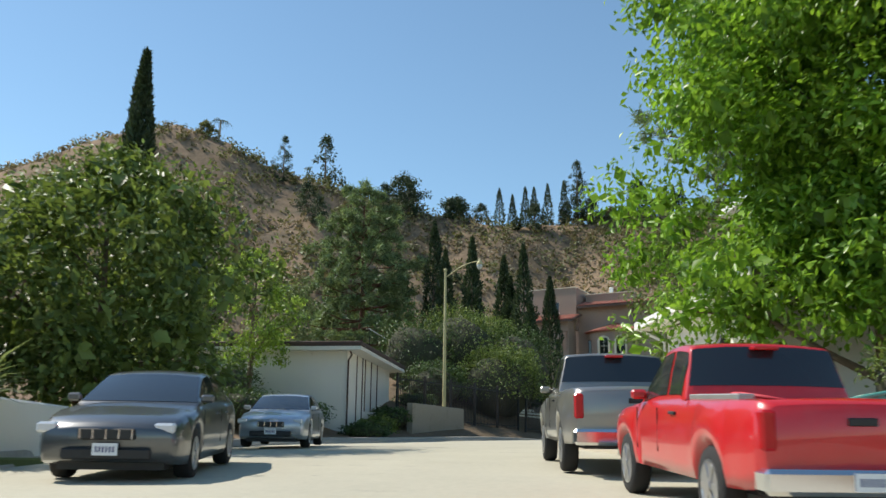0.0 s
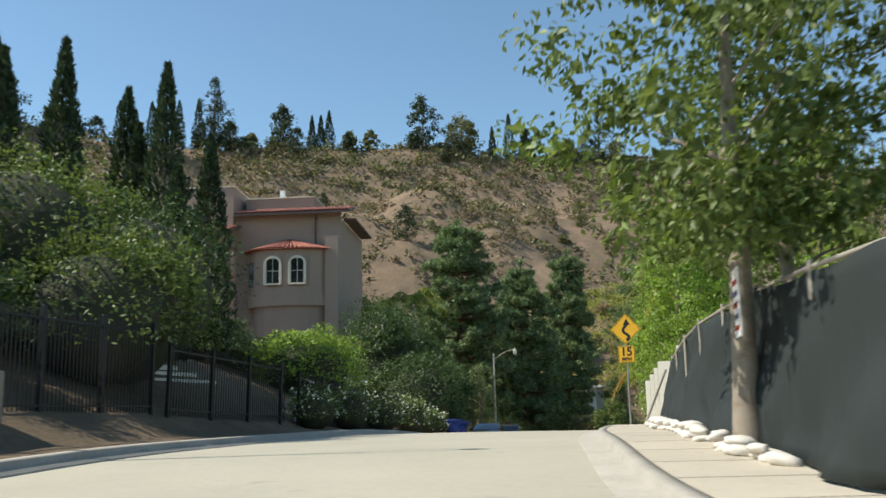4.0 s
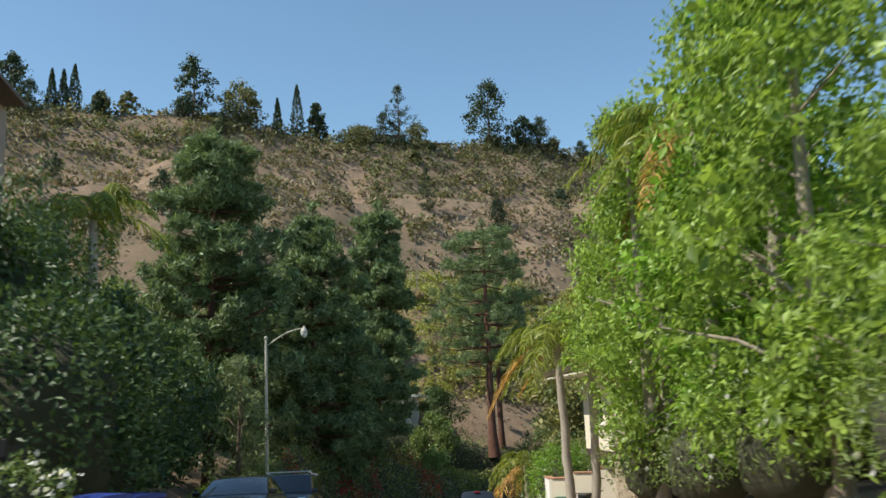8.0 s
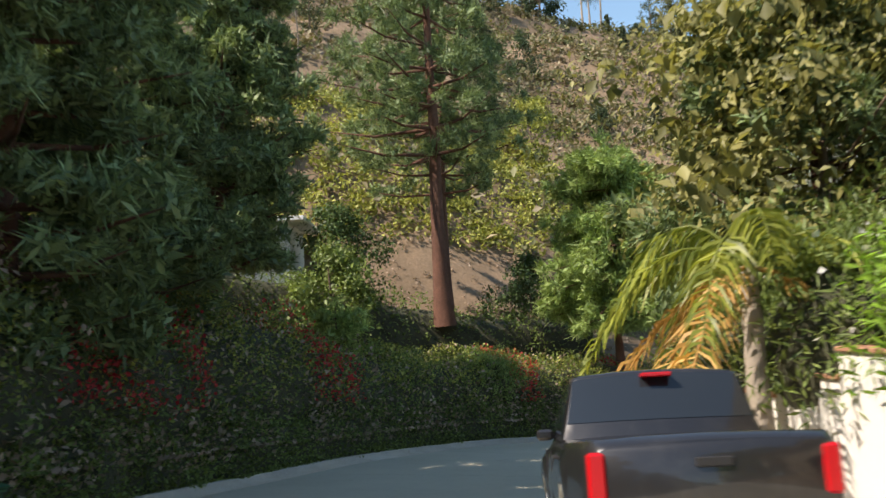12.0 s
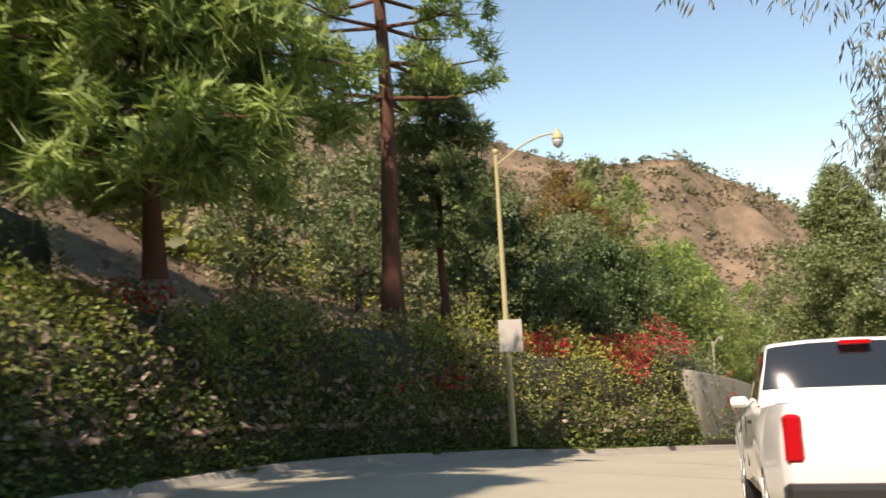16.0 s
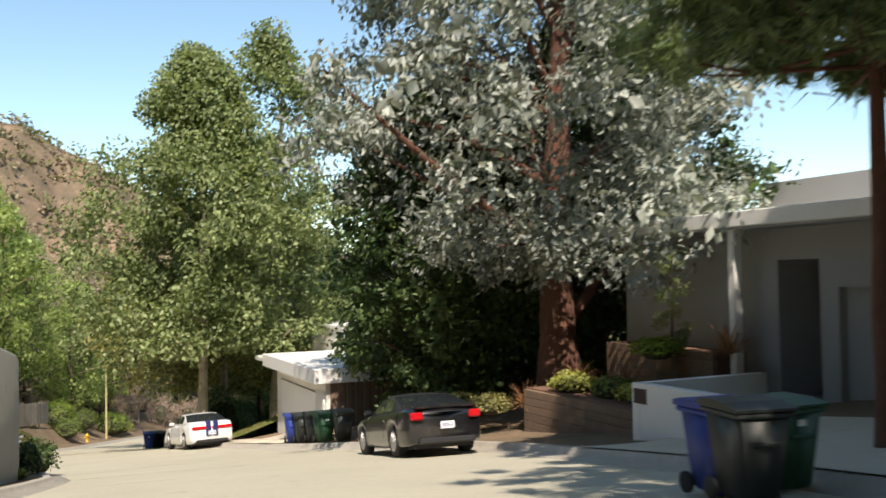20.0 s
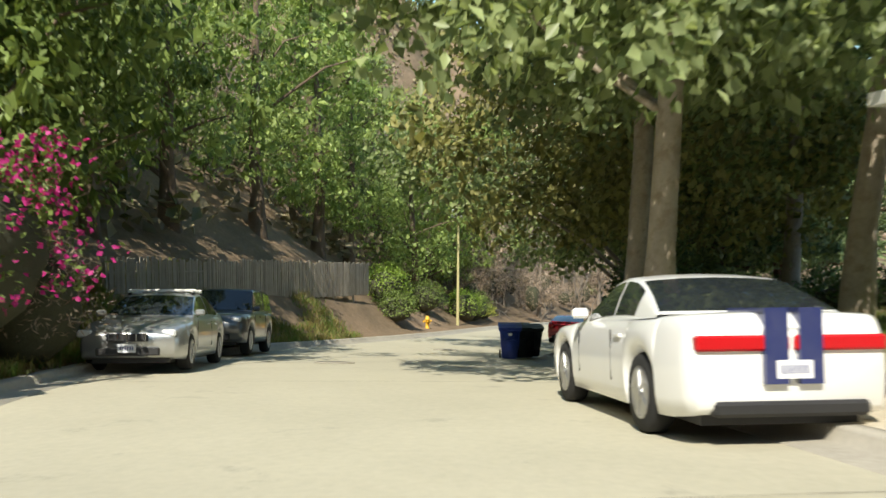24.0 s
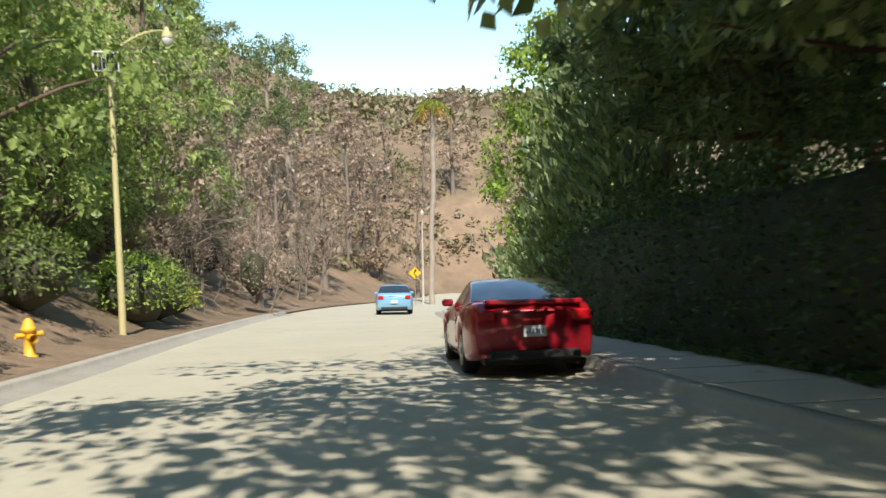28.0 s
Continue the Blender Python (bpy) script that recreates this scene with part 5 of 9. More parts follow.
def vehicle(name, x, y, head, kind, paint, label, z=None, tilt=0.0, plates=True, bumper=None, rack=False, stripes=None, soft_top=False, spoilers=False, cat="car", rim="rim", size=1.0):
    k = KINDS[kind]
    L, W, R = k["L"], k["W"], k["R"]
    car = thing(name, pose(x, y, gz(x, y) if z is None else z, 0, tilt, head) @ Matrix.Scale(size, 4), label, cat)
    part("body", car_body(k), M[paint] if isinstance(paint, str) else paint, car, "", True)
    pm = M[paint] if isinstance(paint, str) else paint
    (ax, az), (bx, bz), (cx, cz), (dx, dz) = k["cab"]
    lo, hi = W / 2 * 0.925, W / 2 * k.get("tumble", 0.72)
    grid = cabin_grid(k)
    nose = k.get("bow", 0.13) * 0.33
    part("cabin", skin_part(grid, 0, 19, 0, 14, 0.0, True), M["black"] if soft_top else pm, car, "black folding roof" if soft_top else "", True)
    part("windscreen", skin_part(grid, 1, 5, 4, 10, 0.006), M["glass"], car, "", True)
    part("rear_window", skin_part(grid, 14, 18 if kind != "pickup" else 17, 4, 10, 0.006), M["glass"], car, "", True)
    split = (0.5,) if kind in ("coupe", "muscle", "pickup") else (0.38, 0.74)
    runs = ((2, 9), (10, 15)) if len(split) == 1 else ((2, 9), (10, 13), (13, 16))
    for s in (1, -1):
        for q0, q1 in runs:
            part("side_window", skin_part(grid, q0, q1, *((1, 3) if s > 0 else (11, 13)), 0.006), M["glass"], car, "", True)
        m = part("mirror", boxes((ax - 0.26, ax - 0.16, lo - 0.02 if s > 0 else -lo - 0.17, lo + 0.17 if s > 0 else -lo + 0.02, az + 0.03, az + 0.15), bevel=0.03), pm, car)
        for hx in ((bx - 0.35, cx - 0.15) if len(split) == 2 else (cx + 0.1,)):
            part("door_handle", boxes((hx - 0.1, hx + 0.1, s * W / 2 * 0.985 - 0.02, s * W / 2 * 0.985 + 0.025, az - 0.14, az - 0.105), bevel=0.008), pm if kind != "pickup" else M["black"], car)
        for sx in (ax - 0.1, (ax + dx) / 2 - 0.05):
            part("door_seam", boxes((sx - 0.005, sx + 0.005, s * W / 2 * 0.994 - 0.006, s * W / 2 * 0.994 + 0.006, k["sill"] + 0.2, az - 0.07)), M["black"], car)
        for wx in (k["xf"], k["xr"]):
            wheel_on(car, wx, s * (W / 2 - 0.13), R, 0.23, 6 if kind == "pickup" else 5, rim)
        fz = float(np.interp(L / 2 - 0.25, *zip(*sorted(k["top"]))))
        part("headlamp", boxes((L / 2 - 0.34, L / 2 - 0.05, s * W * 0.39 - 0.17, s * W * 0.39 + 0.09, fz - 0.17, fz - 0.035), bevel=0.03), M["clear"], car)
        tz = dz
        if kind == "pickup":
            part("tail_lamp", boxes((-L / 2 - 0.012, -L / 2 + 0.2, s * W * 0.41 - 0.06, s * W * 0.41 + 0.075, 0.78, 1.13), bevel=0.025), M["tail"], car)
        elif kind == "muscle":
            part("tail_lamp", boxes((-L / 2 - nose * 0.9, -L / 2 + 0.1, min(s * 0.02, s * W * 0.43), max(s * 0.02, s * W * 0.43), 0.79, 0.92), bevel=0.02), M["tail"], car)
        else:
            part("tail_lamp", boxes((-L / 2 - nose * 0.45, -L / 2 + 0.24, s * W * 0.36 - 0.14, s * W * 0.36 + 0.13, tz - 0.27, tz - 0.1), bevel=0.03), M["tail"], car)
    part("underbody", boxes((-L / 2 + 0.25, L / 2 - 0.25, -W / 2 + 0.26, W / 2 - 0.26, k["sill"] - 0.06, k["sill"] + 0.3)), M["black"], car)
    fz = float(np.interp(L / 2 - 0.1, *zip(*sorted(k["top"]))))
    gr = part("grille", boxes((L / 2 - 0.09, L / 2 + nose + 0.004, -0.34 * W / 1.8, 0.34 * W / 1.8, fz - 0.2, fz - 0.06), bevel=0.015), M["black"], car)
    for i in range(5):
        part("grille_bar", boxes((L / 2 + nose, L / 2 + nose + 0.012, -0.32 + i * 0.16 - 0.01, -0.32 + i * 0.16 + 0.01, fz - 0.19, fz - 0.07)), M["chrome"], gr)
    part("air_intake", boxes((L / 2 - 0.12, L / 2 + nose * 0.55, -0.55, 0.55, k["sill"] + 0.08, k["sill"] + 0.22), bevel=0.02), M["black"], car)
    bmat = M[bumper] if bumper else pm
    bz0 = 0.42 if kind == "pickup" else 0.36
    if bumper:
        part("rear_bumper", boxes((-L / 2 - 0.12, -L / 2 + 0.16, -W / 2 * 0.92, W / 2 * 0.92, bz0, bz0 + 0.22), bevel=0.04), bmat, car, "chrome step bumper" if bumper == "chrome" else "")
        part("front_bumper", boxes((L / 2 - 0.14, L / 2 + 0.06, -W / 2 * 0.86, W / 2 * 0.86, bz0 - 0.02, bz0 + 0.16), bevel=0.04), bmat, car)
    else:
        part("rear_skirt", boxes((-L / 2 - nose * 0.6, -L / 2 + 0.2, -W / 2 * 0.7, W / 2 * 0.7, k["sill"] + 0.03, k["sill"] + 0.16), bevel=0.03), M["black"], car)
    for pos, sgn, zz in ((-L / 2 - (0.125 if kind == "pickup" and bumper else nose + 0.004), -1, 0.64 if kind != "pickup" else bz0 + 0.12), (L / 2 + nose + (0.03 if bumper else 0.008), 1, bz0 + 0.07)):
        pl = part("number_plate", boxes((pos - 0.012, pos + 0.012, -0.155, 0.155, zz - 0.075, zz + 0.075)), M["plate"], car, "white number plate with dark characters")
        for i in range(6):
            part("character_bar", boxes((pos + sgn * 0.012, pos + sgn * 0.016, -0.115 + i * 0.042, -0.092 + i * 0.042, zz - 0.035, zz + 0.035)), M["plateink"], pl)
    if kind == "pickup":
        part("tailgate_handle", boxes((-L / 2 - 0.016, -L / 2 + 0.02, -0.13, 0.13, 1.0, 1.07), bevel=0.01), M["black"], car)
        part("brake_lamp", boxes((cx - 0.19, cx - 0.02, -0.14, 0.14, cz - 0.05, cz - 0.008), bevel=0.01), M["tail"], car)
    if rack:
        for s in (1, -1):
            part("roof_rail", boxes((cx + 0.0, bx - 0.02, s * hi * 0.93 - 0.02, s * hi * 0.93 + 0.02, bz + 0.05, bz + 0.09), bevel=0.01), M["whitep"], car)
            for px in (cx + 0.1, bx - 0.12):
                part("rail_foot", boxes((px - 0.04, px + 0.04, s * hi * 0.93 - 0.025, s * hi * 0.93 + 0.025, bz - 0.03, bz + 0.06)), M["black"], car)
        for px in (cx + 0.25, bx - 0.22):
            part("cross_bar", boxes((px - 0.025, px + 0.025, -hi, hi, bz + 0.09, bz + 0.125), bevel=0.01), M["whitep"], car)
    if stripes:
        for s in (1, -1):
            part("stripe", boxes((-L / 2 - nose - 0.012, -L / 2 + 0.1, s * 0.15 - 0.1, s * 0.15 + 0.1, 0.52, dz + 0.03)), M[stripes], car, "dark blue racing stripe")
            part("stripe", boxes((-L / 2 - nose, dx, s * 0.15 - 0.1, s * 0.15 + 0.1, dz, dz + 0.055)), M[stripes], car, "dark blue racing stripe")
            part("stripe", boxes((cx + 0.05, bx - 0.05, s * 0.15 - 0.1, s * 0.15 + 0.1, bz - 0.02, bz + 0.012)), M[stripes], car, "dark blue racing stripe")
    if spoilers:
        part("spoiler", boxes((-L / 2 - nose * 0.5, -L / 2 + 0.16, -W / 2 * 0.74, W / 2 * 0.74, dz - 0.03, dz + 0.045), bevel=0.02), pm, car)
    return car


P = dict(
    gunmetal=car_paint("gunmetal_paint", (0.12, 0.125, 0.13), 0.7), paleblue=car_paint("pale_silver_blue_paint", (0.42, 0.46, 0.52), 0.6),
    grey=car_paint("champagne_grey_paint", (0.27, 0.26, 0.24), 0.6), red=car_paint("red_paint", (0.55, 0.012, 0.016), 0.0), ash=car_paint("charcoal_paint", (0.028, 0.028, 0.03), 0.4),
    snow=car_paint("white_car_paint", (0.8, 0.8, 0.79), 0.0), jet=car_paint("black_paint", (0.008, 0.008, 0.009), 0.0), silver=car_paint("silver_paint", (0.45, 0.46, 0.46), 0.7),
    wine=car_paint("wine_red_paint", (0.35, 0.008, 0.018), 0.2), sky=car_paint("sky_blue_paint", (0.2, 0.42, 0.62), 0.1), navy=car_paint("navy_stripe", (0.02, 0.03, 0.12), 0.1),
)
M["navy"] = P["navy"]
vehicle("sedan", 3.18, 12.6, 282, "sedan", P["gunmetal"], "gunmetal grey saloon car parked at the kerb", tilt=slope(1.9))
vehicle("hatchback", 1.25, 25.2, 279, "sedan", P["paleblue"], "pale silver-blue compact car parked in the verge", tilt=slope(4))
tA = vehicle("pickup_truck", 10.1, 15.1, 96, "pickup", P["grey"], "champagne grey pickup truck with flared arches", tilt=-slope(2.9), bumper="chrome", cat="pickup truck")
rA = vehicle("pickup_truck", 11.2, 9.0, 100, "pickup", P["red"], "bright red pickup truck with hoses in its bed", size=0.88, tilt=-slope(1.8), bumper="chrome", cat="pickup truck")
vehicle("saloon", 17.4, 7.2, 100, "sedan", P["ash"], "dark saloon car parked behind the red pickup", tilt=-slope(1))
vehicle("off_roader", *beside(11.05, 4.0)[:2], heading(11) + 180, "suv", P["jet"], "black off-road car with a roof rack", tilt=slope(11), rack=True)
vehicle("saloon", *beside(10.35, 4.3)[:2], heading(10.2) + 180, "sedan", P["ash"], "dark saloon car parked under trees", tilt=slope(10.2))
vehicle("pickup_truck", 43.0, 98.0, 50, "pickup", P["ash"], "charcoal black pickup truck with a chrome bumper", tilt=-slope(13), bumper="chrome", cat="pickup truck")
vehicle("pickup_truck", 64.95, 111.65, 2.0, "pickup", P["snow"], "white pickup truck with a dark rear bumper", tilt=-slope(17.5), bumper="black", cat="pickup truck")
vehicle("convertible", 102.6, 102.3, -3, "coupe", P["jet"], "glossy black coupe with a folding roof", tilt=-slope(22.5), soft_top=True, spoilers=True)
vehicle("muscle_car", 123.6, 104.45, 6, "muscle", P["snow"], "white muscle car with dark blue stripes and red lamps", tilt=-slope(25.4), stripes="navy")
vehicle("estate_car", 131.9, 112.75, 184, "sedan", P["silver"], "silver saloon car with a white roof rack", tilt=slope(26.2), rack=True)
vehicle("four_wheel_drive", 138.6, 113.0, 181, "suv", P["gunmetal"], "dark grey four-wheel-drive car in the shade", tilt=slope(27))
vehicle("coupe", 159.5, 100.5, -16.5, "coupe", P["wine"], "wine red coupe with a rear spoiler", tilt=-slope(29.6), spoilers=True)
vehicle("saloon", 191.0, 92.2, -18, "sedan", P["sky"], "sky blue car at the bend of the road", tilt=-slope(33.5))

# load of the red pickup

def coil(name, m, R, r, turns, material, label):
    ob = thing(name, m, label, "hose")
    t = np.linspace(0, 2 * math.pi * turns, 22 * turns)
    pts = np.stack([(R + 0.05 * np.sin(t * 0.37)) * np.cos(t), (R + 0.05 * np.sin(t * 0.37)) * np.sin(t), 0.03 + t / t[-1] * r * turns * 1.7], 1)
    link("hose", tubes("hose", [(pts, [r] * len(pts))], 6), M[material], ob, "", True)
    return ob


rm = rA.matrix_world
coil("hose_coil", rm @ pose(-1.35, 0.2, 0.92, 12, 0, 0), 0.42, 0.022, 7, "hose", "coiled red garden hose in the truck bed")
coil("hose_coil", rm @ pose(-2.1, -0.3, 0.92, -10, 8, 0), 0.42, 0.024, 7, "teal", "coiled teal hose in the truck bed")
tb = thing("tool_board", rm @ pose(-1.5, 0.82, 1.2), "grey aluminium plank lying on the bed rail", "plank")
part("board", boxes((-0.7, 0.75, -0.1, 0.06, 0.0, 0.07), bevel=0.01), M["steel"], tb)


# ---- wheeled bins ----
def bin_cart(x, y, head, material, label, z=None, mark=False):
    ob = thing("wheeled_bin", pose(x, y, gz(x, y) if z is None else z, 0, 0, head), label, "bin", "wheeled bins")
    bm = bmesh.new()
    lo, hi = [], []
    for (x0, y0, zz), store in (((0.24, 0.22, 0.06), lo), ((0.34, 0.3, 0.96), hi)):
        for a, b in ((1, 1), (-1, 1), (-1, -1), (1, -1)):
            store.append(bm.verts.new((a * x0, b * y0, zz)))
    bm.faces.new(list(reversed(lo)))
    bm.faces.new(hi)
    for i in range(4):
        bm.faces.new((lo[i], lo[(i + 1) % 4], hi[(i + 1) % 4], hi[i]))
    bmesh.ops.bevel(bm, geom=list(bm.edges), offset=0.035, segments=2, affect="EDGES")
    bmesh.ops.recalc_face_normals(bm, faces=bm.faces)
    part("body", bm, M[material], ob, "", True)
    part("rim", boxes((-0.37, 0.37, -0.33, 0.33, 0.9, 0.965), bevel=0.02), M[material], ob)
    lid = prism([(-0.4, 0.0), (0.38, 0.0), (0.39, 0.03), (0.1, 0.075), (-0.3, 0.08), (-0.4, 0.05)], 0.68, "y", -0.34)
    bmesh.ops.translate(lid, vec=(0, 0, 0.968), verts=lid.verts)
    part("lid", lid, M[material], ob)
    part("grip", boxes((0.3, 0.36, -0.16, 0.16, 0.62, 0.67), bevel=0.015), M[material], ob)
    part("handle", boxes((-0.44, -0.4, -0.26, 0.26, 0.93, 0.97), bevel=0.012), M["black"], ob)
    for s in (1, -1):
        w = part("wheel", lathe([(0.09, -0.025), (0.12, -0.02), (0.12, 0.02), (0.09, 0.025)], 16, "y"), M["tyre"], ob, "", True)
        w.location = (-0.27, s * 0.27, 0.12)
    if mark:
        part("mark", boxes((0.318, 0.326, -0.06, 0.06, 0.76, 0.88), bevel=0.01), M["whitep"], ob, "small white printed mark")
    return ob


for x, y, h, c, lab in (
    (20.5, 71.6, 210, "binblue", "blue wheeled bin at the kerb"), (21.3, 73.0, 205, "binblue", "blue wheeled bin with a closed lid at the kerb"),
    (38.4, 106.6, 300, "bingreen", "green wheeled bin by the juniper hedge"), (37.9, 107.4, 300, "bindark", "dark wheeled bin behind the green one"),
    (44.9, 93.3, 200, "bingreen", "green wheeled bin against the cream wall"), (45.35, 92.45, 205, "bindark", "black wheeled bin against the cream wall"),
    (89.7, 103.65, 170, "bindark", "dark wheeled bin on the driveway edge"), (90.35, 103.45, 175, "binblue", "blue wheeled bin on the driveway edge"), (90.3, 102.65, 180, "bingreen", "green wheeled bin with a white mark"),
    (114.6, 102.35, 175, "binblue", "blue wheeled bin in front of the shed"), (113.85, 102.2, 180, "bindark", "dark wheeled bin beside the blue one"), (113.1, 102.0, 175, "bindark", "dark wheeled bin in the row by the shed"),
    (112.2, 101.9, 185, "bingreen", "green wheeled bin with a raised lid"), (111.3, 101.5, 175, "bindark", "dark wheeled bin at the end of the row"),
    (140.1, 105.1, 178, "binblue", "dark blue wheeled bin standing in the road"), (141.05, 104.75, 182, "bindark", "dark wheeled bin at the kerb"), (141.85, 104.45, 178, "bindark", "dark wheeled bin in the row at the kerb"), (142.65, 104.2, 184, "bindark", "dark wheeled bin at the end of the row"),
):
    bin_cart(x, y, h, c, lab, mark=c in ("bingreen", "binblue"))


# ---- street furniture ----
def street_lamp(x, y, h, arm_to, polemat, label, board=None, z=None, solar=False):
    """A post with a curved arm and a bell-shaped lamp; arm_to is the arm's direction in degrees."""
    ob = thing("street_lamp", pose(x, y, gz(x, y) if z is None else z, 0, 0, arm_to), label, "street lamp", "street lamps")
    zz = np.linspace(-0.3, h, 7)
    tube_part("post", np.stack([0 * zz, 0 * zz, zz], 1), np.linspace(0.1, 0.055, 7), M[polemat], ob, 12)
    part("collar", lathe([(0.07, h - 0.02), (0.085, h), (0.075, h + 0.1), (0.02, h + 0.13)], 12), M[polemat], ob, "", True)
    t = np.linspace(0, 1, 9)
    tube_part("arm", np.stack([1.75 * t, 0 * t, h - 0.35 + 0.75 * np.sin(t * math.pi * 0.52)], 1), 0.028, M[polemat], ob, 8)
    head = part("lamp_head", lathe([(0.03, 0.16), (0.06, 0.14), (0.07, 0.06), (0.13, 0.0), (0.17, -0.12), (0.165, -0.14)], 16), M[polemat], ob, "", True)
    head.location = (1.78, 0, h + 0.36)
    part("globe", lathe([(0.155, -0.13), (0.15, -0.22), (0.11, -0.33), (0.04, -0.38)], 16), M["lampglass"], head, "", True)
    if board:
        b = part("sign_board", boxes((-0.33, 0.33, -0.015, 0.015, board - 0.45, board + 0.45), bevel=0.004), M["signback"], ob, "blank grey back of a road sign")
        b.location = (0.12, -0.1, 0)
        part("bracket", boxes((-0.03, 0.06, -0.09, -0.02, board - 0.05, board + 0.05)), M["steel"], ob)
    if solar:
        p = part("solar_panel", boxes((-0.03, 0.0, -0.33, 0.33, -0.26, 0.26), bevel=0.005), M["whitep"], ob, "white-framed solar panel")
        p.location, p.rotation_euler = (-0.12, 0, h - 0.55), (0, radians(-15), radians(60))
        for i in range(6):
            for j in range(2):
                part("cell", boxes((-0.036, -0.031, -0.3 + i * 0.1, -0.215 + i * 0.1, -0.23 + j * 0.235, -0.01 + j * 0.235)), M["solar"], p)
    return ob


street_lamp(3.4, 43.6, 8.0, -10, "pole", "cream-painted street lamp with a curved arm", z=2.3)
street_lamp(31.8, 97.8, 8.4, -30, "polegrey", "grey street lamp post among the trees", z=-1.6)
street_lamp(80.14, 118.5, 7.9, -88, "pole", "yellowed street lamp with a sign board", board=2.75, z=-7.6)
street_lamp(126.2, 113.3, 7.3, -20, "polegrey", "pale concrete street lamp by the bougainvillea")
street_lamp(172.0, 106.05, 7.8, -60, "pole", "street lamp with a solar panel by the bank", solar=True)
street_lamp(217.5, 81.0, 7.6, 160, "polegrey", "distant street lamp at the bend")


def glyph(text, size, material, parent, m, name="lettering"):
    c = bpy.data.curves.new(name, "FONT")
    c.body, c.size, c.extrude, c.align_x, c.align_y = text, size, 0.002, "CENTER", "CENTER"
    c.offset = 0.006 * size / 0.3
    tmp = bpy.data.objects.new(name, c)
    scene.collection.objects.link(tmp)
    me = bpy.data.meshes.new_from_object(tmp.evaluated_get(bpy.context.evaluated_depsgraph_get()))
    bpy.data.objects.remove(tmp)
    me.materials.clear()
    ob = link(name, me, material, parent)
    ob.matrix_basis = m
    return ob


def warning_sign(x, y, z, face, side, low, high, label, text="15"):
    """A yellow diamond with a winding arrow over a speed plaque; face is the way it looks, in degrees."""
    ob = thing("road_sign", pose(x, y, z, 0, 0, face), label, "road sign")
    tube_part("post", [(-0.05, 0, -0.4), (-0.05, 0, high + side * 0.6)], 0.032, M["steel"], ob, 8)
    d = side * 0.7071
    face_m = lambda zz: Matrix.Translation((0, 0, zz)) @ Matrix.Rotation(radians(90), 4, "Z") @ Matrix.Rotation(radians(90), 4, "X")
    dia = prism([(d, 0), (0, d), (-d, 0), (0, -d)], 0.012, "x", -0.012)
    board = part("diamond", dia, M["yellow"], ob, "yellow diamond warning board")
    board.location = (0, 0, high)
    b = 0.93 * d
    bm = bmesh.new()
    for i in range(4):
        c = [(d * 0.95, 0), (0, d * 0.95), (-d * 0.95, 0), (0, -d * 0.95)]
        e = [(d * 0.915, 0), (0, d * 0.915), (-d * 0.915, 0), (0, -d * 0.915)]
        q = [bm.verts.new((0.003, *p)) for p in (c[i], c[(i + 1) % 4], e[(i + 1) % 4], e[i])]
        bm.faces.new(q)
    part("border", bm, M["ink"], board)
    t = np.linspace(0, 1, 26)
    cx = -0.17 * side * np.sin(t * 2 * np.pi * 1.12 + 0.15) * (1 - 0.55 * t)
    cz = -0.5 * side + t * 0.72 * side
    bm = bmesh.new()
    w = 0.062 * side
    dx, dz = np.gradient(cx), np.gradient(cz)
    n = np.hypot(dx, dz)
    l = [bm.verts.new((0.004, -(x0 - w * b_ / q), z0 + w * a_ / q)) for x0, z0, a_, b_, q in zip(cx, cz, dx, dz, n)]
    r = [bm.verts.new((0.004, -(x0 + w * b_ / q), z0 - w * a_ / q)) for x0, z0, a_, b_, q in zip(cx, cz, dx, dz, n)]
    for i in range(25):
        bm.faces.new((l[i], l[i + 1], r[i + 1], r[i]))
    hx, hz = -cx[-1], cz[-1]
    bm.faces.new([bm.verts.new((0.004, hx + a * side, hz + c * side)) for a, c in ((-0.17, -0.03), (0.17, -0.03), (0, 0.26))])
    part("arrow", bm, M["ink"], board, "black winding arrow")
    if text:
        h = side * 0.37
        pl = part("plaque", boxes((-0.012, 0.0, -h, h, -h, h), bevel=0.004), M["yellow"], ob, "yellow speed plaque")
        pl.location = (0, 0, low)
        for y0, y1, z0, z1 in ((-h * 0.95, h * 0.95, h * 0.91, h * 0.95), (-h * 0.95, h * 0.95, -h * 0.95, -h * 0.91), (-h * 0.95, -h * 0.91, -h * 0.95, h * 0.95), (h * 0.91, h * 0.95, -h * 0.95, h * 0.95)):
            part("border", boxes((0.001, 0.003, y0, y1, z0, z1)), M["ink"], pl)
        glyph(text, h * 1.45, M["ink"], pl, pose(0.004, 0, h * 0.28, 90, 0, 90))
        glyph("MPH", h * 0.62, M["ink"], pl, pose(0.004, 0, -h * 0.6, 90, 0, 90))
    return ob


warning_sign(21.45, 54.05, gz(21.45, 54.05), 232, 0.73, 2.32, 3.15, "yellow winding-road sign with a 15 MPH plaque")
warning_sign(212.7, 83.4, gz(212.7, 83.4), 160, 0.7, 0, 2.6, "yellow diamond road sign at the bend", text="")


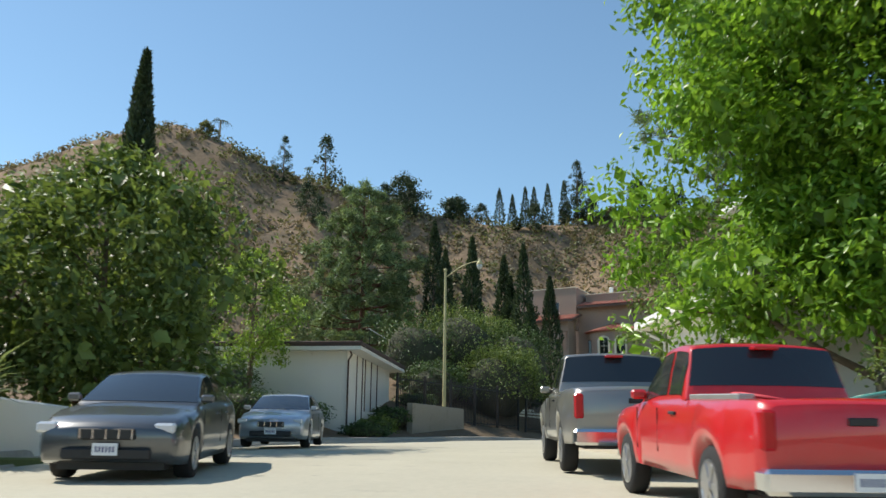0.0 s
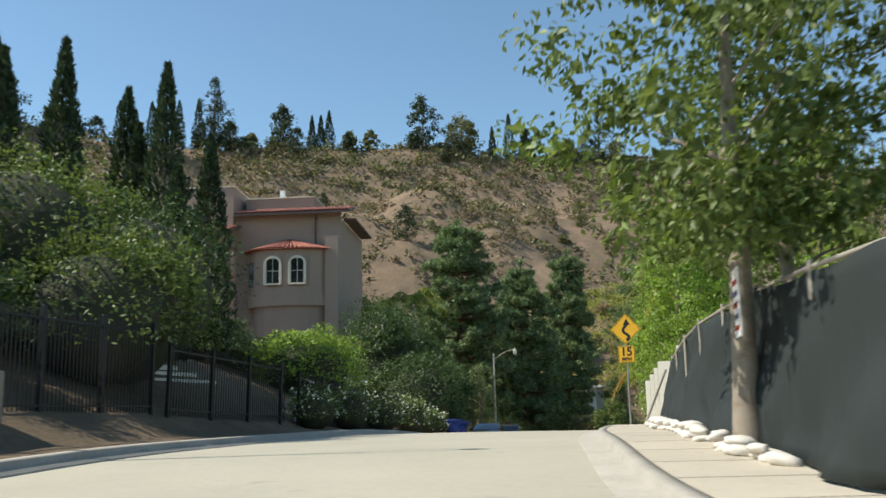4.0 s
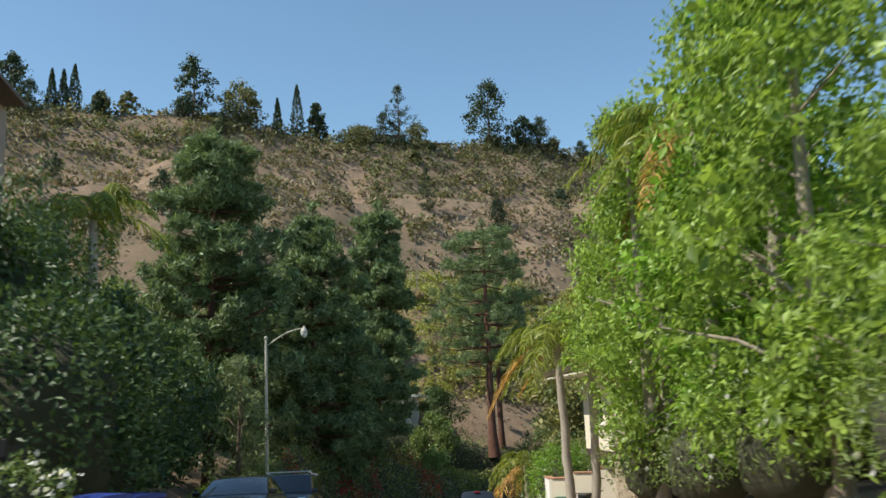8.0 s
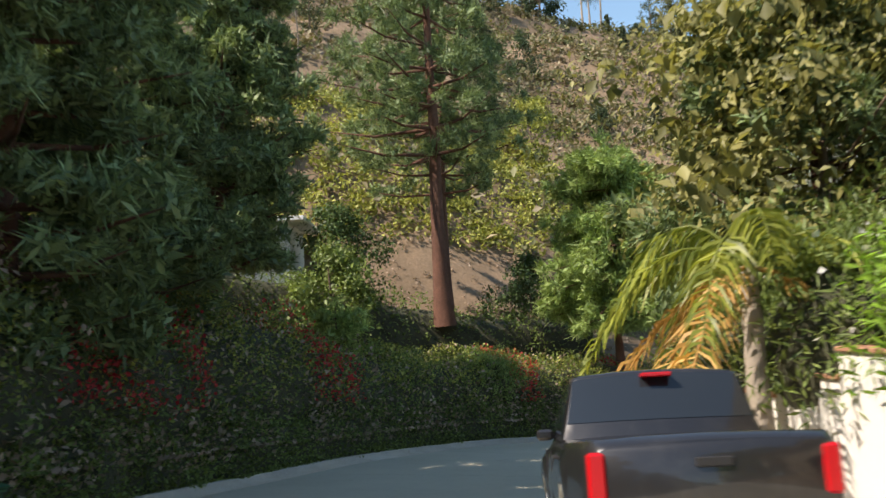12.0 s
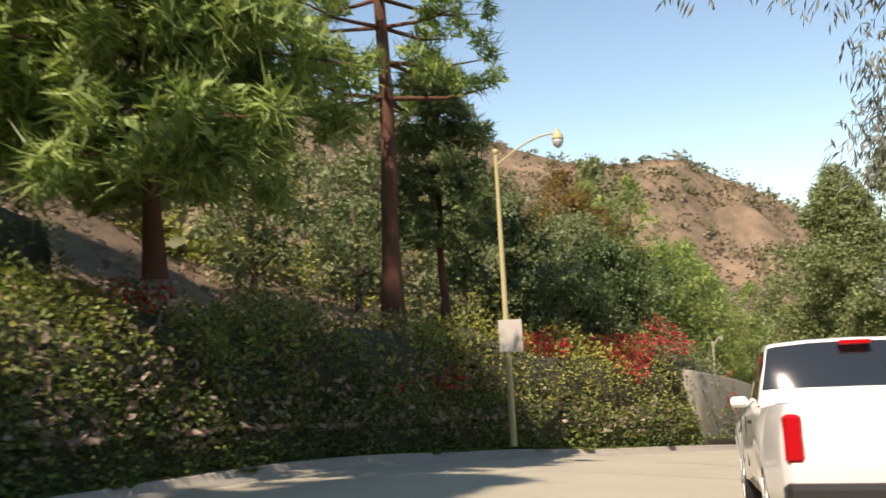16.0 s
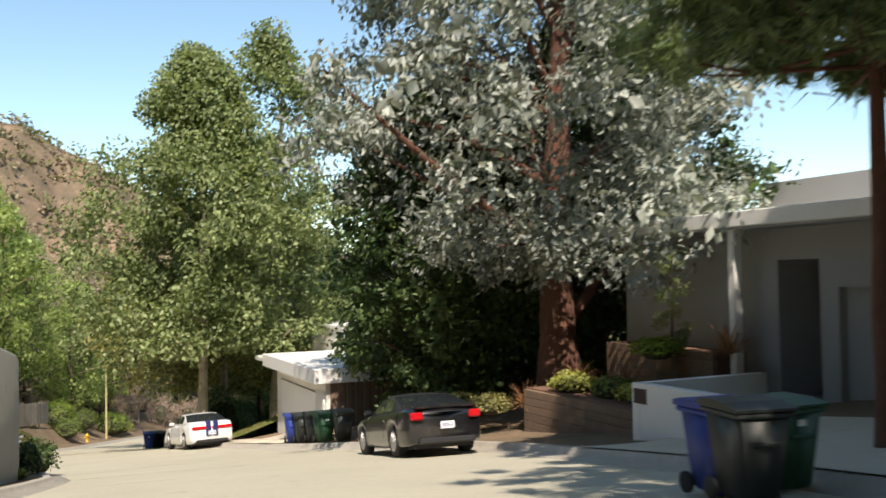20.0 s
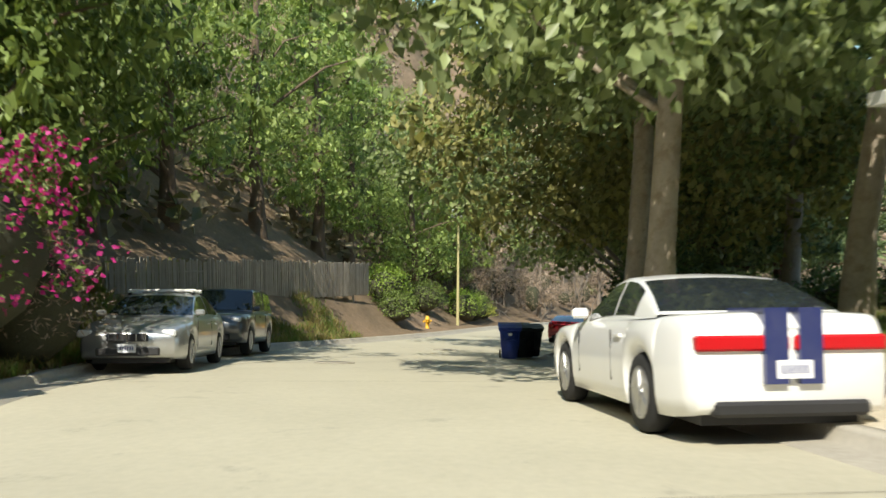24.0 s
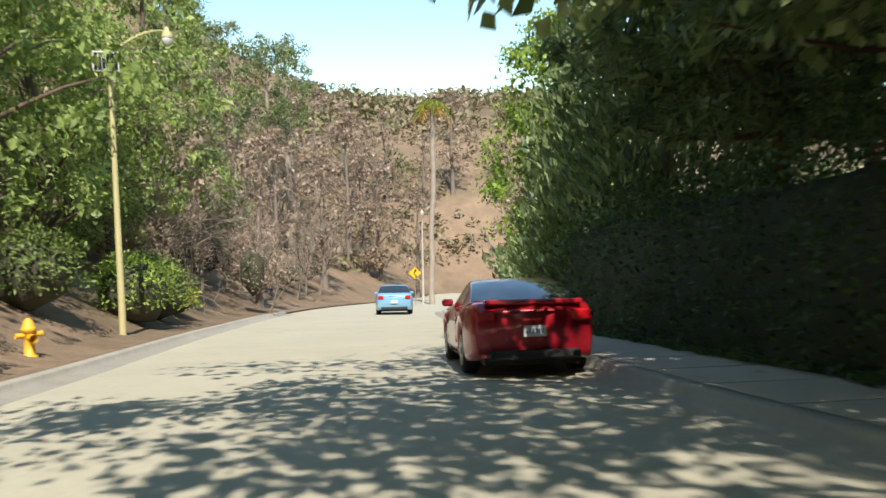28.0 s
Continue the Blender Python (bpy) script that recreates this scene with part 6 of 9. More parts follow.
def fire_hydrant(x, y):
    ob = thing("fire_hydrant", pose(x, y, gz(x, y), 0, 0, 200), "yellow cast-iron fire hydrant on the earth bank", "hydrant")
    part("barrel", lathe([(0.15, -0.05), (0.15, 0.05), (0.1, 0.07), (0.1, 0.5), (0.14, 0.52), (0.14, 0.58), (0.11, 0.6), (0.09, 0.7), (0.03, 0.76)], 16), M["hydrant"], ob, "", True)
    for a, b, c in (((0.26, 0, 0.4), (0, 0, 0.4), 0.07), ((0, 0.22, 0.44), (0, -0.22, 0.44), 0.05)):
        tube_part("outlet", [a, b], c, M["hydrant"], ob, 10)
        for e in (a, b) if a[1] else (a,):
            tube_part("cap", [e, tuple(q * 1.12 if i < 2 else q for i, q in enumerate(e))], c * 1.25, M["hydrant"], ob, 8)
    return ob


fire_hydrant(164.9, 107.9)

# ---- buildings and walls ----
def house_at(name, x, y, z, rz, label, category="house"):
    return thing(name, pose(x, y, z, 0, 0, rz), label, category)


def wall_with_holes(x0, x1, z0, z1, y0, y1, holes):
    """A wall in local x and z from y0 to y1 thick, open where the holes (x0, x1, z0, z1) are."""
    bm = bmesh.new()
    xs = sorted({x0, x1, *(h[0] for h in holes), *(h[1] for h in holes)})
    for a, b in zip(xs, xs[1:]):
        cuts = sorted((h[2], h[3]) for h in holes if h[0] <= a + 1e-6 and h[1] >= b - 1e-6)
        lo = z0
        for c, d in cuts + [(z1, z1)]:
            if c > lo + 1e-6:
                box(bm, a, b, y0, y1, lo, c)
            lo = d
    bmesh.ops.remove_doubles(bm, verts=bm.verts, dist=1e-5)
    return bm


def window_in(house, x, z, w, h, y, frame="whitep", bars=1, arched=False, trim=None, deep=0.16):
    """A window set back in its opening: frame, bars and panes; y is the wall's outer face, which looks along -y."""
    t = 0.055
    fr = part("window", boxes((x - w / 2, x - w / 2 + t, y + deep - 0.06, y + deep, z, z + h), (x + w / 2 - t, x + w / 2, y + deep - 0.06, y + deep, z, z + h),
                              (x - w / 2 + t, x + w / 2 - t, y + deep - 0.06, y + deep, z, z + t), (x - w / 2 + t, x + w / 2 - t, y + deep - 0.06, y + deep, z + h - t, z + h)), M[frame], house)
    step = (w - 2 * t) / (bars + 1)
    for i in range(bars + 1):
        part("pane", boxes((x - w / 2 + t + i * step + 0.012, x - w / 2 + t + (i + 1) * step - 0.012, y + deep - 0.03, y + deep - 0.015, z + t, z + h - t)), M["pane"], fr)
    for i in range(1, bars + 1):
        c = x - w / 2 + t + i * step
        part("glazing_bar", boxes((c - 0.015, c + 0.015, y + deep - 0.05, y + deep - 0.005, z + t, z + h - t)), M[frame], fr)
    if bars:
        part("glazing_bar", boxes((x - w / 2 + t, x + w / 2 - t, y + deep - 0.048, y + deep - 0.004, z + h * 0.5 - 0.015, z + h * 0.5 + 0.015)), M[frame], fr)
    part("window_sill", boxes((x - w / 2 - 0.06, x + w / 2 + 0.06, y - 0.07, y + deep - 0.06, z - 0.07, z), bevel=0.01), M[trim or frame], fr)
    if arched:
        pts = [(math.cos(a) * w / 2, math.sin(a) * w / 2) for a in np.linspace(0, math.pi, 13)]
        outer = [(math.cos(a) * (w / 2 + 0.13), math.sin(a) * (w / 2 + 0.13)) for a in np.linspace(0, math.pi, 13)]
        bm = bmesh.new()
        ring = [(p, q) for p, q in zip(pts, outer)] 
        for k in range(12):
            vs = [bm.verts.new((x + a, y + dy, z + h - w / 2 + b)) for dy in (-0.04, 0.06) for a, b in (ring[k][0], ring[k][1], ring[k + 1][1], ring[k + 1][0])]
            for f in ((0, 1, 2, 3), (7, 6, 5, 4), (0, 4, 5, 1), (1, 5, 6, 2), (2, 6, 7, 3), (3, 7, 4, 0)):
                bm.faces.new([vs[i] for i in f])
        for s in (1, -1):
            box(bm, x + s * (w / 2 + 0.065) - 0.065, x + s * (w / 2 + 0.065) + 0.065, y - 0.04, y + 0.06, z, z + h - w / 2)
        bmesh.ops.recalc_face_normals(bm, faces=bm.faces)
        part("arch_trim", bm, M["cream"], fr, "pale plaster arch surround")
        corner = bmesh.new()
        for s in (1, -1):
            tri = [(x + s * a, z + h - w / 2 + b) for a, b in pts[:7]] + [(x, z + h + 0.0), (x + s * w / 2, z + h)]
            lo = [corner.verts.new((a, y, b)) for a, b in tri]
            hi = [corner.verts.new((a, y + deep, b)) for a, b in tri]
            corner.faces.new(lo)
            corner.faces.new(hi)
            for i in range(len(lo)):
                corner.faces.new((lo[i], lo[(i + 1) % len(lo)], hi[(i + 1) % len(lo)], hi[i]))
        bmesh.ops.recalc_face_normals(corner, faces=corner.faces)
        part("spandrel", corner, M["pink"], fr)
    return fr


TILE_MESH = None


def tile_row(parent, x0, x1, y0, z0, y1, z1, rows, pitch=0.24, material="tile"):
    """Barrel tiles in courses on a slope that falls from (y1, z1) to (y0, z0); each a half pipe."""
    me = bpy.data.meshes.get("barrel_tile")
    if not me:
        bm = bmesh.new()
        n = 5
        for s, r in ((0, 0.11), (1, 0.095)):
            for i in range(n + 1):
                a = math.pi * i / n
                bm.verts.new((math.cos(a) * r, s, math.sin(a) * r * 0.9))
        bm.verts.ensure_lookup_table()
        for i in range(n):
            bm.faces.new((bm.verts[i], bm.verts[i + 1], bm.verts[n + 2 + i], bm.verts[n + 1 + i]))
        me = bpy.data.meshes.new("barrel_tile")
        bm.to_mesh(me)
        bm.free()
        me.materials.append(M[material])
    L = math.hypot(y1 - y0, z1 - z0)
    ang = math.atan2(z1 - z0, y1 - y0)
    step = L / rows
    k = int((x1 - x0) / pitch)
    for r in range(rows):
        for i in range(k):
            ob = new("barrel_tile", me)
            ob.parent = parent
            ob.matrix_basis = Matrix.Translation((x0 + (i + 0.5) * pitch + random.uniform(-0.01, 0.01), y0 + (y1 - y0) * r / rows, z0 + (z1 - z0) * r / rows + 0.01)) @ Matrix.Rotation(ang + random.uniform(0.0, 0.03), 4, "X") @ Matrix.Diagonal((1, step * 1.12, 1, 1))


# white flat-roofed house behind the first street lamp
h = house_at("house", 0.28, 36.4, 2.19, 90, "white single-storey house with dark vertical battens")
part("wall", wall_with_holes(0, 11.5, -0.8, 4.1, 0, 0.3, []), M["white"], h)
part("end_wall", boxes((-0.002, 0.3, 0.302, 9, -0.8, 4.1)), M["white"], h)
part("rear_wall", boxes((0.302, 11.5, 8.7, 9, -0.8, 4.1)), M["white"], h)
part("far_wall", boxes((11.2, 11.5, 0.302, 8.698, -0.8, 4.1)), M["white"], h)
rf = part("roof", boxes((-0.7, 12.3, -0.9, 9.6, 4.3, 4.55), bevel=0.03), M["eave"], h, "dark brown flat roof edge")
part("soffit", boxes((-0.66, 12.26, -0.86, 9.56, 4.1, 4.296)), M["white"], h)
for q in (2.2, 3.6, 4.3, 5.9, 7.6):
    part("batten", boxes((q - 0.05, q + 0.05, -0.045, -0.001, -0.6, 4.1)), M["eave"], h, "dark vertical batten")
tube_part("downpipe", [(-0.04, -0.1, 4.2), (-0.04, -0.25, 3.9), (-0.06, -0.08, 3.6), (-0.06, -0.08, -0.5)], 0.05, M["eave"], h)
h.matrix_world = h.matrix_world @ Matrix.Scale(0.79, 4)
gw = thing("garden_wall", pose(2.2, 43.2, 2.1, 0, 0, 60), "low white stepped garden wall under planting", "wall")
for i, (a, b, c) in enumerate(((-4.5, -2.0, 1.0), (-1.998, 1.0, 0.75), (1.002, 4.5, 0.55))):
    part("wall_section", boxes((a, b, -0.12, 0.12, -0.8, c), bevel=0.01), M["white"], gw)

# white garage by the driveway, with the storey above
g = house_at("garage", 12.34, 26.5, 1.62, -77.3, "white garage with a sectional door, wide eaves and a storey above")
part("front_wall", wall_with_holes(0, 6.9, -0.9, 3.2, 0, 0.25, [(0.62, 5.9, 0.05, 2.2)]), M["white"], g)
part("side_wall", boxes((0, 0.25, 0.252, 8, -0.9, 3.2)), M["white"], g)
part("side_wall", boxes((6.65, 6.9, 0.252, 8, -0.9, 3.2)), M["white"], g)
part("rear_wall", boxes((0.252, 6.648, 7.75, 8, -0.9, 3.2)), M["white"], g)
door = part("garage_door", boxes((0.62, 5.9, 0.16, 0.2, 0.02, 2.2)), M["whitep"], g, "white sectional garage door")
for r in range(4):
    part("door_panel", boxes((0.64, 5.88, 0.135, 0.165, 0.03 + r * 0.54, 0.03 + r * 0.54 + 0.525), bevel=0.01), M["whitep"], door)
part("door_trim", boxes((0.5, 0.618, -0.03, 0.12, -0.05, 2.34), (5.902, 6.02, -0.03, 0.12, -0.05, 2.34), (0.618, 5.902, -0.03, 0.12, 2.202, 2.34)), M["whitep"], g)
bm = bmesh.new()
ev = [(-0.75, -0.7, 3.3), (7.6, -0.7, 3.3), (7.6, 8.9, 3.3), (-0.75, 8.9, 3.3)]
lo = [bm.verts.new(p) for p in ev]
mid = [bm.verts.new((a, b, c + 0.2)) for a, b, c in ev]
rid = [bm.verts.new((2.6, 4, 4.9)), bm.verts.new((4.4, 4, 4.9))]
bm.faces.new(list(reversed(lo)))
for i in range(4):
    bm.faces.new((lo[i], lo[(i + 1) % 4], mid[(i + 1) % 4], mid[i]))
for f in ((mid[0], mid[1], rid[1], rid[0]), (mid[1], mid[2], rid[1]), (mid[2], mid[3], rid[0], rid[1]), (mid[3], mid[0], rid[0])):
    bm.faces.new(f)
bmesh.ops.recalc_face_normals(bm, faces=bm.faces)
part("roof", bm, M["shingle"], g, "dark shingled hip roof")
part("fascia", boxes((-0.81, 7.66, -0.75, -0.705, 3.28, 3.5), (-0.8, -0.755, -0.705, 8.9, 3.28, 3.5)), M["whitep"], g, "white gutter board")
part("soffit", boxes((-0.75, 7.6, -0.7, -0.002, 3.26, 3.296), (-0.75, -0.002, 0.0, 8.9, 3.26, 3.296)), M["white"], g)
tube_part("downpipe", [(-0.72, -0.66, 3.3), (-0.4, -0.3, 3.05), (-0.06, -0.08, 2.85), (-0.06, -0.08, 2.4)], 0.04, M["whitep"], g)
wl = part("wall_lantern", lathe([(0.05, 0.0), (0.09, 0.06), (0.11, 0.3), (0.13, 0.32), (0.04, 0.44), (0.02, 0.5)], 6), M["iron"], g, "black wall lantern")
wl.location = (0.2, -0.16, 1.75)
part("lantern_arm", boxes((0.17, 0.23, -0.16, 0.0, 2.18, 2.23)), M["iron"], g)
part("upper_wall", wall_with_holes(0.1, 6.6, 3.502, 6.9, 3.0, 3.25, [(0.75, 1.95, 4.75, 6.35), (4.0, 5.4, 4.75, 6.35)]), M["white"], g)
part("upper_side", boxes((0.1, 0.35, 3.252, 7.9, 3.502, 6.9), (6.35, 6.6, 3.252, 7.9, 3.502, 6.9)), M["white"], g)
part("upper_rear", boxes((0.352, 6.348, 7.7, 7.9, 3.502, 6.9)), M["white"], g)
window_in(g, 1.35, 4.75, 1.2, 1.6, 3.0, "whitep", 1)
window_in(g, 4.7, 4.75, 1.4, 1.6, 3.0, "whitep", 1)
part("upper_roof", boxes((-0.8, 7.5, 2.1, 8.8, 6.902, 7.15), bevel=0.02), M["whitep"], g, "white upper eave")
part("driveway", boxes((-1.6, 8.2, -3.3, -0.05, -0.45, 0.03)), M["walkc"], g, "pale concrete driveway")

# letter box on a post beside the tree
mb = thing("post_lantern", pose(11.9, 29.2, gz(11.9, 29.2)), "small grey lantern-shaped letter box on a post", "letter box")
part("post", boxes((-0.05, 0.05, -0.05, 0.05, -0.2, 0.85)), M["eave"], mb)
part("box", boxes((-0.17, 0.17, -0.17, 0.17, 0.85, 1.2), bevel=0.02), M["steel"], mb)
part("cap", lathe([(0.3, 1.2), (0.22, 1.27), (0.06, 1.42), (0.02, 1.5)], 4), M["eave"], mb)

# villa of pink stucco with clay tiles
v = house_at("villa", 10.5, 89.5, 8.2, -20, "pink stucco villa with clay-tiled roofs and arched windows")
part("main_wall", wall_with_holes(0, 7.3, -4, 8.1, 0, 0.35, []), M["pink"], v)
part("side_wall", boxes((6.95, 7.3, 0.352, 9, -4, 7.4)), M["pink"], v)
part("rear_wall", boxes((-5.8, 6.948, 8.65, 9, -4, 8.1)), M["pink"], v)
part("parapet_block", boxes((0.4, 5.2, 1.2, 6, 8.1, 9.2)), M["pink"], v)
part("coping", boxes((0.34, 5.26, 1.14, 6.06, 9.2, 9.28)), M["cream"], v)
part("chimney", boxes((2.45, 2.75, 2.5, 2.9, 9.28, 10.1)), M["whitep"], v)
part("upper_wall", wall_with_holes(-6, 0, 5.5, 9.7, -0.6, -0.25, [(-3.2, -1.8, 7.25, 8.35)]), M["pink"], v)
part("upper_side", boxes((-0.35, 0, -0.248, 5, 5.5, 9.7)), M["pink"], v)
part("coping", boxes((-6.05, 0.06, -0.66, 5, 9.7, 9.78)), M["cream"], v)
window_in(v, -2.5, 7.25, 1.4, 1.1, -0.6, "whitep", 0, trim="cream")
part("lower_wall", wall_with_holes(-4.6, -0.3, -4, 6.3, -2.2, -1.85, [(-2.95, -2.05, 3.5, 5.3), (-0.95, -0.35, 3.3, 5.2)]), M["pink"], v, "sunlit lower wing")
part("lower_side", boxes((-0.65, -0.3, -1.848, 0, -4, 6.3)), M["pink"], v)
window_in(v, -2.5, 3.5, 0.9, 1.8, -2.2, "cream", 1, trim="cream")
r1 = part("roof_slab", prism([(-2.9, 6.2), (0, 7.1), (0, 6.95), (-2.9, 6.05)], 5.6, "x", -5.2), M["pinkdark"], v)
tile_row(r1, -5.2, 0.4, -2.9, 6.22, -0.62, 6.95, 4)
r2 = part("roof_slab", prism([(-0.9, 7.75), (1.2, 8.4), (1.2, 8.25), (-0.9, 7.6)], 8.0, "x", 0.15), M["pinkdark"], v)
tile_row(r2, 0.15, 8.15, -0.9, 7.77, 1.1, 8.38, 4)
r3 = part("eave_slab", boxes((7.3, 8.15, 1.2, 8.5, 7.45, 7.6)), M["pinkdark"], v)
ang = np.linspace(math.pi, 2 * math.pi, 11)
ring = [(3.9 + 2.75 * math.cos(a), -0.05 + 1.5 * math.sin(a)) for a in ang]
for nm_, z0, z1, k in (("bay_foot", -2.6, 1.3, 0.92), ("bay_band", 1.3, 2.15, 1.06), ("bay", 2.15, 5.1, 1.0)):
    bay = bmesh.new()
    sc = [(3.9 + (p - 3.9) * k, q * k) for p, q in ring]
    for (a0, a1), (b0, b1) in zip(sc, sc[1:]):
        bay.faces.new([bay.verts.new(c) for c in ((a0, a1, z0), (b0, b1, z0), (b0, b1, z1), (a0, a1, z1))])
    for z in (z0, z1):
        bay.faces.new([bay.verts.new((p, q, z)) for p, q in sc])
    bmesh.ops.remove_doubles(bay, verts=bay.verts, dist=1e-4)
    bmesh.ops.recalc_face_normals(bay, faces=bay.faces)
    part(nm_, bay, M["pink"], v, "plaster band round the bay" if nm_ == "bay_band" else "")
part("bay_step", boxes((6.4, 7.3, -0.9, -0.002, -4, 6.0)), M["pink"], v)
cone = bmesh.new()
tip = cone.verts.new((3.9, -0.05, 5.95))
er = [cone.verts.new((3.9 + 3.15 * math.cos(a), -0.05 + 1.85 * math.sin(a), 5.08)) for a in ang]
for a, b in zip(er, er[1:]):
    cone.faces.new((a, b, tip))
cone.faces.new(er)
bmesh.ops.recalc_face_normals(cone, faces=cone.faces)
br = part("bay_roof", cone, M["tile"], v, "fan of clay tiles over the bay")
tm = bpy.data.meshes["barrel_tile"]
for a in np.linspace(math.pi * 1.02, math.pi * 1.98, 30):
    for r in range(4):
        f0, f1 = 1 - r * 0.24, 1 - (r + 1) * 0.24
        ob = new("barrel_tile", tm)
        ob.parent = br
        p0 = Vector((3.9 + 3.2 * math.cos(a) * f0, -0.05 + 1.9 * math.sin(a) * f0, 5.08 + 0.87 * (1 - f0) + 0.02))
        p1 = Vector((3.9 + 3.2 * math.cos(a) * f1, -0.05 + 1.9 * math.sin(a) * f1, 5.08 + 0.87 * (1 - f1) + 0.02))
        d = (p1 - p0)
        q = d.to_track_quat("Y", "Z").to_matrix().to_4x4()
        ob.matrix_basis = Matrix.Translation(p0) @ q @ Matrix.Diagonal((max(0.35, f0), d.length * 1.1, 1, 1))
for wx, wy in ((3.05, -1.66), (4.7, -1.66)):
    window_in(v, wx, 2.75, 0.95, 1.75, wy, "cream", 1, True, "cream", deep=0.1)
window_in(v, 1.5, 2.75, 0.6, 1.6, -0.75, "pinkdark", 0, deep=0.02)
tube_part("downpipe", [(5.6, -0.08, 7.6), (5.6, -0.08, 5.4)], 0.07, M["pinkdark"], v)

# iron fence and gate in front of the villa, with stone gate steps
def picket_run(parent, x0, x1, h, gap=0.13, lean=0.0):
    part("rail", boxes((x0, x1, -0.02, 0.02, 0.18, 0.23)), M["iron"], parent)
    part("rail", boxes((x0, x1, -0.02, 0.02, h - 0.22, h - 0.17)), M["iron"], parent)
    n = int((x1 - x0) / gap)
    for i in range(n + 1):
        x = x0 + i * (x1 - x0) / n
        if i % 16 == 0:
            part("post", boxes((x - 0.045, x + 0.045, -0.045, 0.045, -0.4, h + 0.08), bevel=0.008), M["iron"], parent)
        else:
            ob = new("picket", bpy.data.meshes.get("picket") or part("picket", boxes((-0.011, 0.011, -0.011, 0.011, 0.05, 1.9)), M["iron"]).data)
            ob.parent = parent
            ob.matrix_basis = Matrix.Translation((x, 0, 0)) @ Matrix.Diagonal((1, 1, h / 1.9, 1))


seed_picket = part("picket", boxes((-0.011, 0.011, -0.011, 0.011, 0.05, 1.9)), M["iron"])
bpy.data.objects.remove(seed_picket)
p0, p1 = beside(6.35, 8.3), beside(9.5, 5.9)
def fence_between(a, b, h, label, name="iron_fence"):
    L = math.hypot(b[0] - a[0], b[1] - a[1])
    m = Matrix.Translation(a) @ Matrix.Rotation(math.atan2(b[1] - a[1], b[0] - a[0]), 4, "Z")
    ob = thing(name, m, label, "fence")
    sh = Matrix.Identity(4)
    sh[2][0] = (b[2] - a[2]) / L
    picket_run(ob, 0, L, h)
    ob.rotation_euler[1] = -math.atan2(b[2] - a[2], L)
    return ob


fence_between(beside(5.6, 9.2), beside(6.9, 7.6), 2.2, "tall black iron picket fence beside a rendered wall")
gate = fence_between(beside(6.95, 7.4), beside(7.6, 6.7), 1.9, "black iron driveway gate on small wheels", "iron_gate")
fence_between(beside(7.7, 6.6), beside(9.4, 5.8), 1.7, "black iron picket fence overgrown with white roses")
st = thing("garden_steps", pose(*beside(7.5, 10.5), 0, 0, heading(7.5) + 180), "pale stone garden steps behind the gate", "steps")
for i in range(4):
    part("step", boxes((-2.2 + i * 0.4, 2.2, -0.5 - i * 0.5, 0.4 - i * 0.5 + 0.5, -0.5 + i * 0.22, -0.3 + i * 0.25), bevel=0.015), M["block"], st)
rw = thing("rendered_wall", pose(*beside(5.9, 8.0), 0, 0, heading(6)), "patchy grey rendered wall under the iron fence", "wall")
part("wall", boxes((-3.2, 2.0, -0.15, 0.15, -0.6, 1.05), bevel=0.02), M["retain"], rw)
sr = thing("stair_rail", pose(*beside(7.0, 12.0), 0, 0, heading(7) + 95), "black handrail climbing beside a stone stair", "railing")
tube_part("handrail", [(0, 0, 1.0), (6.5, 0, 4.6)], 0.03, M["steel"], sr)
for i in range(9):
    tube_part("baluster", [(i * 0.8, 0, -0.4 + i * 0.44), (i * 0.8, 0, 1.0 + i * 0.443)], 0.02, M["iron"], sr)
part("stair_wall", prism([(0, -0.8), (6.5, 2.6), (6.5, 3.1), (0, -0.3)], 0.3, "y", 0.1), M["block"], sr)


# stepped block wall and the building-site fence
sw_ = thing("stepped_wall", Matrix.Translation((25.3, 60.1, 1.4)) @ Matrix.Rotation(math.atan2(-3.2, 2.9), 4, "Z"), "pale rendered block wall stepping up from the road", "wall")
x0 = 0.0
for x1, zt in ((0.2, 2.15), (0.38, 2.4), (0.56, 2.65), (1.35, 2.9), (2.35, 3.5), (2.55, 3.78), (2.75, 4.0), (2.95, 4.22), (3.15, 4.42), (3.95, 4.66)):
    part("wall_section", boxes((x0 + 0.001, x1 - 0.001, 0.0, 0.42, -0.6, zt), bevel=0.012), M["site"], sw_)
    x0 = x1
for r in range(1, 23):
    zr = r * 0.2
    xs_ = 0.0 if zr < 2.1 else float(np.interp(zr, [2.1, 2.9, 2.91, 3.5, 4.7], [0.0, 0.56, 1.35, 1.36, 3.2]))
    part("bed_joint", boxes((xs_ + 0.02, 3.93, -0.003, 0.004, zr - 0.004, zr + 0.004)), M["block"], sw_)
tw_ = thing("block_wall", Matrix.Translation((28.28, 56.82, 1.4)) @ Matrix.Rotation(math.atan2(-7.3, 7.2), 4, "Z"), "tall pale rendered block wall of a building site", "wall")
for k_ in range(4):
    part("wall_section", boxes((k_ * 2.6 + 0.006, (k_ + 1) * 2.6 - 0.006, 0.02, 0.26, -0.6, 5.0 + 0.03 * (k_ % 2)), bevel=0.012), M["site"], tw_)
part("corner_post", boxes((-0.09, 0.0, -0.06, 0.3, -0.6, 5.02), bevel=0.01), M["steel"], tw_, "grey steel channel at the wall's end")
for r in range(1, 25):
    part("bed_joint", boxes((0.02, 10.3, 0.015, 0.024, r * 0.2 - 0.004, r * 0.2 + 0.004)), M["block"], tw_)
mud = bmesh.new()
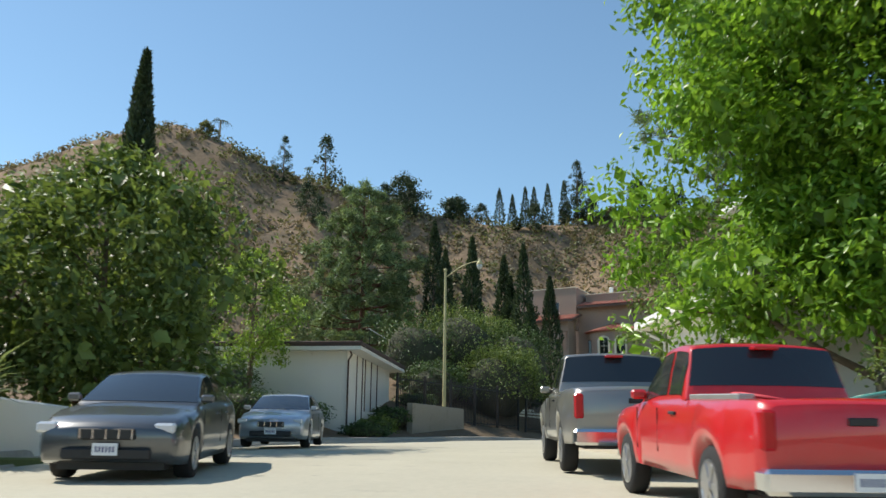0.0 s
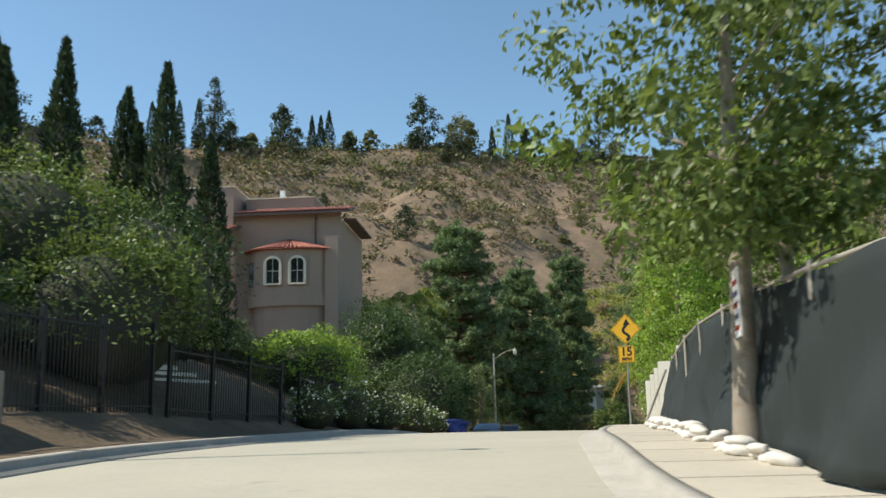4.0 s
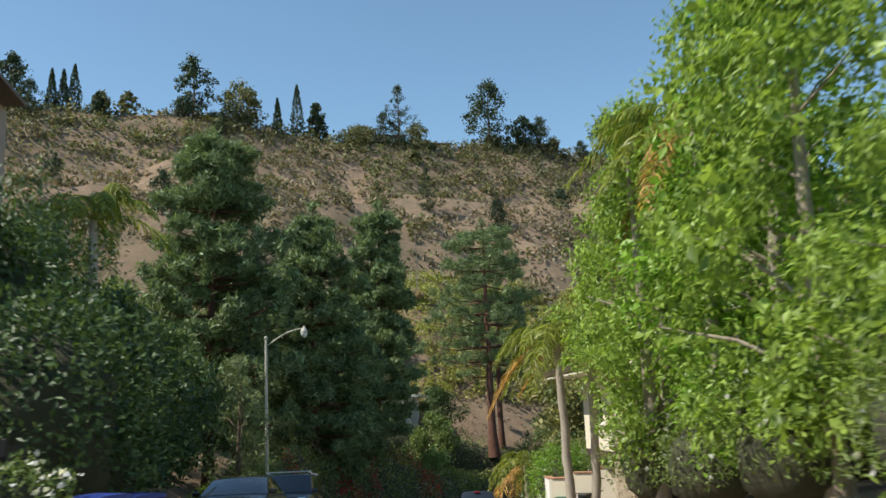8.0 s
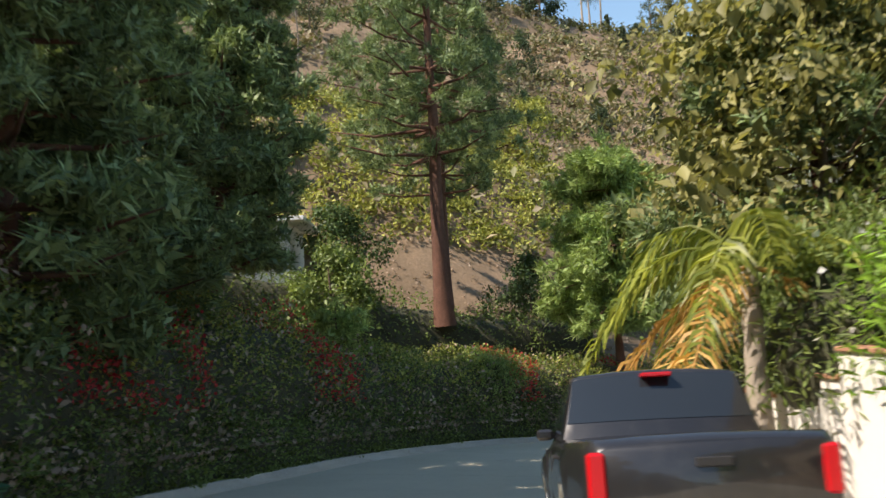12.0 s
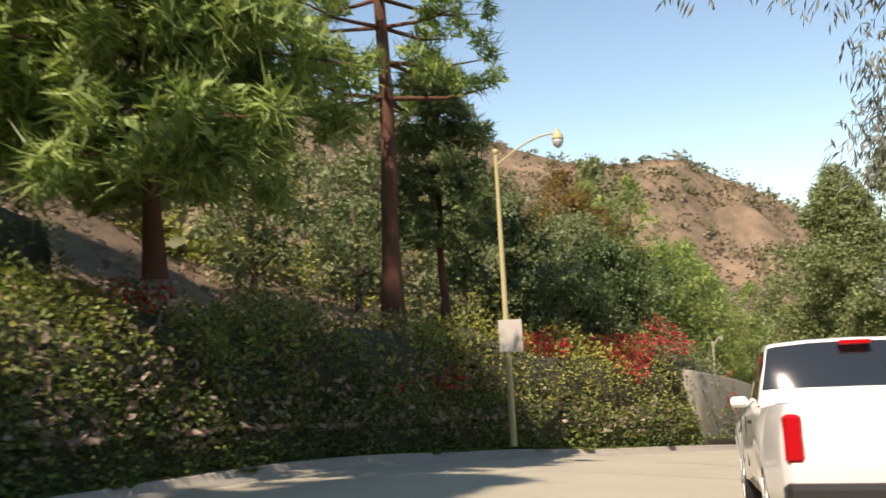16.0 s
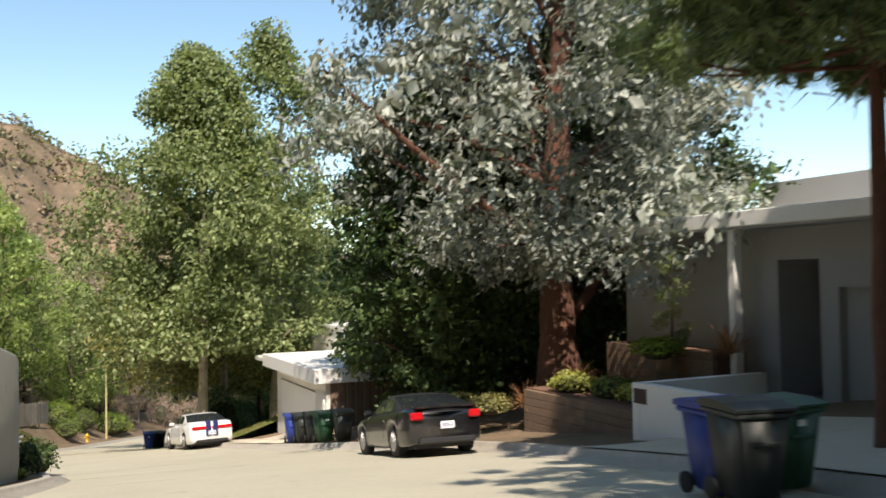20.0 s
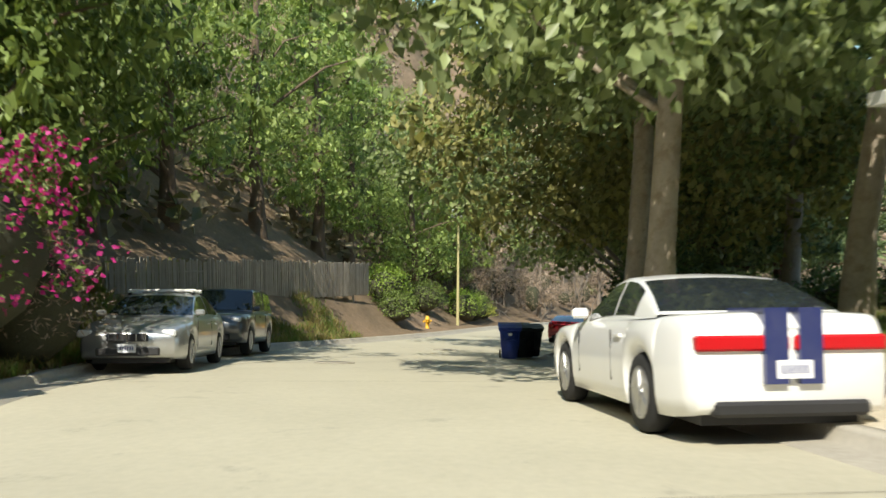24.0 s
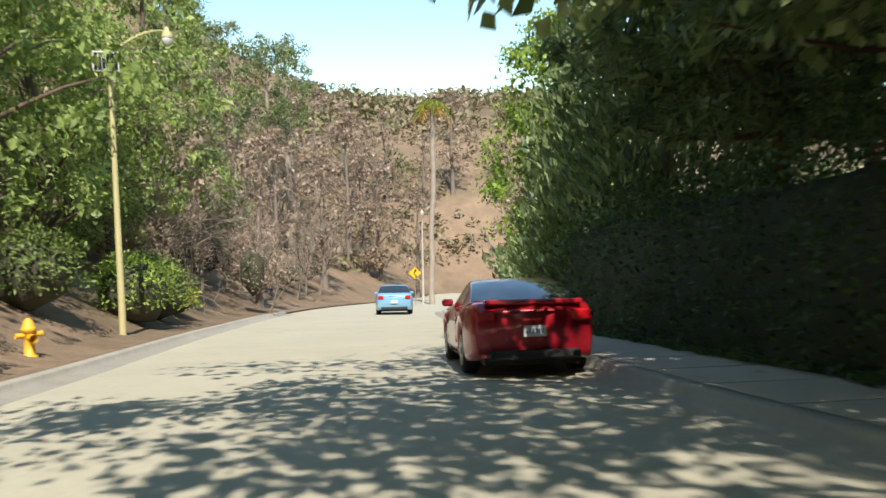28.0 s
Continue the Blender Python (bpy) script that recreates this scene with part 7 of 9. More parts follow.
for k_ in range(26):
    box(mud, k_ * 0.4, k_ * 0.4 + 0.41, -0.012, 0.03, -0.5, 2.3 + 0.5 * noise.noise(Vector((k_ * 0.35, 2, 0))) + 0.1 * noise.noise(Vector((k_ * 1.9, 7, 0))))
part("soil_stain", mud, M["litter"], tw_, "brown soil splashed along the wall's foot")
tp = thing("tarpaulin", pose(29.5, 54.4, 5.3, 0, 0, -45), "bright blue tarpaulin bundle on site shelving", "tarpaulin")
part("sheet", boxes((-1.3, 1.3, -0.4, 0.4, -0.3, 0.35), bevel=0.09), M["tarp"], tp)
for i in range(6):
    part("slot", boxes((-1.2 + i * 0.4, -1.0 + i * 0.4, -0.41, -0.39, -0.2, 0.2)), M["ink"], tp)
part("shelf", boxes((-1.4, 1.4, -0.5, 0.5, -4.0, -0.3)), M["timber"], tp)


def cloth_fence(name, pts, h0, h1, label):
    """Steel posts with a slack dark cloth between them, uneven along its top and foot."""
    ob = thing(name, pose(0, 0, 0), label, "fence")
    pts = np.array(pts, float)
    s = np.r_[0, np.cumsum(np.linalg.norm(np.diff(pts, axis=0), axis=1))]
    n, m = int(s[-1] / 0.25), 12
    v = []
    for i in range(n + 1):
        q = s[-1] * i / n
        x, y = np.interp(q, s, pts[:, 0]), np.interp(q, s, pts[:, 1])
        e = np.array([np.interp(q + 0.2, s, pts[:, k]) - np.interp(q - 0.2, s, pts[:, k]) for k in (0, 1)])
        e /= np.linalg.norm(e)
        nn = np.array([-e[1], e[0]])
        z0 = gz(x, y)
        hh = np.interp(q / s[-1], [0, 0.36, 0.5, 1], [h0, h0 * 0.9, h1 * 1.08, h1]) + 0.12 * noise.noise(Vector((q * 0.6, 1, 0))) - 0.1 * abs(math.sin(q * math.pi / 2.4))
        for j in range(m + 1):
            t = j / m
            w = (0.4 * noise.noise(Vector((q * 0.55, t * 1.4, 3))) + 0.2 * noise.noise(Vector((q * 2.2, t * 3, 7)))) * (1.1 - t * 0.9) + 0.3 * (1 - t) * (1 - t)
            p = np.array([x, y]) + nn * w
            v.append((p[0], p[1], z0 + 0.06 + t * hh))
    f = [(i * (m + 1) + j, (i + 1) * (m + 1) + j, (i + 1) * (m + 1) + j + 1, i * (m + 1) + j + 1) for i in range(n) for j in range(m)]
    c = link("cloth", fast_mesh("cloth", v, np.array(f)), M["cloth"], ob, "dark green screening cloth with slits", True)
    sol = c.modifiers.new("thick", "SOLIDIFY")
    sol.thickness = 0.012
    top = []
    for q in np.arange(0.0, s[-1], 2.4):
        x, y = np.interp(q, s, pts[:, 0]), np.interp(q, s, pts[:, 1])
        hh = np.interp(q / s[-1], [0, 0.36, 0.5, 1], [h0, h0 * 0.9, h1 * 1.08, h1])
        z0 = gz(x, y)
        tube_part("post", [(x, y, z0 - 0.4), (x, y, z0 + hh + 0.12)], 0.035, M["timber"], ob)
        top.append((x, y, z0 + hh + 0.04))
    tube_part("top_rail", top, 0.03, M["timber"], ob)
    return ob


cloth_fence("site_fence", [beside(u, -(float(W_RIGHT(u)) + 1.95))[:2] for u in np.linspace(4.95, 8.48, 16)], 2.2, 1.62, "building-site fence of posts with dark green cloth")
a = beside(4.95, -(float(W_RIGHT(4.95)) + 1.95))
cloth_fence("site_fence", [(a[0], a[1]), (a[0] + 3.5, a[1] - 1.0), (a[0] + 8, a[1] - 2.6)], 2.3, 2.2, "return of the building-site fence with dark cloth")
pr = thing("timber_prop", pose(0, 0, 0), "weathered timber prop leaning against the site fence", "prop")
q0, q1 = (22.62, 55.5, 1.7), beside(8.12, -5.5)
tube_part("prop", [(q0[0], q0[1], q0[2]), (q1[0], q1[1], q1[2] + 1.95)], 0.045, M["timber"], pr, 6)
wn_ = thing("notice", pose(*beside(5.5, -4.55)[:2], gz(*beside(5.5, -4.55)[:2]) + 1.9, 0, 0, heading(5.5) - 8), "white warning notice tied to the site fence", "notice")
part("sheet", boxes((-0.28, 0.28, 0.18, 0.2, -0.42, 0.42)), M["whitep"], wn_)
for i in range(5):
    part("text_bar", boxes((-0.2, 0.2, 0.201, 0.206, 0.22 - i * 0.14, 0.28 - i * 0.14)), M["tail"] if i % 2 == 0 else M["plateink"], wn_)
sandbag_mesh = lump((0, 0, 0.07), 0.26, 0.17, 0.085, rough=0.35, seed=2.0)
sbm = bpy.data.meshes.new("sandbag")
sandbag_mesh.to_mesh(sbm)
sandbag_mesh.free()
sbm.materials.append(M["sandbag"])
sbm.polygons.foreach_set("use_smooth", np.ones(len(sbm.polygons), bool))
for i in range(78):
    u = 5.35 + i * 0.04 + random.uniform(-0.02, 0.02)
    x, y, z = beside(u, -(float(W_RIGHT(u)) + 1.45 + random.uniform(-0.15, 0.15)))
    sb = new("sandbag", sbm)
    sb.matrix_world = Matrix.LocRotScale((x, y, z + (0.11 if i % 3 == 2 else 0.0) + 0.02), Euler((random.uniform(-0.2, 0.2), random.uniform(-0.15, 0.15), random.uniform(0, 6))), (random.uniform(0.6, 1.0),) * 3)
    tagged(sb, "white sandbag slumped along the site fence", "sandbag", "sandbags along the site fence")

# cream house over its garage, with the stepped garden wall
c2 = house_at("house", 46.3, 93.1, -2.4, -114, "cream house with a brown eave over a recessed garage")
part("upper_wall", wall_with_holes(0, 13, 3.5, 6.9, 0, 0.3, [(1.9, 3.5, 4.7, 6.4)]), M["cream"], c2)
part("upper_end", boxes((0, 0.3, 0.302, 9, 3.5, 6.9)), M["cream"], c2)
part("floor_slab", boxes((0, 13, 0.02, 9, 3.2, 3.498)), M["eave"], c2)
part("lower_wall", wall_with_holes(1.4, 13, -1, 3.2, 1.6, 1.85, [(1.8, 5.0, 0.0, 2.4)]), M["cream"], c2)
part("lower_end", boxes((1.4, 1.65, 1.852, 9, -1, 3.2)), M["cream"], c2)
gd = part("garage_door", boxes((1.8, 5.0, 1.72, 1.76, 0, 2.4)), M["eave"], c2, "dark garage door")
part("rear_wall", boxes((0.302, 13, 8.7, 9, -1, 6.9)), M["cream"], c2)
part("soffit", boxes((-1.7, 13.5, -1.5, 9.5, 6.902, 6.99)), M["cream"], c2, "cream eave soffit")
part("roof", boxes((-1.75, 13.6, -1.55, 9.6, 6.992, 7.32), bevel=0.03), M["eave"], c2, "dark brown roof edge")
window_in(c2, 2.7, 4.7, 1.6, 1.7, 0, "whitep", 2)
sw = part("stone_facing", boxes((5.4, 8.4, -0.1, -0.004, -0.6, 6.9)), M["stone"], c2, "tan ledge stone facing")
sm = {}
z = -0.6
random.seed(5)
while z < 6.85:
    hh = random.choice((0.1, 0.14, 0.18))
    x = 5.4
    while x < 8.38:
        w = min(random.uniform(0.25, 0.7), 8.4 - x)
        if w > 0.06:
            part("ledge_stone", boxes((x + 0.006, x + w - 0.006, -0.1 - random.uniform(0.03, 0.09), -0.09, z + 0.005, min(6.88, z + hh) - 0.005)), M["stone"], sw)
        x += w
    z += hh
gwall = thing("garden_wall", pose(44.6, 94.0, -3.0, 0, 0, 62), "white rendered garden wall with stepped terracotta capping", "wall")
for i in range(5):
    x0, x1 = i * 1.6, (i + 1) * 1.6
    zt = 2.72 - 0.36 * i
    part("wall_section", boxes((x0 + 0.001, x1 - 0.001, -0.24, 0, -0.9 - 0.2 * i, zt), bevel=0.008), M["white"], gwall)
    cap = part("capping", boxes((x0 + 0.01, x1 - 0.01, -0.3, 0.05, zt, zt + 0.06), bevel=0.012), M["terracotta"], gwall, "terracotta wall capping")
gw2 = thing("garden_wall", pose(44.55, 93.75, -3.0, 0, 0, -48), "cream rendered wall rising in steps to the house", "wall")
for i in range(3):
    x0, x1 = i * 1.1, (i + 1) * 1.1
    zt = 2.75 + 0.24 * i
    part("wall_section", boxes((x0 + 0.001, x1 - 0.001, 0.0, 0.22, -0.6, zt), bevel=0.008), M["cream"], gw2)
    part("capping", boxes((x0 + 0.01, x1 - 0.01, -0.06, 0.28, zt, zt + 0.06), bevel=0.012), M["terracotta"], gw2, "terracotta wall capping")
part("driveway", boxes((0.5, 6.5, -4.2, 1.6, -0.6, 0.25)), M["walkc"], c2, "pale concrete driveway")
pw = thing("planter_wall", pose(40.6, 87.4, -1.6, 0, 0, -114), "low white planter wall with terracotta capping", "wall")
part("wall", boxes((0, 7.5, -0.15, 0.15, -0.8, 0.75)), M["cream"], pw)
for i in range(8):
    part("cap_tile", boxes((i * 0.94 + 0.01, (i + 1) * 0.94 - 0.01, -0.2, 0.2, 0.752, 0.81), bevel=0.01), M["terracotta"], pw)
ns = thing("notice_stake", pose(42.6, 89.2, -1.55, 0, 0, -120), "small red and white security notice on a stake", "notice")
tube_part("stake", [(0, 0.02, -0.3), (0, 0.02, 1.0)], 0.012, M["steel"], ns, 6)
part("board", boxes((-0.12, 0.12, -0.01, 0.01, 0.75, 1.1), bevel=0.004), M["whitep"], ns)
part("text_bar", boxes((-0.1, 0.1, -0.014, -0.011, 0.98, 1.07), (-0.1, 0.1, -0.014, -0.011, 0.8, 0.83)), M["tail"], ns)

# low house on the hill behind the pines
hh = house_at("house", 53.5, 136.5, 2.3, -35, "low white house with a flat pale roof on the hillside")
part("wall", wall_with_holes(-5, 5, -3, 2.4, 0, 0.3, [(-3.5, -0.5, 0.3, 1.9), (1.0, 3.8, 0.3, 1.9)]), M["white"], hh)
for q in (-5, 4.7):
    part("end_wall", boxes((q, q + 0.3, 0.302, 6, -3, 2.4)), M["white"], hh)
part("roof", boxes((-5.9, 5.9, -1.1, 7, 2.402, 2.62), bevel=0.02), M["whitep"], hh, "pale flat roof edge")
window_in(hh, -2.0, 0.3, 3.0, 1.6, 0, "whitep", 2)
window_in(hh, 2.4, 0.3, 2.8, 1.6, 0, "whitep", 2)

# curved plaster retaining wall at the end of the bougainvillea
rwall = thing("retaining_wall", pose(0, 0, 0), "curved grey plaster retaining wall with a sloping end", "wall")
arc = [beside(u, float(W_LEFT(u)) + 0.72) for u in np.linspace(21.0, 23.79, 18)]
vv, ff = [], []
for i, (x, y, z) in enumerate(arc):
    n = np.array([float(np.interp(np.linspace(21.0, 23.79, 18)[i], LINE_U, LEFT[:, k])) for k in range(2)])
    ht = float(np.interp(i, [0, 13, 15.2, 17], [2.9, 2.9, 2.3, 1.1]))
    zr = z - 0.4
    for dz, off in ((-0.6, 0), (ht - 0.06, 0), (ht, 0.05), (ht, 0.25), (ht - 0.06, 0.3), (-0.6, 0.3)):
        vv.append((x + n[0] * off, y + n[1] * off, zr + dz + (0.4 if dz > 0 else 0)))
for i in range(17):
    for j in range(5):
        ff.append((i * 6 + j, (i + 1) * 6 + j, (i + 1) * 6 + j + 1, i * 6 + j + 1))
for e in (0, 17):
    ff += [(e * 6, e * 6 + 1, e * 6 + 4, e * 6 + 5), (e * 6 + 1, e * 6 + 2, e * 6 + 3, e * 6 + 4)]
rme = fast_mesh("wall", vv, np.array(ff))
bm = bmesh.new()
bm.from_mesh(rme)
bmesh.ops.recalc_face_normals(bm, faces=bm.faces)
bm.to_mesh(rme)
bm.free()
link("wall", rme, M["retain"], rwall)

# pilaster, white driveway wall and mesh fence near the magenta bougainvillea
pil = thing("gate_pillar", pose(114.3, 111.75, -13.35, 0, 0, -32), "white rendered gate pillar with a flat cap", "pillar")
part("shaft", boxes((-0.5, 0.5, -0.05, 0.45, -0.6, 1.05), bevel=0.01), M["white"], pil)
part("cap", boxes((-0.58, 0.58, -0.13, 0.53, 1.05, 1.14), bevel=0.012), M["retain"], pil)
dw = thing("driveway_wall", pose(125.2, 113.4, -15.3, 0, 0, 128), "white wall falling beside a sloping driveway", "wall")
part("wall", prism([(0, -0.6), (0, 1.25), (12, 6.3), (12, -0.6)], 0.25, "y", 0), M["white"], dw)
part("end_post", boxes((-0.35, -0.002, -0.1, 0.35, -0.6, 1.35), bevel=0.01), M["white"], dw)
for i in range(6):
    tube_part("fence_post", [(0.3 + i * 2.2, 0.125, 1.2 + i * 0.92), (0.3 + i * 2.2, 0.125, 3.1 + i * 0.92)], 0.03, M["steel"], dw, 6)
part("mesh_screen", prism([(0.3, 1.4), (11.3, 6.05), (11.3, 7.6), (0.3, 2.95)], 0.01, "y", 0.12), M["grey"], dw, "grey privacy mesh")
part("driveway", prism([(0, -0.3), (12, 3.2), (12, 3.0), (0, -0.5)], 4.0, "y", 0.26), M["walkc"], dw)
fire = thing("fire_hydrant", pose(118.3, 112.9, gz(118.3, 112.9)), "yellow fire hydrant behind the gate pillar", "hydrant")
part("barrel", lathe([(0.14, -0.1), (0.14, 0.05), (0.1, 0.07), (0.1, 0.5), (0.13, 0.55), (0.09, 0.68), (0.03, 0.74)], 14), M["hydrant"], fire, "", True)

# grey house over terraced beds
h3 = house_at("house", 104.0, 95.3, -10.6, 180, "grey single-storey house with a white flat roof edge")
part("wall", wall_with_holes(0, 14, -1, 3.9, 0, 0.3, [(5.9, 7.1, 0.0, 3.2), (7.6, 11.8, 0.0, 2.6)]), M["grey"], h3)
part("end_wall", boxes((0, 0.3, 0.302, 9, -1, 3.9)), M["grey"], h3)
part("roof", boxes((-0.7, 14.6, -0.9, 9.5, 3.95, 4.3), bevel=0.02), M["whitep"], h3, "white flat roof edge")
part("soffit", boxes((-0.65, 14.55, -0.85, 9.4, 3.9, 3.948)), M["grey"], h3)
part("entry_door", boxes((6.0, 7.0, 1.6, 1.66, 0, 3.1)), M["eave"], h3, "dark entry door in a recess")
for q in (5.85, 7.1):
    part("entry_side", boxes((q, q + 0.05, 0.3, 1.6, 0, 3.9)), M["grey"], h3)
part("column", boxes((5.15, 5.35, -0.75, -0.55, 0.4, 3.9)), M["whitep"], h3, "white square column")
part("garage_door", boxes((7.6, 11.8, 0.2, 0.24, 0, 2.6)), M["grey"], h3)
part("upper_roof", boxes((1.5, 9, 3.5, 8.5, 4.3, 5.4)), M["grey"], h3)
lowall = thing("low_wall", pose(97.6, 99.3, -11.2, 0, 0, 183), "low white rendered wall beside the steps", "wall")
for x0, x1, zt in ((0, 2.4, 1.35), (2.402, 4.2, 1.05), (4.202, 6.4, 0.8)):
    part("wall_section", boxes((x0, x1, -0.12, 0.12, -0.6, zt), bevel=0.01), M["white"], lowall)
part("return_wall", boxes((-0.24, -0.002, -0.12, 3.3, -0.6, 1.35)), M["white"], lowall)
part("letter_slot", boxes((-0.18, 0.22, -0.13, -0.121, 0.95, 1.25)), M["eave"], lowall)
for nm, ax, ay, bx2, by2, zz, hh3, lab in (("planter", 103.6, 96.2, 99.2, 96.2, -10.9, 1.5, "upper timber planter edge of dark sleepers"), ("planter", 103.4, 98.9, 97.9, 98.7, -12.0, 1.55, "lower timber planter edge of dark sleepers")):
    pt = thing(nm, pose(ax, ay, zz, 0, 0, math.degrees(math.atan2(by2 - ay, bx2 - ax))), lab, "planter")
    L = math.hypot(bx2 - ax, by2 - ay)
    for r in range(int(hh3 / 0.2)):
        for k in range(2):
            part("sleeper", boxes((k * L / 2 + 0.004, (k + 1) * L / 2 - 0.004, -0.06, 0.06, r * 0.2 + 0.003, r * 0.2 + 0.196), bevel=0.01), M["redwood"], pt)
    part("bed_soil", boxes((0.0, L, 0.061, 2.4, 0, hh3 - 0.12)), M["litter"], pt)
slab3 = thing("entry_steps", pose(96.6, 97.6, -11.3, 0, 0, 180), "grey concrete entry steps between low walls", "steps")
for i in range(4):
    part("step", boxes((-0.6, 2.6, -1.2 + i * 0.45, 2.4, -0.4, 0.15 + i * 0.17), bevel=0.01), M["retain"], slab3)

# white shed at the roadside, with the block behind
sh = house_at("shed", 123.2, 101.0, -14.5, 181, "white roadside garage shed with a deep flat roof", "shed")
part("front_wall", boxes((0, 7.6, 0, 0.25, -0.9, 2.95)), M["white"], sh)
for q in (0, 7.35):
    part("end_wall", boxes((q, q + 0.25, 0.252, 5.5, -0.9, 2.95)), M["white"], sh)
part("rear_wall", boxes((0.252, 7.348, 5.25, 5.5, -0.9, 2.95)), M["white"], sh)
part("roof", boxes((-0.5, 8.0, -0.55, 6, 2.955, 3.5), bevel=0.02), M["whitep"], sh, "thick white roof edge")
part("canopy", boxes((-3.0, -0.502, -0.35, 3.5, 3.05, 3.25), bevel=0.02), M["whitep"], sh, "thin white side canopy")
part("garage_door", boxes((0.9, 6.3, -0.03, -0.002, -0.7, 2.45)), M["whitep"], sh, "flush white up-and-over door")
part("door_groove", boxes((0.85, 6.35, -0.04, -0.031, 2.452, 2.49)), M["ink"], sh)
for i in range(9):
    part("slat", boxes((6.45 + i * 0.12, 6.51 + i * 0.12, -0.06, -0.002, -0.7, 2.6)), M["whitep"], sh)
ub = house_at("rear_block", 130.0, 97.6, -13.8, 181, "white flat-roofed block behind the shed")
part("front_wall", boxes((0, 8, 0, 0.3, -1, 3.7)), M["white"], ub)
for q in (0, 7.7):
    part("end_wall", boxes((q, q + 0.3, 0.302, 6, -1, 3.7)), M["white"], ub)
part("roof", boxes((-0.1, 8.1, -0.1, 6.1, 3.702, 3.85)), M["whitep"], ub)

# dark board fence and low edging beside the shed
df = thing("board_fence", pose(115.42, 100.75, -14.0, 0, 0, -88), "dark brown timber board fence in deep shade", "fence")
for i in range(44):
    part("board", boxes((i * 0.17 + 0.004, i * 0.17 + 0.162, -0.015 + 0.012 * (i % 2), 0.015 + 0.012 * (i % 2), -0.3 + 0.02 * (i % 3), 2.55 + 0.02 * (i % 4)), bevel=0.004), M["redwood"], df)
for q in (0.3, 2.2):
    part("rail", boxes((0.0, 7.4, -0.075, -0.02, q, q + 0.09)), M["redwood"], df)

# slatted fence on the bank
bank = [(139.5, 116.6), (145, 115.6), (150, 114.3), (154, 112.9), (157.5, 111.6), (160.3, 110.8)]
bf = thing("slat_fence", pose(0, 0, 0), "weathered pale timber slat fence along the bank", "fence")
s_ = np.r_[0, np.cumsum([math.hypot(b[0] - a[0], b[1] - a[1]) for a, b in zip(bank, bank[1:])])]
sl_me = bpy.data.meshes.new("slat")
bmx = boxes((-0.06, 0.06, -0.012, 0.012, 0.0, 1.62), bevel=0.004)
bmx.to_mesh(sl_me)
bmx.free()
sl_me.materials.append(M["timber"])
prev = None
for i in range(int(s_[-1] / 0.155)):
    q = i * 0.155
    x, y = (float(np.interp(q, s_, [p[k] for p in bank])) for k in (0, 1))
    x2, y2 = (float(np.interp(q + 0.1, s_, [p[k] for p in bank])) for k in (0, 1))
    z = np.interp(q, [0, s_[-1]], [-16.4, -18.5])
    ob = new("slat", sl_me)
    ob.parent = bf
    ob.matrix_basis = Matrix.LocRotScale((x, y, z + random.uniform(-0.03, 0.03)), Euler((0, random.uniform(-0.03, 0.03), math.atan2(y2 - y, x2 - x))), (1, 1, random.uniform(0.95, 1.04)))
    if i % 14 == 0:
        part("post", boxes((x - 0.05, x + 0.05, y + 0.02, y + 0.12, z - 0.5, z + 1.5)), M["timber"], bf)
        if prev:
            tube_part("rail", [(prev[0], prev[1] + 0.03, prev[2] + 1.2), (x, y + 0.03, z + 1.2)], 0.035, M["timber"], bf, 4)
            tube_part("rail", [(prev[0], prev[1] + 0.03, prev[2] + 0.25), (x, y + 0.03, z + 0.25)], 0.035, M["timber"], bf, 4)
        prev = (x, y, z)

# houses on the skyline
for x, y, w, d, hgt, rz, lab in ((72, 259, 10, 6, 4.5, -20, "small white house on the ridge"), (116, 259, 12, 7, 4.0, -18, "brown-roofed house on the ridge"), (128, 260, 16, 7, 3.0, -22, "long low house on the ridge"), (166, 262, 14, 7, 3.0, -25, "pale bungalow on the ridge"), (-40, 248, 12, 6, 3.0, 5, "flat-roofed house at the top of the slope")):
    z = gz(x, y) + 1.2
    ho = house_at("house", x, y, z, rz, lab)
    part("wall", wall_with_holes(-w / 2, w / 2, -6, hgt, 0, 0.3, [(-w / 2 + 1, -w / 2 + 3, 1, 2.4), (0, 2, 1, 2.4), (w / 2 - 3, w / 2 - 1, 1, 2.4)]), M["white"] if w < 13 else M["pink"], ho)
    part("body", boxes((-w / 2, w / 2, 0.301, d, -6, hgt)), M["cream"], ho)
    part("roof", boxes((-w / 2 - 0.5, w / 2 + 0.5, -0.5, d + 0.5, hgt, hgt + 0.35), bevel=0.02), M["shingle"] if w > 11 else M["whitep"], ho)
    for q in (-w / 2 + 2, 1, w / 2 - 2):
        window_in(ho, q, 1, 2, 1.4, 0, "whitep", 1)

# ---- trees and planting along the first stretch ----
def tree(name, x, y, *a, dz=0.0, **k):
    return broadleaf(name, x, y, gz(x, y) + dz, *a, **k)


def conifer(name, x, y, *a, dz=0.0, **k):
    return pine(name, x, y, gz(x, y) + dz, *a, **k)


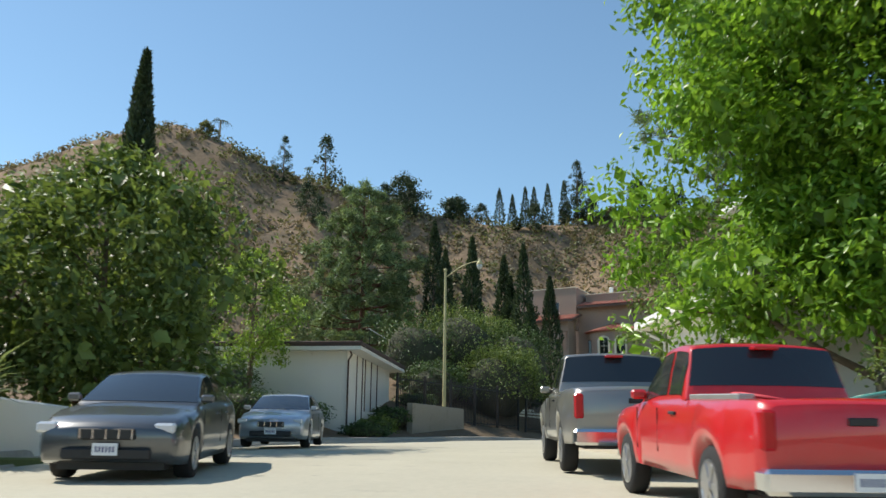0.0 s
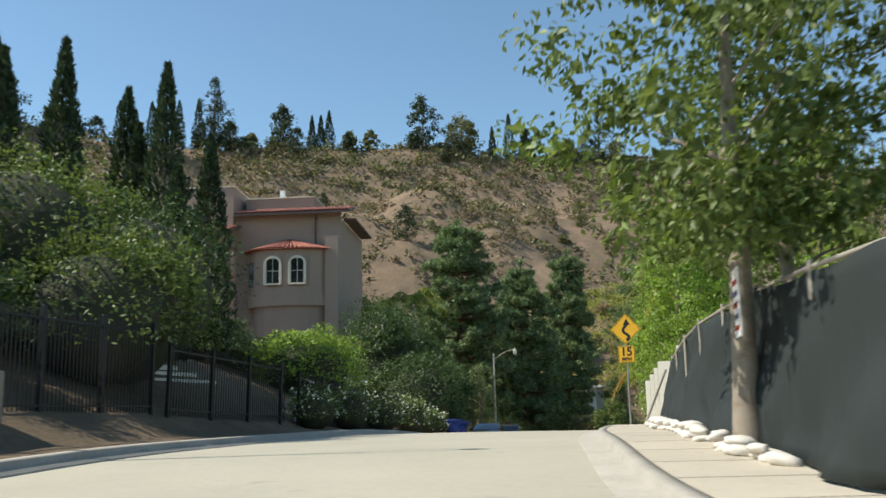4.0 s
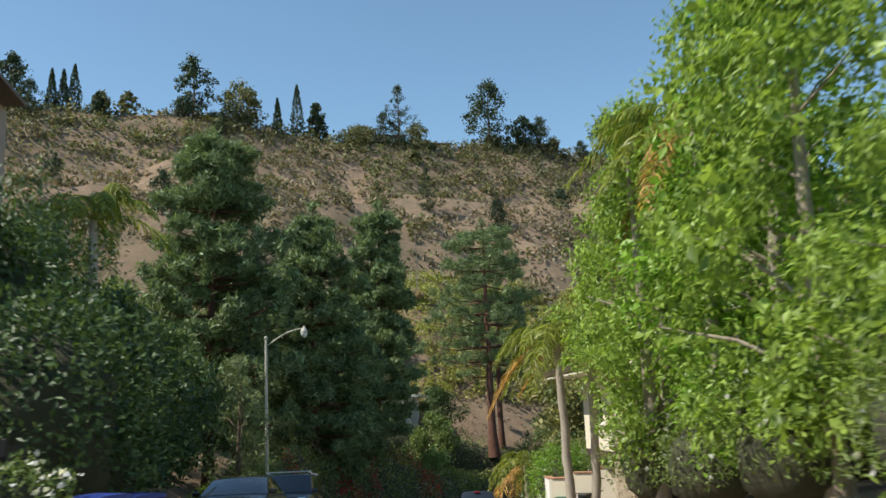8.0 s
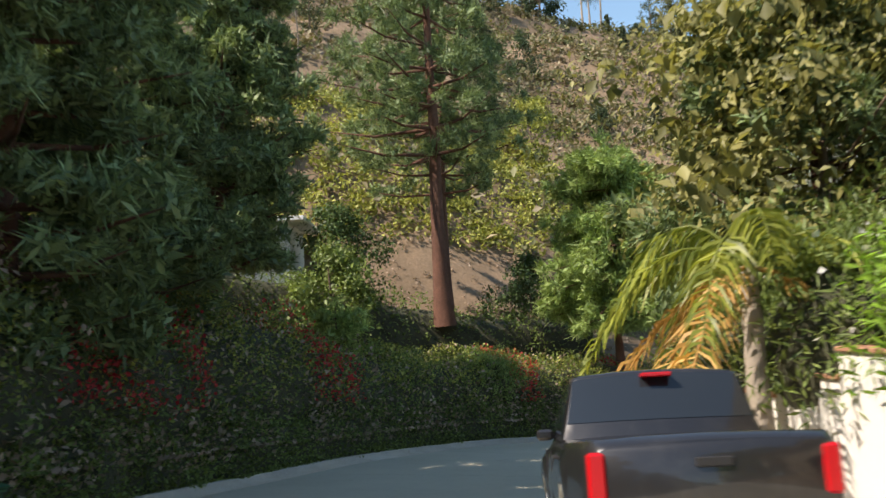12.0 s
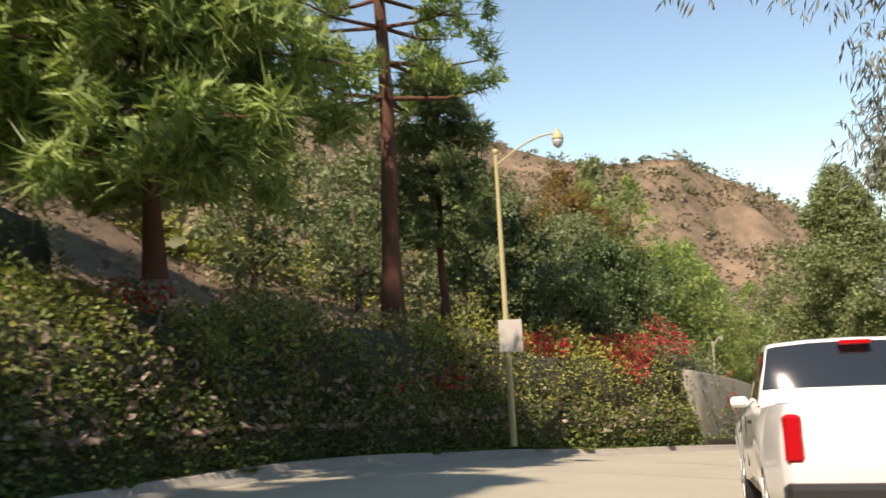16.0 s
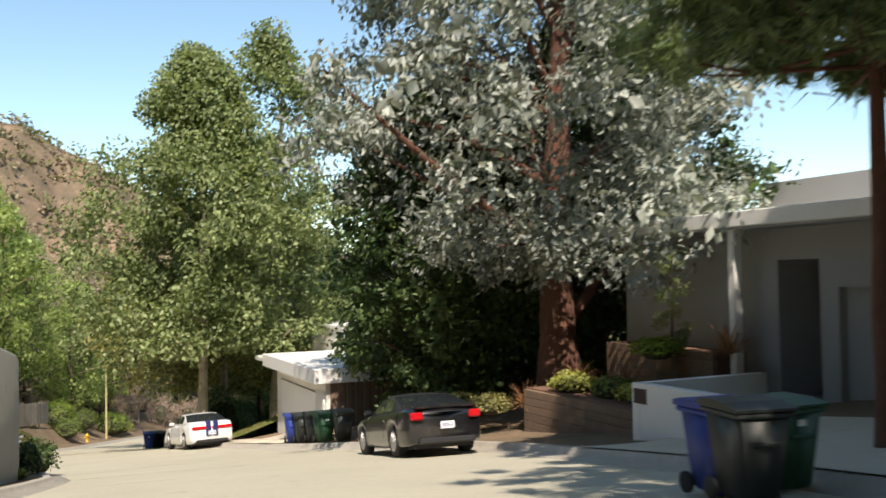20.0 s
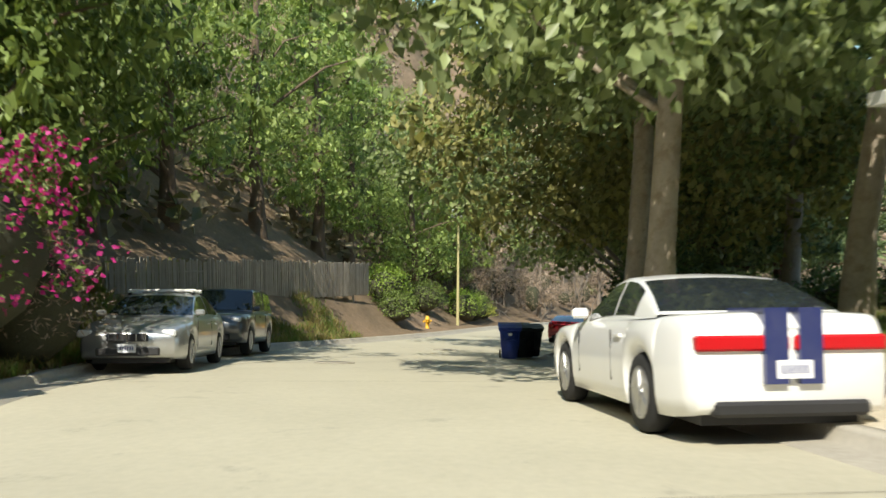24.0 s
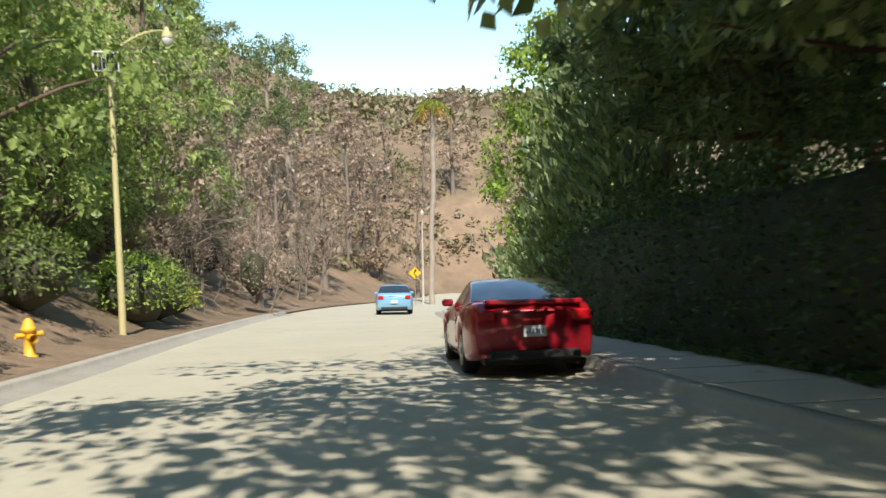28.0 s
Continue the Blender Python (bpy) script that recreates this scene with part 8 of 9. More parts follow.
tree("broadleaf_tree", -2.6, 21.5, 7.6, 4.9, "lf_mid", "large dense dark green tree over the parked cars", base=0.12, clumps=190, per=85, size=0.2, seed=1, clump=0.23, gap=0.5)
tree("broadleaf_tree", -7.5, 18.0, 6.9, 4.4, "lf_mid", "dense green tree beside the big one", base=0.1, clumps=140, per=80, size=0.2, seed=2, clump=0.23, gap=0.5)
tree("shrub_tree", -5.2, 14.5, 6.0, 3.0, "lf_rust", "reddish-leaved garden tree behind the white wall", base=0.15, clumps=70, per=60, size=0.15, seed=3)
column_tree("cypress", -5.3, 27.6, gz(-5.3, 27.6), 12.9, 1.2, "tall dark pointed cypress", n=9000, size=0.3, seed=4)
tree("garden_tree", -3.2, 34.2, 6.6, 2.5, "lf_bright", "small yellow-green garden tree behind the compact car", base=0.3, clumps=70, per=70, size=0.15, seed=5)
conifer("pine", -4.9, 60.8, 13.2, 4.2, "grey-green bushy pine behind the white house", base=0.12, whorls=13, arms=7, needles=70, length=0.5, width=0.05, seed=6, tufts=5)
for i, (x, y, h, r) in enumerate(((1.5, 57.5, 9.0, 1.2), (3.0, 60.0, 10.5, 1.3), (5.5, 62.0, 8.5, 1.1), (8.2, 64.5, 9.5, 1.2), (7.0, 58.5, 7.0, 1.0), (0.0, 62.5, 11.5, 1.4))):
    column_tree("cypress", x, y, gz(x, y), h, r, "dark rough cypress in a row by the house", n=4200, size=0.3, seed=10 + i, group="row of cypresses", rough=0.7)
for i, (x, y, rx, h) in enumerate(((2.2, 48.5, 2.0, 2.4), (5.2, 51.5, 2.4, 4.2), (6.0, 55.5, 3.0, 5.6), (3.0, 54.0, 3.0, 6.0), (0.5, 51.8, 2.6, 4.6), (1.3, 37.8, 1.0, 0.9), (1.4, 40.6, 1.1, 0.9))):
    bush("shrub", x, y, gz(x, y) - 0.1, rx, rx * 0.9, h, "lf_dark" if i % 2 == 0 else "lf_mid", "dense dark shrub by the street lamp", n=int(2600 * rx / 2), size=0.15, seed=20 + i, group="shrubs by the lamp")
for i, (x, y) in enumerate(((-0.9, 11.0), (-0.4, 13.2), (-1.6, 12.4), (-0.8, 9.3))):
    fan_palm_spikes("yucca", x, y, gz(x, y) + 0.9, "spiky yucca with pale pointed leaves", n=90, L=1.5, seed=30 + i, leafmat="lf_olive", group="yuccas on the white wall")
ww = thing("garden_wall", pose(-0.2, 11.0, gz(-0.2, 11.0), 0, 0, 97), "rough white garden wall under the yuccas", "wall")
part("wall", boxes((-7, 7.5, -0.2, 0.2, -0.6, 1.15), bevel=0.04), M["white"], ww)
part("grass_strip", boxes((-7, 4.5, -0.9, -0.25, -0.4, 0.12), bevel=0.03), M["lawn"], ww)

tree("ficus_tree", 15.9, 18.8, 12.5, 6.0, "lf_ficus", "big bright green ficus over the garage drive", base=0.2, clumps=640, per=120, size=0.21, width=0.45, seed=40, clump=0.16, gap=0.45, shape=SPREAD)
conifer("pine", 17.6, 36.8, 18.0, 4.6, "tall pine with an open crown behind the garage", base=0.5, whorls=9, arms=5, needles=90, length=0.5, width=0.035, seed=41)
conifer("pine", 19.2, 38.4, 16.0, 4.2, "tall dark pine behind the garage", base=0.45, whorls=8, arms=5, needles=90, length=0.5, width=0.035, seed=42)
conifer("pine", 25.5, 37.5, 17.0, 4.5, "dark pine above the garage roof", base=0.4, whorls=9, arms=5, needles=80, length=0.5, width=0.035, seed=43)
tree("street_tree", 14.4, 37.0, 9.0, 3.0, "lf_mid", "dense green tree with pale stems by the site fence", base=0.3, clumps=120, per=75, size=0.15, seed=44, bark="palebark", gap=0.5)
tree("street_tree", 17.6, 40.0, 8.4, 2.6, "lf_mid", "green tree behind the site fence", base=0.2, clumps=80, per=60, size=0.16, seed=45, bark="palebark")
for i, (x, y) in enumerate(((12.0, 28.3), (12.7, 28.9), (13.0, 19.2), (13.4, 18.3))):
    bush("shrub", x, y, gz(x, y), 0.7, 0.6, 0.7, "lf_dark", "low dark shrub at the garage corner", n=700, size=0.1, seed=50 + i, group="shrubs at the garage corner")
lw = thing("garden_wall", pose(14.9, 14.5, gz(14.9, 14.5), 0, 0, 95), "pale rubble garden wall with plants along its top", "wall")
part("wall", boxes((-9, 2.2, -0.2, 0.2, -0.6, 1.2), bevel=0.05), M["block"], lw)
for i in range(6):
    x, y = 15.3 + 0.14 * i, 15.5 - 1.7 * i
    bush("shrub", x, y, gz(x, y) + 0.9, 1.0, 0.8, 1.1, "lf_dark" if i % 2 else "lf_mid", "trailing shrub on the rubble wall", n=800, size=0.12, seed=60 + i, group="shrubs on the rubble wall")
lp = thing("lamp_post", pose(12.6, 18.6, gz(12.6, 18.6)), "black lantern on a short garden post", "lamp")
tube_part("post", [(0, 0, -0.3), (0, 0, 1.7)], 0.04, M["iron"], lp)
part("lantern", lathe([(0.06, 1.7), (0.1, 1.76), (0.15, 2.1), (0.18, 2.12), (0.05, 2.3), (0.02, 2.38)], 6), M["iron"], lp)

# ---- the villa's slope ----
for i, (x, y, rx, h, m, lab) in enumerate(((5.6, 53.0, 2.5, 4.2, "lf_mid", "big leafy shrub over the iron fence"), (4.2, 58.0, 3.2, 5.5, "lf_mid", "tall leafy shrub beside the iron fence"), (12.4, 65.6, 2.5, 3.1, "lf_bright", "sunlit yellow-green shrub below the villa"),
                                             (9.8, 68.5, 2.0, 1.6, "lf_dark", "dark shrub below the villa"), (8.0, 65.5, 2.0, 2.2, "lf_olive", "grey-green shrub by the stair"), (19.6, 75.2, 2.6, 4.6, "lf_dark", "dark tree-like shrub under the villa"), (18.8, 80.5, 3.4, 7.5, "lf_dark", "dark shrub mass beside the villa"),
                                             (20.5, 77.0, 2.2, 3.2, "lf_dark", "dark hedge-like shrub at the road"))):
    bush("shrub", x, y, gz(x, y) - 0.2, rx, rx, h, m, lab, n=int(2300 * rx), size=0.17, seed=70 + i)
for i, (u, l) in enumerate(((7.75, 6.2), (8.1, 6.0), (8.5, 5.8), (8.9, 5.7), (9.3, 5.7))):
    x, y, z = beside(u, l)
    bush("rose_bush", x, y, z, 1.0, 0.8, 1.5 + 0.3 * (i % 2), "lf_mid", "rose bush with white flowers on the iron fence", n=1300, size=0.1, seed=80 + i, flower="wflower", flowers=110, group="white roses")
palm("queen_palm", 23.0, 88.3, gz(23.0, 88.3), 9.0, 3.6, "bright green queen palm beside the villa", seed=1, dry=0)
palm("small_palm", 20.5, 82.2, gz(20.5, 82.2) - 0.3, 2.0, 1.9, "small feather palm in dark shrubs", seed=2, dry=0, leaflet=0.35, pairs=30)
for i, (x, y) in enumerate(((6.5, 60.5), (5.0, 63.0), (2.5, 66.0))):
    column_tree("cypress", x, y, gz(x, y), 11 - i, 1.3, "dark ragged cypress by the villa", n=4200, size=0.3, seed=90 + i, rough=0.8, group="cypresses by the villa")

# ---- dark wood on the upper side, and the pines of the bend ----
for i, (u, l, h, r) in enumerate(((9.9, 9.5, 6.0, 3.4), (10.6, 11.5, 7.5, 3.8), (11.3, 10.5, 7.0, 3.5), (12.1, 11.5, 7.0, 3.5), (12.8, 13.0, 8.0, 3.8), (11.6, 17.5, 9.5, 4.2), (13.0, 19.0, 8.0, 4.0))):
    x, y, z = beside(u, l)
    broadleaf("broadleaf_tree", x, y, z, h, r, "lf_dark", "dark shaded tree in the wood above the kerb", base=0.06, clumps=85, per=62, size=0.22, seed=100 + i, gap=0.6, clump=0.26, group="dark wood")
tree("olive_tree", 30.6, 98.2, 7.5, 2.6, "lf_olive", "grey-green olive tree at the street lamp", base=0.15, clumps=90, per=75, size=0.14, width=0.25, seed=120)
conifer("pine", 32.2, 109.4, 21.0, 4.6, "tall grey-green pine above the bend", base=0.12, whorls=24, arms=7, needles=70, length=0.62, width=0.05, seed=121, tufts=6, fill=22)
conifer("pine", 40.3, 113.7, 20.5, 3.7, "tall dense dark pine above the bend", base=0.12, whorls=20, arms=7, needles=75, length=0.6, width=0.055, seed=122, tufts=6, fill=26)
conifer("pine", 49.0, 123.1, 23.0, 3.4, "tall narrow dark pine with a bare lower trunk", base=0.2, whorls=22, arms=7, needles=75, length=0.6, width=0.055, seed=123, tufts=6, fill=26)
conifer("pine", 44.5, 119.0, 15.0, 3.6, "dark pine between the taller ones", base=0.12, whorls=14, arms=7, needles=70, length=0.6, width=0.055, seed=124, tufts=6, fill=26)
conifer("pine", 36.0, 117.0, 15.0, 3.8, "shaded pine on the slope", base=0.15, whorls=14, arms=6, needles=65, length=0.6, width=0.055, seed=125, tufts=6, fill=26)


pine("young_pine", 53.7, 122.4, gz(53.7, 122.4), 4.6, 1.5, "small bright young pine on the bank", leafmat="lf_pinelt", base=0.15, whorls=8, arms=6, needles=60, length=0.4, seed=128, tufts=3)
pine("pine", 63.1, 128.1, -0.4, 21.0, 5.2, "tall pine with a thick red-brown trunk", base=0.38, whorls=11, arms=6, needles=110, length=0.6, seed=129, trunk=0.42, tufts=5, width=0.04, fill=6)
conifer("pine", 67.4, 133.5, 19.0, 4.6, "tall pine farther up the slope", base=0.35, whorls=10, arms=6, needles=85, length=0.6, seed=130, tufts=4, width=0.045)
pine("bushy_pine", 69.2, 122.3, -2.5, 10.2, 3.4, "bushy light green pine with drooping needles", leafmat="lf_pinelt", base=0.14, whorls=14, arms=8, needles=130, length=0.6, seed=131, tufts=5, hang=0.35, width=0.035)
pine("pine", 80.6, 122.0, -3.9, 17.5, 4.0, "open-crowned pine with a long bare trunk", leafmat="lf_pinelt", base=0.36, whorls=10, arms=5, needles=100, length=0.5, seed=132, trunk=0.3, width=0.035)
pine("thin_pine", 83.75, 121.3, -4.5, 8.8, 1.7, "slender pine beside the street lamp", base=0.3, whorls=10, arms=6, needles=90, length=0.45, seed=133)
bush("young_pine", 61.8, 123.6, gz(61.8, 123.6) + 0.4, 1.7, 1.6, 3.2, "lf_pinelt", "round bright green young pine", n=5200, size=0.3, width=0.12, seed=134, category="tree")
for i, (x, y, h, r, m) in enumerate(((88.5, 120.5, 7.0, 3.2, "lf_dark"), (93.5, 118.8, 6.0, 3.0, "lf_olive"), (97.5, 120.0, 6.5, 3.0, "lf_olive"), (57.0, 128.5, 5.5, 3.2, "lf_mid"), (60.0, 133.0, 6.0, 3.0, "lf_dark"), (87.0, 130.0, 8.0, 3.6, "lf_olive"), (94.0, 128.5, 7.5, 3.6, "lf_olive"), (71.5, 131.0, 5.0, 3.0, "lf_dark"))):
    tree("hillside_tree", x, y, h, r, m, "scrubby evergreen tree on the dry slope", base=0.08, clumps=80, per=60, size=0.2, seed=140 + i, gap=0.5, clump=0.24, group="slope trees")
hedge("clipped_hedge", [(46, 131.5, gz(46, 131.5)), (54, 131.0, gz(54, 131)), (60, 129.8, gz(60, 129.8)), (66, 128.6, gz(66, 128.6)), (73, 128.5, gz(73, 128.5))], 2.4, 3.0, 3.4, "lf_mid", "clipped hedge below the hillside house", per=420, size=0.2, seed=3, rough=0.15)
agave_ob = fan_palm_spikes("agave", 69.3, 153.9, gz(69.3, 153.9), "large dry agave with a tall flower stalk", n=110, L=2.6, w=0.25, leafmat="lf_grey", seed=7)
tube_part("flower_stalk", [(0, 0, 0), (0.3, 0, 5), (0.2, 0.2, 9)], [0.09, 0.07, 0.03], M["twig"], agave_ob)


def bend_hedge_height(q):
    return float(np.interp(q, [0, 0.06, 0.14, 0.2, 0.27, 0.33, 0.38, 0.43, 0.6, 0.85, 1], [2.8, 4.0, 4.6, 3.7, 3.3, 4.2, 4.2, 3.0, 2.7, 2.5, 2.5]))


line = [beside(u, float(W_LEFT(u)) + 2.9) for u in np.linspace(13.5, 19.3, 26)]
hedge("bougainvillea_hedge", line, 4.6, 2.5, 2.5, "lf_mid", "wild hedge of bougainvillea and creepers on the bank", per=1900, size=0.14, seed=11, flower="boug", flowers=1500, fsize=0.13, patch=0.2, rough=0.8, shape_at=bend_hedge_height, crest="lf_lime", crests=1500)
hedge("dry_creeper", line, 4.9, 2.4, 2.4, "lf_grey", "dry brown creeper stems woven through the hedge", per=260, size=0.2, seed=21, rough=0.9, shape_at=lambda q: bend_hedge_height(q) * 1.02, flower="lf_lime", flowers=420, fsize=0.13, patch=0.0)
line = [beside(u, float(W_LEFT(u)) + 2.4) for u in np.linspace(19.4, 21.0, 12)]
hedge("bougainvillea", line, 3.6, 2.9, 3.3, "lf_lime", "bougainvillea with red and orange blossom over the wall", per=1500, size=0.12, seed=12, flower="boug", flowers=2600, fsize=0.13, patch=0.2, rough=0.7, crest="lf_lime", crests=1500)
line = [beside(u, float(W_LEFT(u)) + 2.15) for u in np.linspace(20.9, 22.1, 12)]
hedge("creeper_bank", line, 3.0, 3.6, 3.9, "lf_olive", "creepers with rusty red blossom tumbling over the wall", per=1300, size=0.13, seed=13, flower="boug", flowers=1300, fsize=0.13, patch=0.12, rough=0.7, shape_at=lambda q: float(np.interp(q, [0, 0.5, 0.8, 1], [3.6, 4.1, 3.7, 2.9])))
line = [beside(u, float(W_LEFT(u)) + 1.15) for u in np.linspace(13.4, 20.9, 28)]
hedge("creeper_edge", line, 1.9, 1.5, 1.6, "lf_mid", "tangled creepers spilling to the kerb", per=1500, size=0.12, seed=14, rough=0.9, flower="lf_grey", flowers=260, fsize=0.16, patch=-0.2)
hedge("juniper_hedge", [beside(u, l) for u, l in ((12.5, 8.6), (13.0, 9.4), (13.3, 9.8), (13.6, 10.2))], 3.6, 1.6, 1.5, "lf_bright", "low spreading juniper at the driveway", per=1500, size=0.12, seed=15, rough=0.5)

# ---- lower side: palms, bamboo, oleander ----
palm("queen_palm", 38.9, 84.6, gz(38.9, 84.6), 6.5, 2.9, "queen palm with yellowing fronds before the cream house", seed=11, fronds=24, dry=1, leaflet=0.55, pairs=54, hang=0.9)
palm("queen_palm", 40.2, 84.9, gz(40.2, 84.9), 6.9, 3.4, "queen palm beside the cream house", seed=12, fronds=20, dry=1, leaflet=0.55, pairs=54, hang=0.9)
palm("queen_palm", 35.2, 73.4, gz(35.2, 73.4), 9.6, 3.6, "tall queen palm with a brown hanging frond", seed=13, fronds=16, dry=3, leaflet=0.55, pairs=50)
palm("queen_palm", 47.2, 99.6, gz(47.2, 99.6), 3.4, 3.0, "yellowing palm over the oleander", seed=14, fronds=10, dry=5, leaflet=0.5, pairs=46, hang=0.9)
for i, (x, y, h, r, m, cl) in enumerate(((31.0, 67.0, 10.4, 3.4, "lf_bright", 180), (34.2, 70.6, 12.0, 3.6, "lf_ficus", 180), (34.7, 75.2, 11.2, 2.6, "lf_bright", 150), (37.2, 77.6, 11.8, 2.8, "lf_bright", 150), (36.5, 73.0, 10.0, 3.4, "lf_ficus", 130), (39.8, 78.5, 12.5, 3.8, "lf_bright", 140), (29.6, 63.4, 6.2, 2.4, "lf_bright", 80))):
    tree("leafy_tree", x, y, h, r, m, "bright leafy tree and bamboo by the pavement", base=0.1, clumps=cl, per=84, size=0.17, width=0.36, seed=160 + i, gap=0.5, clump=0.22, bark="palebark", group="leafy trees by the pavement")
for i, (u, l) in enumerate(((9.0, -6.4), (9.5, -6.6), (10.0, -6.8), (10.4, -6.6), (8.7, -6.0))):
    x, y, z = beside(u, l)
    bush("flowering_shrub", x, y, z, 1.5, 1.4, 2.4 + 0.4 * (i % 2), "lf_mid", "shrub with scattered white flowers by the pavement", n=2600, size=0.13, width=0.3, seed=170 + i, flower="wflower", flowers=40, group="flowering shrubs")
tree("tall_tree", 32.0, 57.0, 12.0, 2.7, "lf_bright", "slender tall tree with sparse light leaves behind the block wall", base=0.35, clumps=62, per=75, size=0.2, seed=180, gap=0.1, clump=0.26)
for i, (x, y, h, r, m) in enumerate(((41.0, 60.0, 9.0, 4.0, "lf_mid"), (48.0, 66.0, 10.0, 4.4, "lf_mid"), (44.0, 74.0, 10.0, 4.4, "lf_dark"), (52.0, 78.0, 11.0, 4.6, "lf_mid"), (38.0, 52.0, 8.0, 3.8, "lf_olive"))):
    tree("garden_tree", x, y, h, r, m, "garden tree behind the lower houses", base=0.12, clumps=80, per=60, size=0.24, seed=190 + i, clump=0.25, group="trees behind the lower houses")
for i, (x, y, rx, h) in enumerate(((46.6, 95.8, 1.8, 3.4), (48.4, 98.6, 2.0, 3.8), (49.8, 101.4, 2.0, 3.4), (48.6, 94.0, 1.8, 3.2), (50.8, 98.4, 2.2, 4.2))):
    bush("oleander", x, y, gz(x, y) + 0.3, rx, rx, h, "lf_mid" if i else "lf_ficus", "glossy oleander with a few white flowers behind the wall", n=4200, size=0.22, width=0.2, seed=200 + i, flower="wflower", flowers=30, group="oleanders")
tree("rusty_tree", 55.0, 103.0, 11.5, 5.0, "lf_rust", "spreading tree with rusty olive leaves", base=0.42, clumps=120, per=75, size=0.22, seed=210, shape=SPREAD, clump=0.24)
conifer("pine", 56.5, 104.2, 12.5, 3.9, "dark pine on the inside of the bend", base=0.3, whorls=12, arms=7, needles=90, length=0.55, width=0.04, seed=211, tufts=6, fill=22)
cedar = tree("cedar", 69.6, 106.6, 13.0, 6.8, "lf_cedar", "silvery grey cedar with drooping branches", base=0.36, clumps=230, per=230, size=0.22, width=0.18, fill=0, seed=212, shape=SPREAD, clump=0.15, droop=0.9, gap=0.1, limbs=60)
for i, (x, y, h, r, b) in enumerate(((82.6, 102.6, 15.0, 4.6, 0.3), (78.0, 101.0, 14.0, 4.4, 0.25), (86.0, 98.4, 13.0, 3.8, 0.38), (91.5, 99.6, 10.2, 3.5, 0.52))):
    conifer("pine", x, y, h, r, "dark pine shading the driveway", base=b, whorls=14, arms=7, needles=130, length=0.42, width=0.028, seed=215 + i, tufts=7, group="driveway pines")
for i, (x, y, rx, h) in enumerate(((74.5, 105.0, 2.4, 2.6), (79.5, 104.6, 2.2, 2.4), (68.0, 106.0, 2.2, 2.0), (84.0, 101.5, 2.4, 3.0), (76.5, 101.5, 3.0, 4.0))):
    bush("shrub", x, y, gz(x, y) - 0.1, rx, rx, h, "lf_dark", "dark shrub under the driveway pines", n=2600, size=0.14, seed=220 + i, group="shrubs under the pines")

# ---- the grey house's garden and the shed ----
tree("silver_gum", 105.1, 96.9, 20.0, 8.2, "lf_silver", "huge silver-leaved gum tree with a thick trunk", base=0.2, clumps=520, per=120, size=0.22, width=0.42, seed=230, trunk=0.6, bark="redbark", gap=0.45, clump=0.13, limbs=30, split=True, shape=SPREAD)
for i, (x, y, h, r) in enumerate(((109.9, 98.6, 11.5, 3.7), (113.5, 97.6, 10.5, 3.9), (108.0, 93.5, 13.0, 5.0), (113.5, 94.0, 12.0, 4.6), (119.5, 93.0, 12.0, 4.2))):
    tree("dark_tree", x, y, h, r, "lf_dark", "dense dark tree under the silver gum", base=0.15 if i == 1 else 0.04, clumps=330, per=80, size=0.19, seed=240 + i, gap=0.8, clump=0.22, fill=26, group="dark trees by the shed")
for i, (x, y, z) in enumerate(((101.0, 97.4, -10.55), (102.6, 97.8, -10.55), (103.9, 98.6, -11.2), (99.0, 95.9, -9.5), (98.2, 96.6, -9.5))):
    fan_palm_spikes("ornamental_grass", x, y, z, "clump of bronze ornamental grass in a planter", n=130, L=0.95, w=0.03, leafmat="reed", seed=250 + i, flat=0.1, group="ornamental grasses")
for i, (x, y, z, m) in enumerate(((99.4, 98.0, -10.6, "lf_lime"), (100.6, 98.0, -10.6, "lf_mid"), (102.0, 98.3, -10.6, "lf_lime"), (100.4, 96.9, -9.7, "lf_bright"), (104.8, 99.2, -11.4, "lf_rust"), (106.2, 99.4, -11.5, "lf_rust"), (98.6, 97.9, -10.6, "lf_mid"))):
    bush("bedding_plant", x, y, z, 0.65, 0.6, 0.5, m, "low bedding plant in the terraced bed", n=700, size=0.12, seed=260 + i, group="bedding plants")
tree("sapling", 100.2, 96.6, 2.6, 0.9, "lf_olive", "feathery sapling in the upper planter", base=0.2, clumps=26, per=80, size=0.12, width=0.2, seed=270, dz=1.2)
lawn = thing("lawn", pose(0, 0, 0), "smooth green lawn sloping up beside the shed", "lawn", "", "stuff")
rows_ = []
for i in range(15):
    for j in range(13):
        x, y = 123.6 + i * 0.75, 104.1 - j * 0.8 - 0.1 * i
        rows_.append((x, y, gz(x, y) + 0.06 + 0.17 * max(0, j - 1) + 0.06 * (0 if j else -3)))
lq = [(i * 13 + j, (i + 1) * 13 + j, (i + 1) * 13 + j + 1, i * 13 + j + 1) for i in range(14) for j in range(12)]
lawn_me = fast_mesh("turf", rows_, np.array(lq)[:, ::-1])
link("turf", lawn_me, M["lawn"], lawn, "", True)
rp = np.array(rows_).reshape(15, 13, 3)
k = 9000
a_, b_ = RNG.uniform(0, 13.99, k), RNG.uniform(0, 11.99, k)
i0, j0 = a_.astype(int), b_.astype(int)
fa, fb = (a_ - i0)[:, None], (b_ - j0)[:, None]
gc = (rp[i0, j0] * (1 - fa) * (1 - fb) + rp[i0 + 1, j0] * fa * (1 - fb) + rp[i0, j0 + 1] * (1 - fa) * fb + rp[i0 + 1, j0 + 1] * fa * fb)
gd_ = unit(k) * 0.4 + [0, 0, 1.0]
vv, ff = needle_arrays(gc, gd_ / np.linalg.norm(gd_, axis=1)[:, None], 0.13, 0.03)
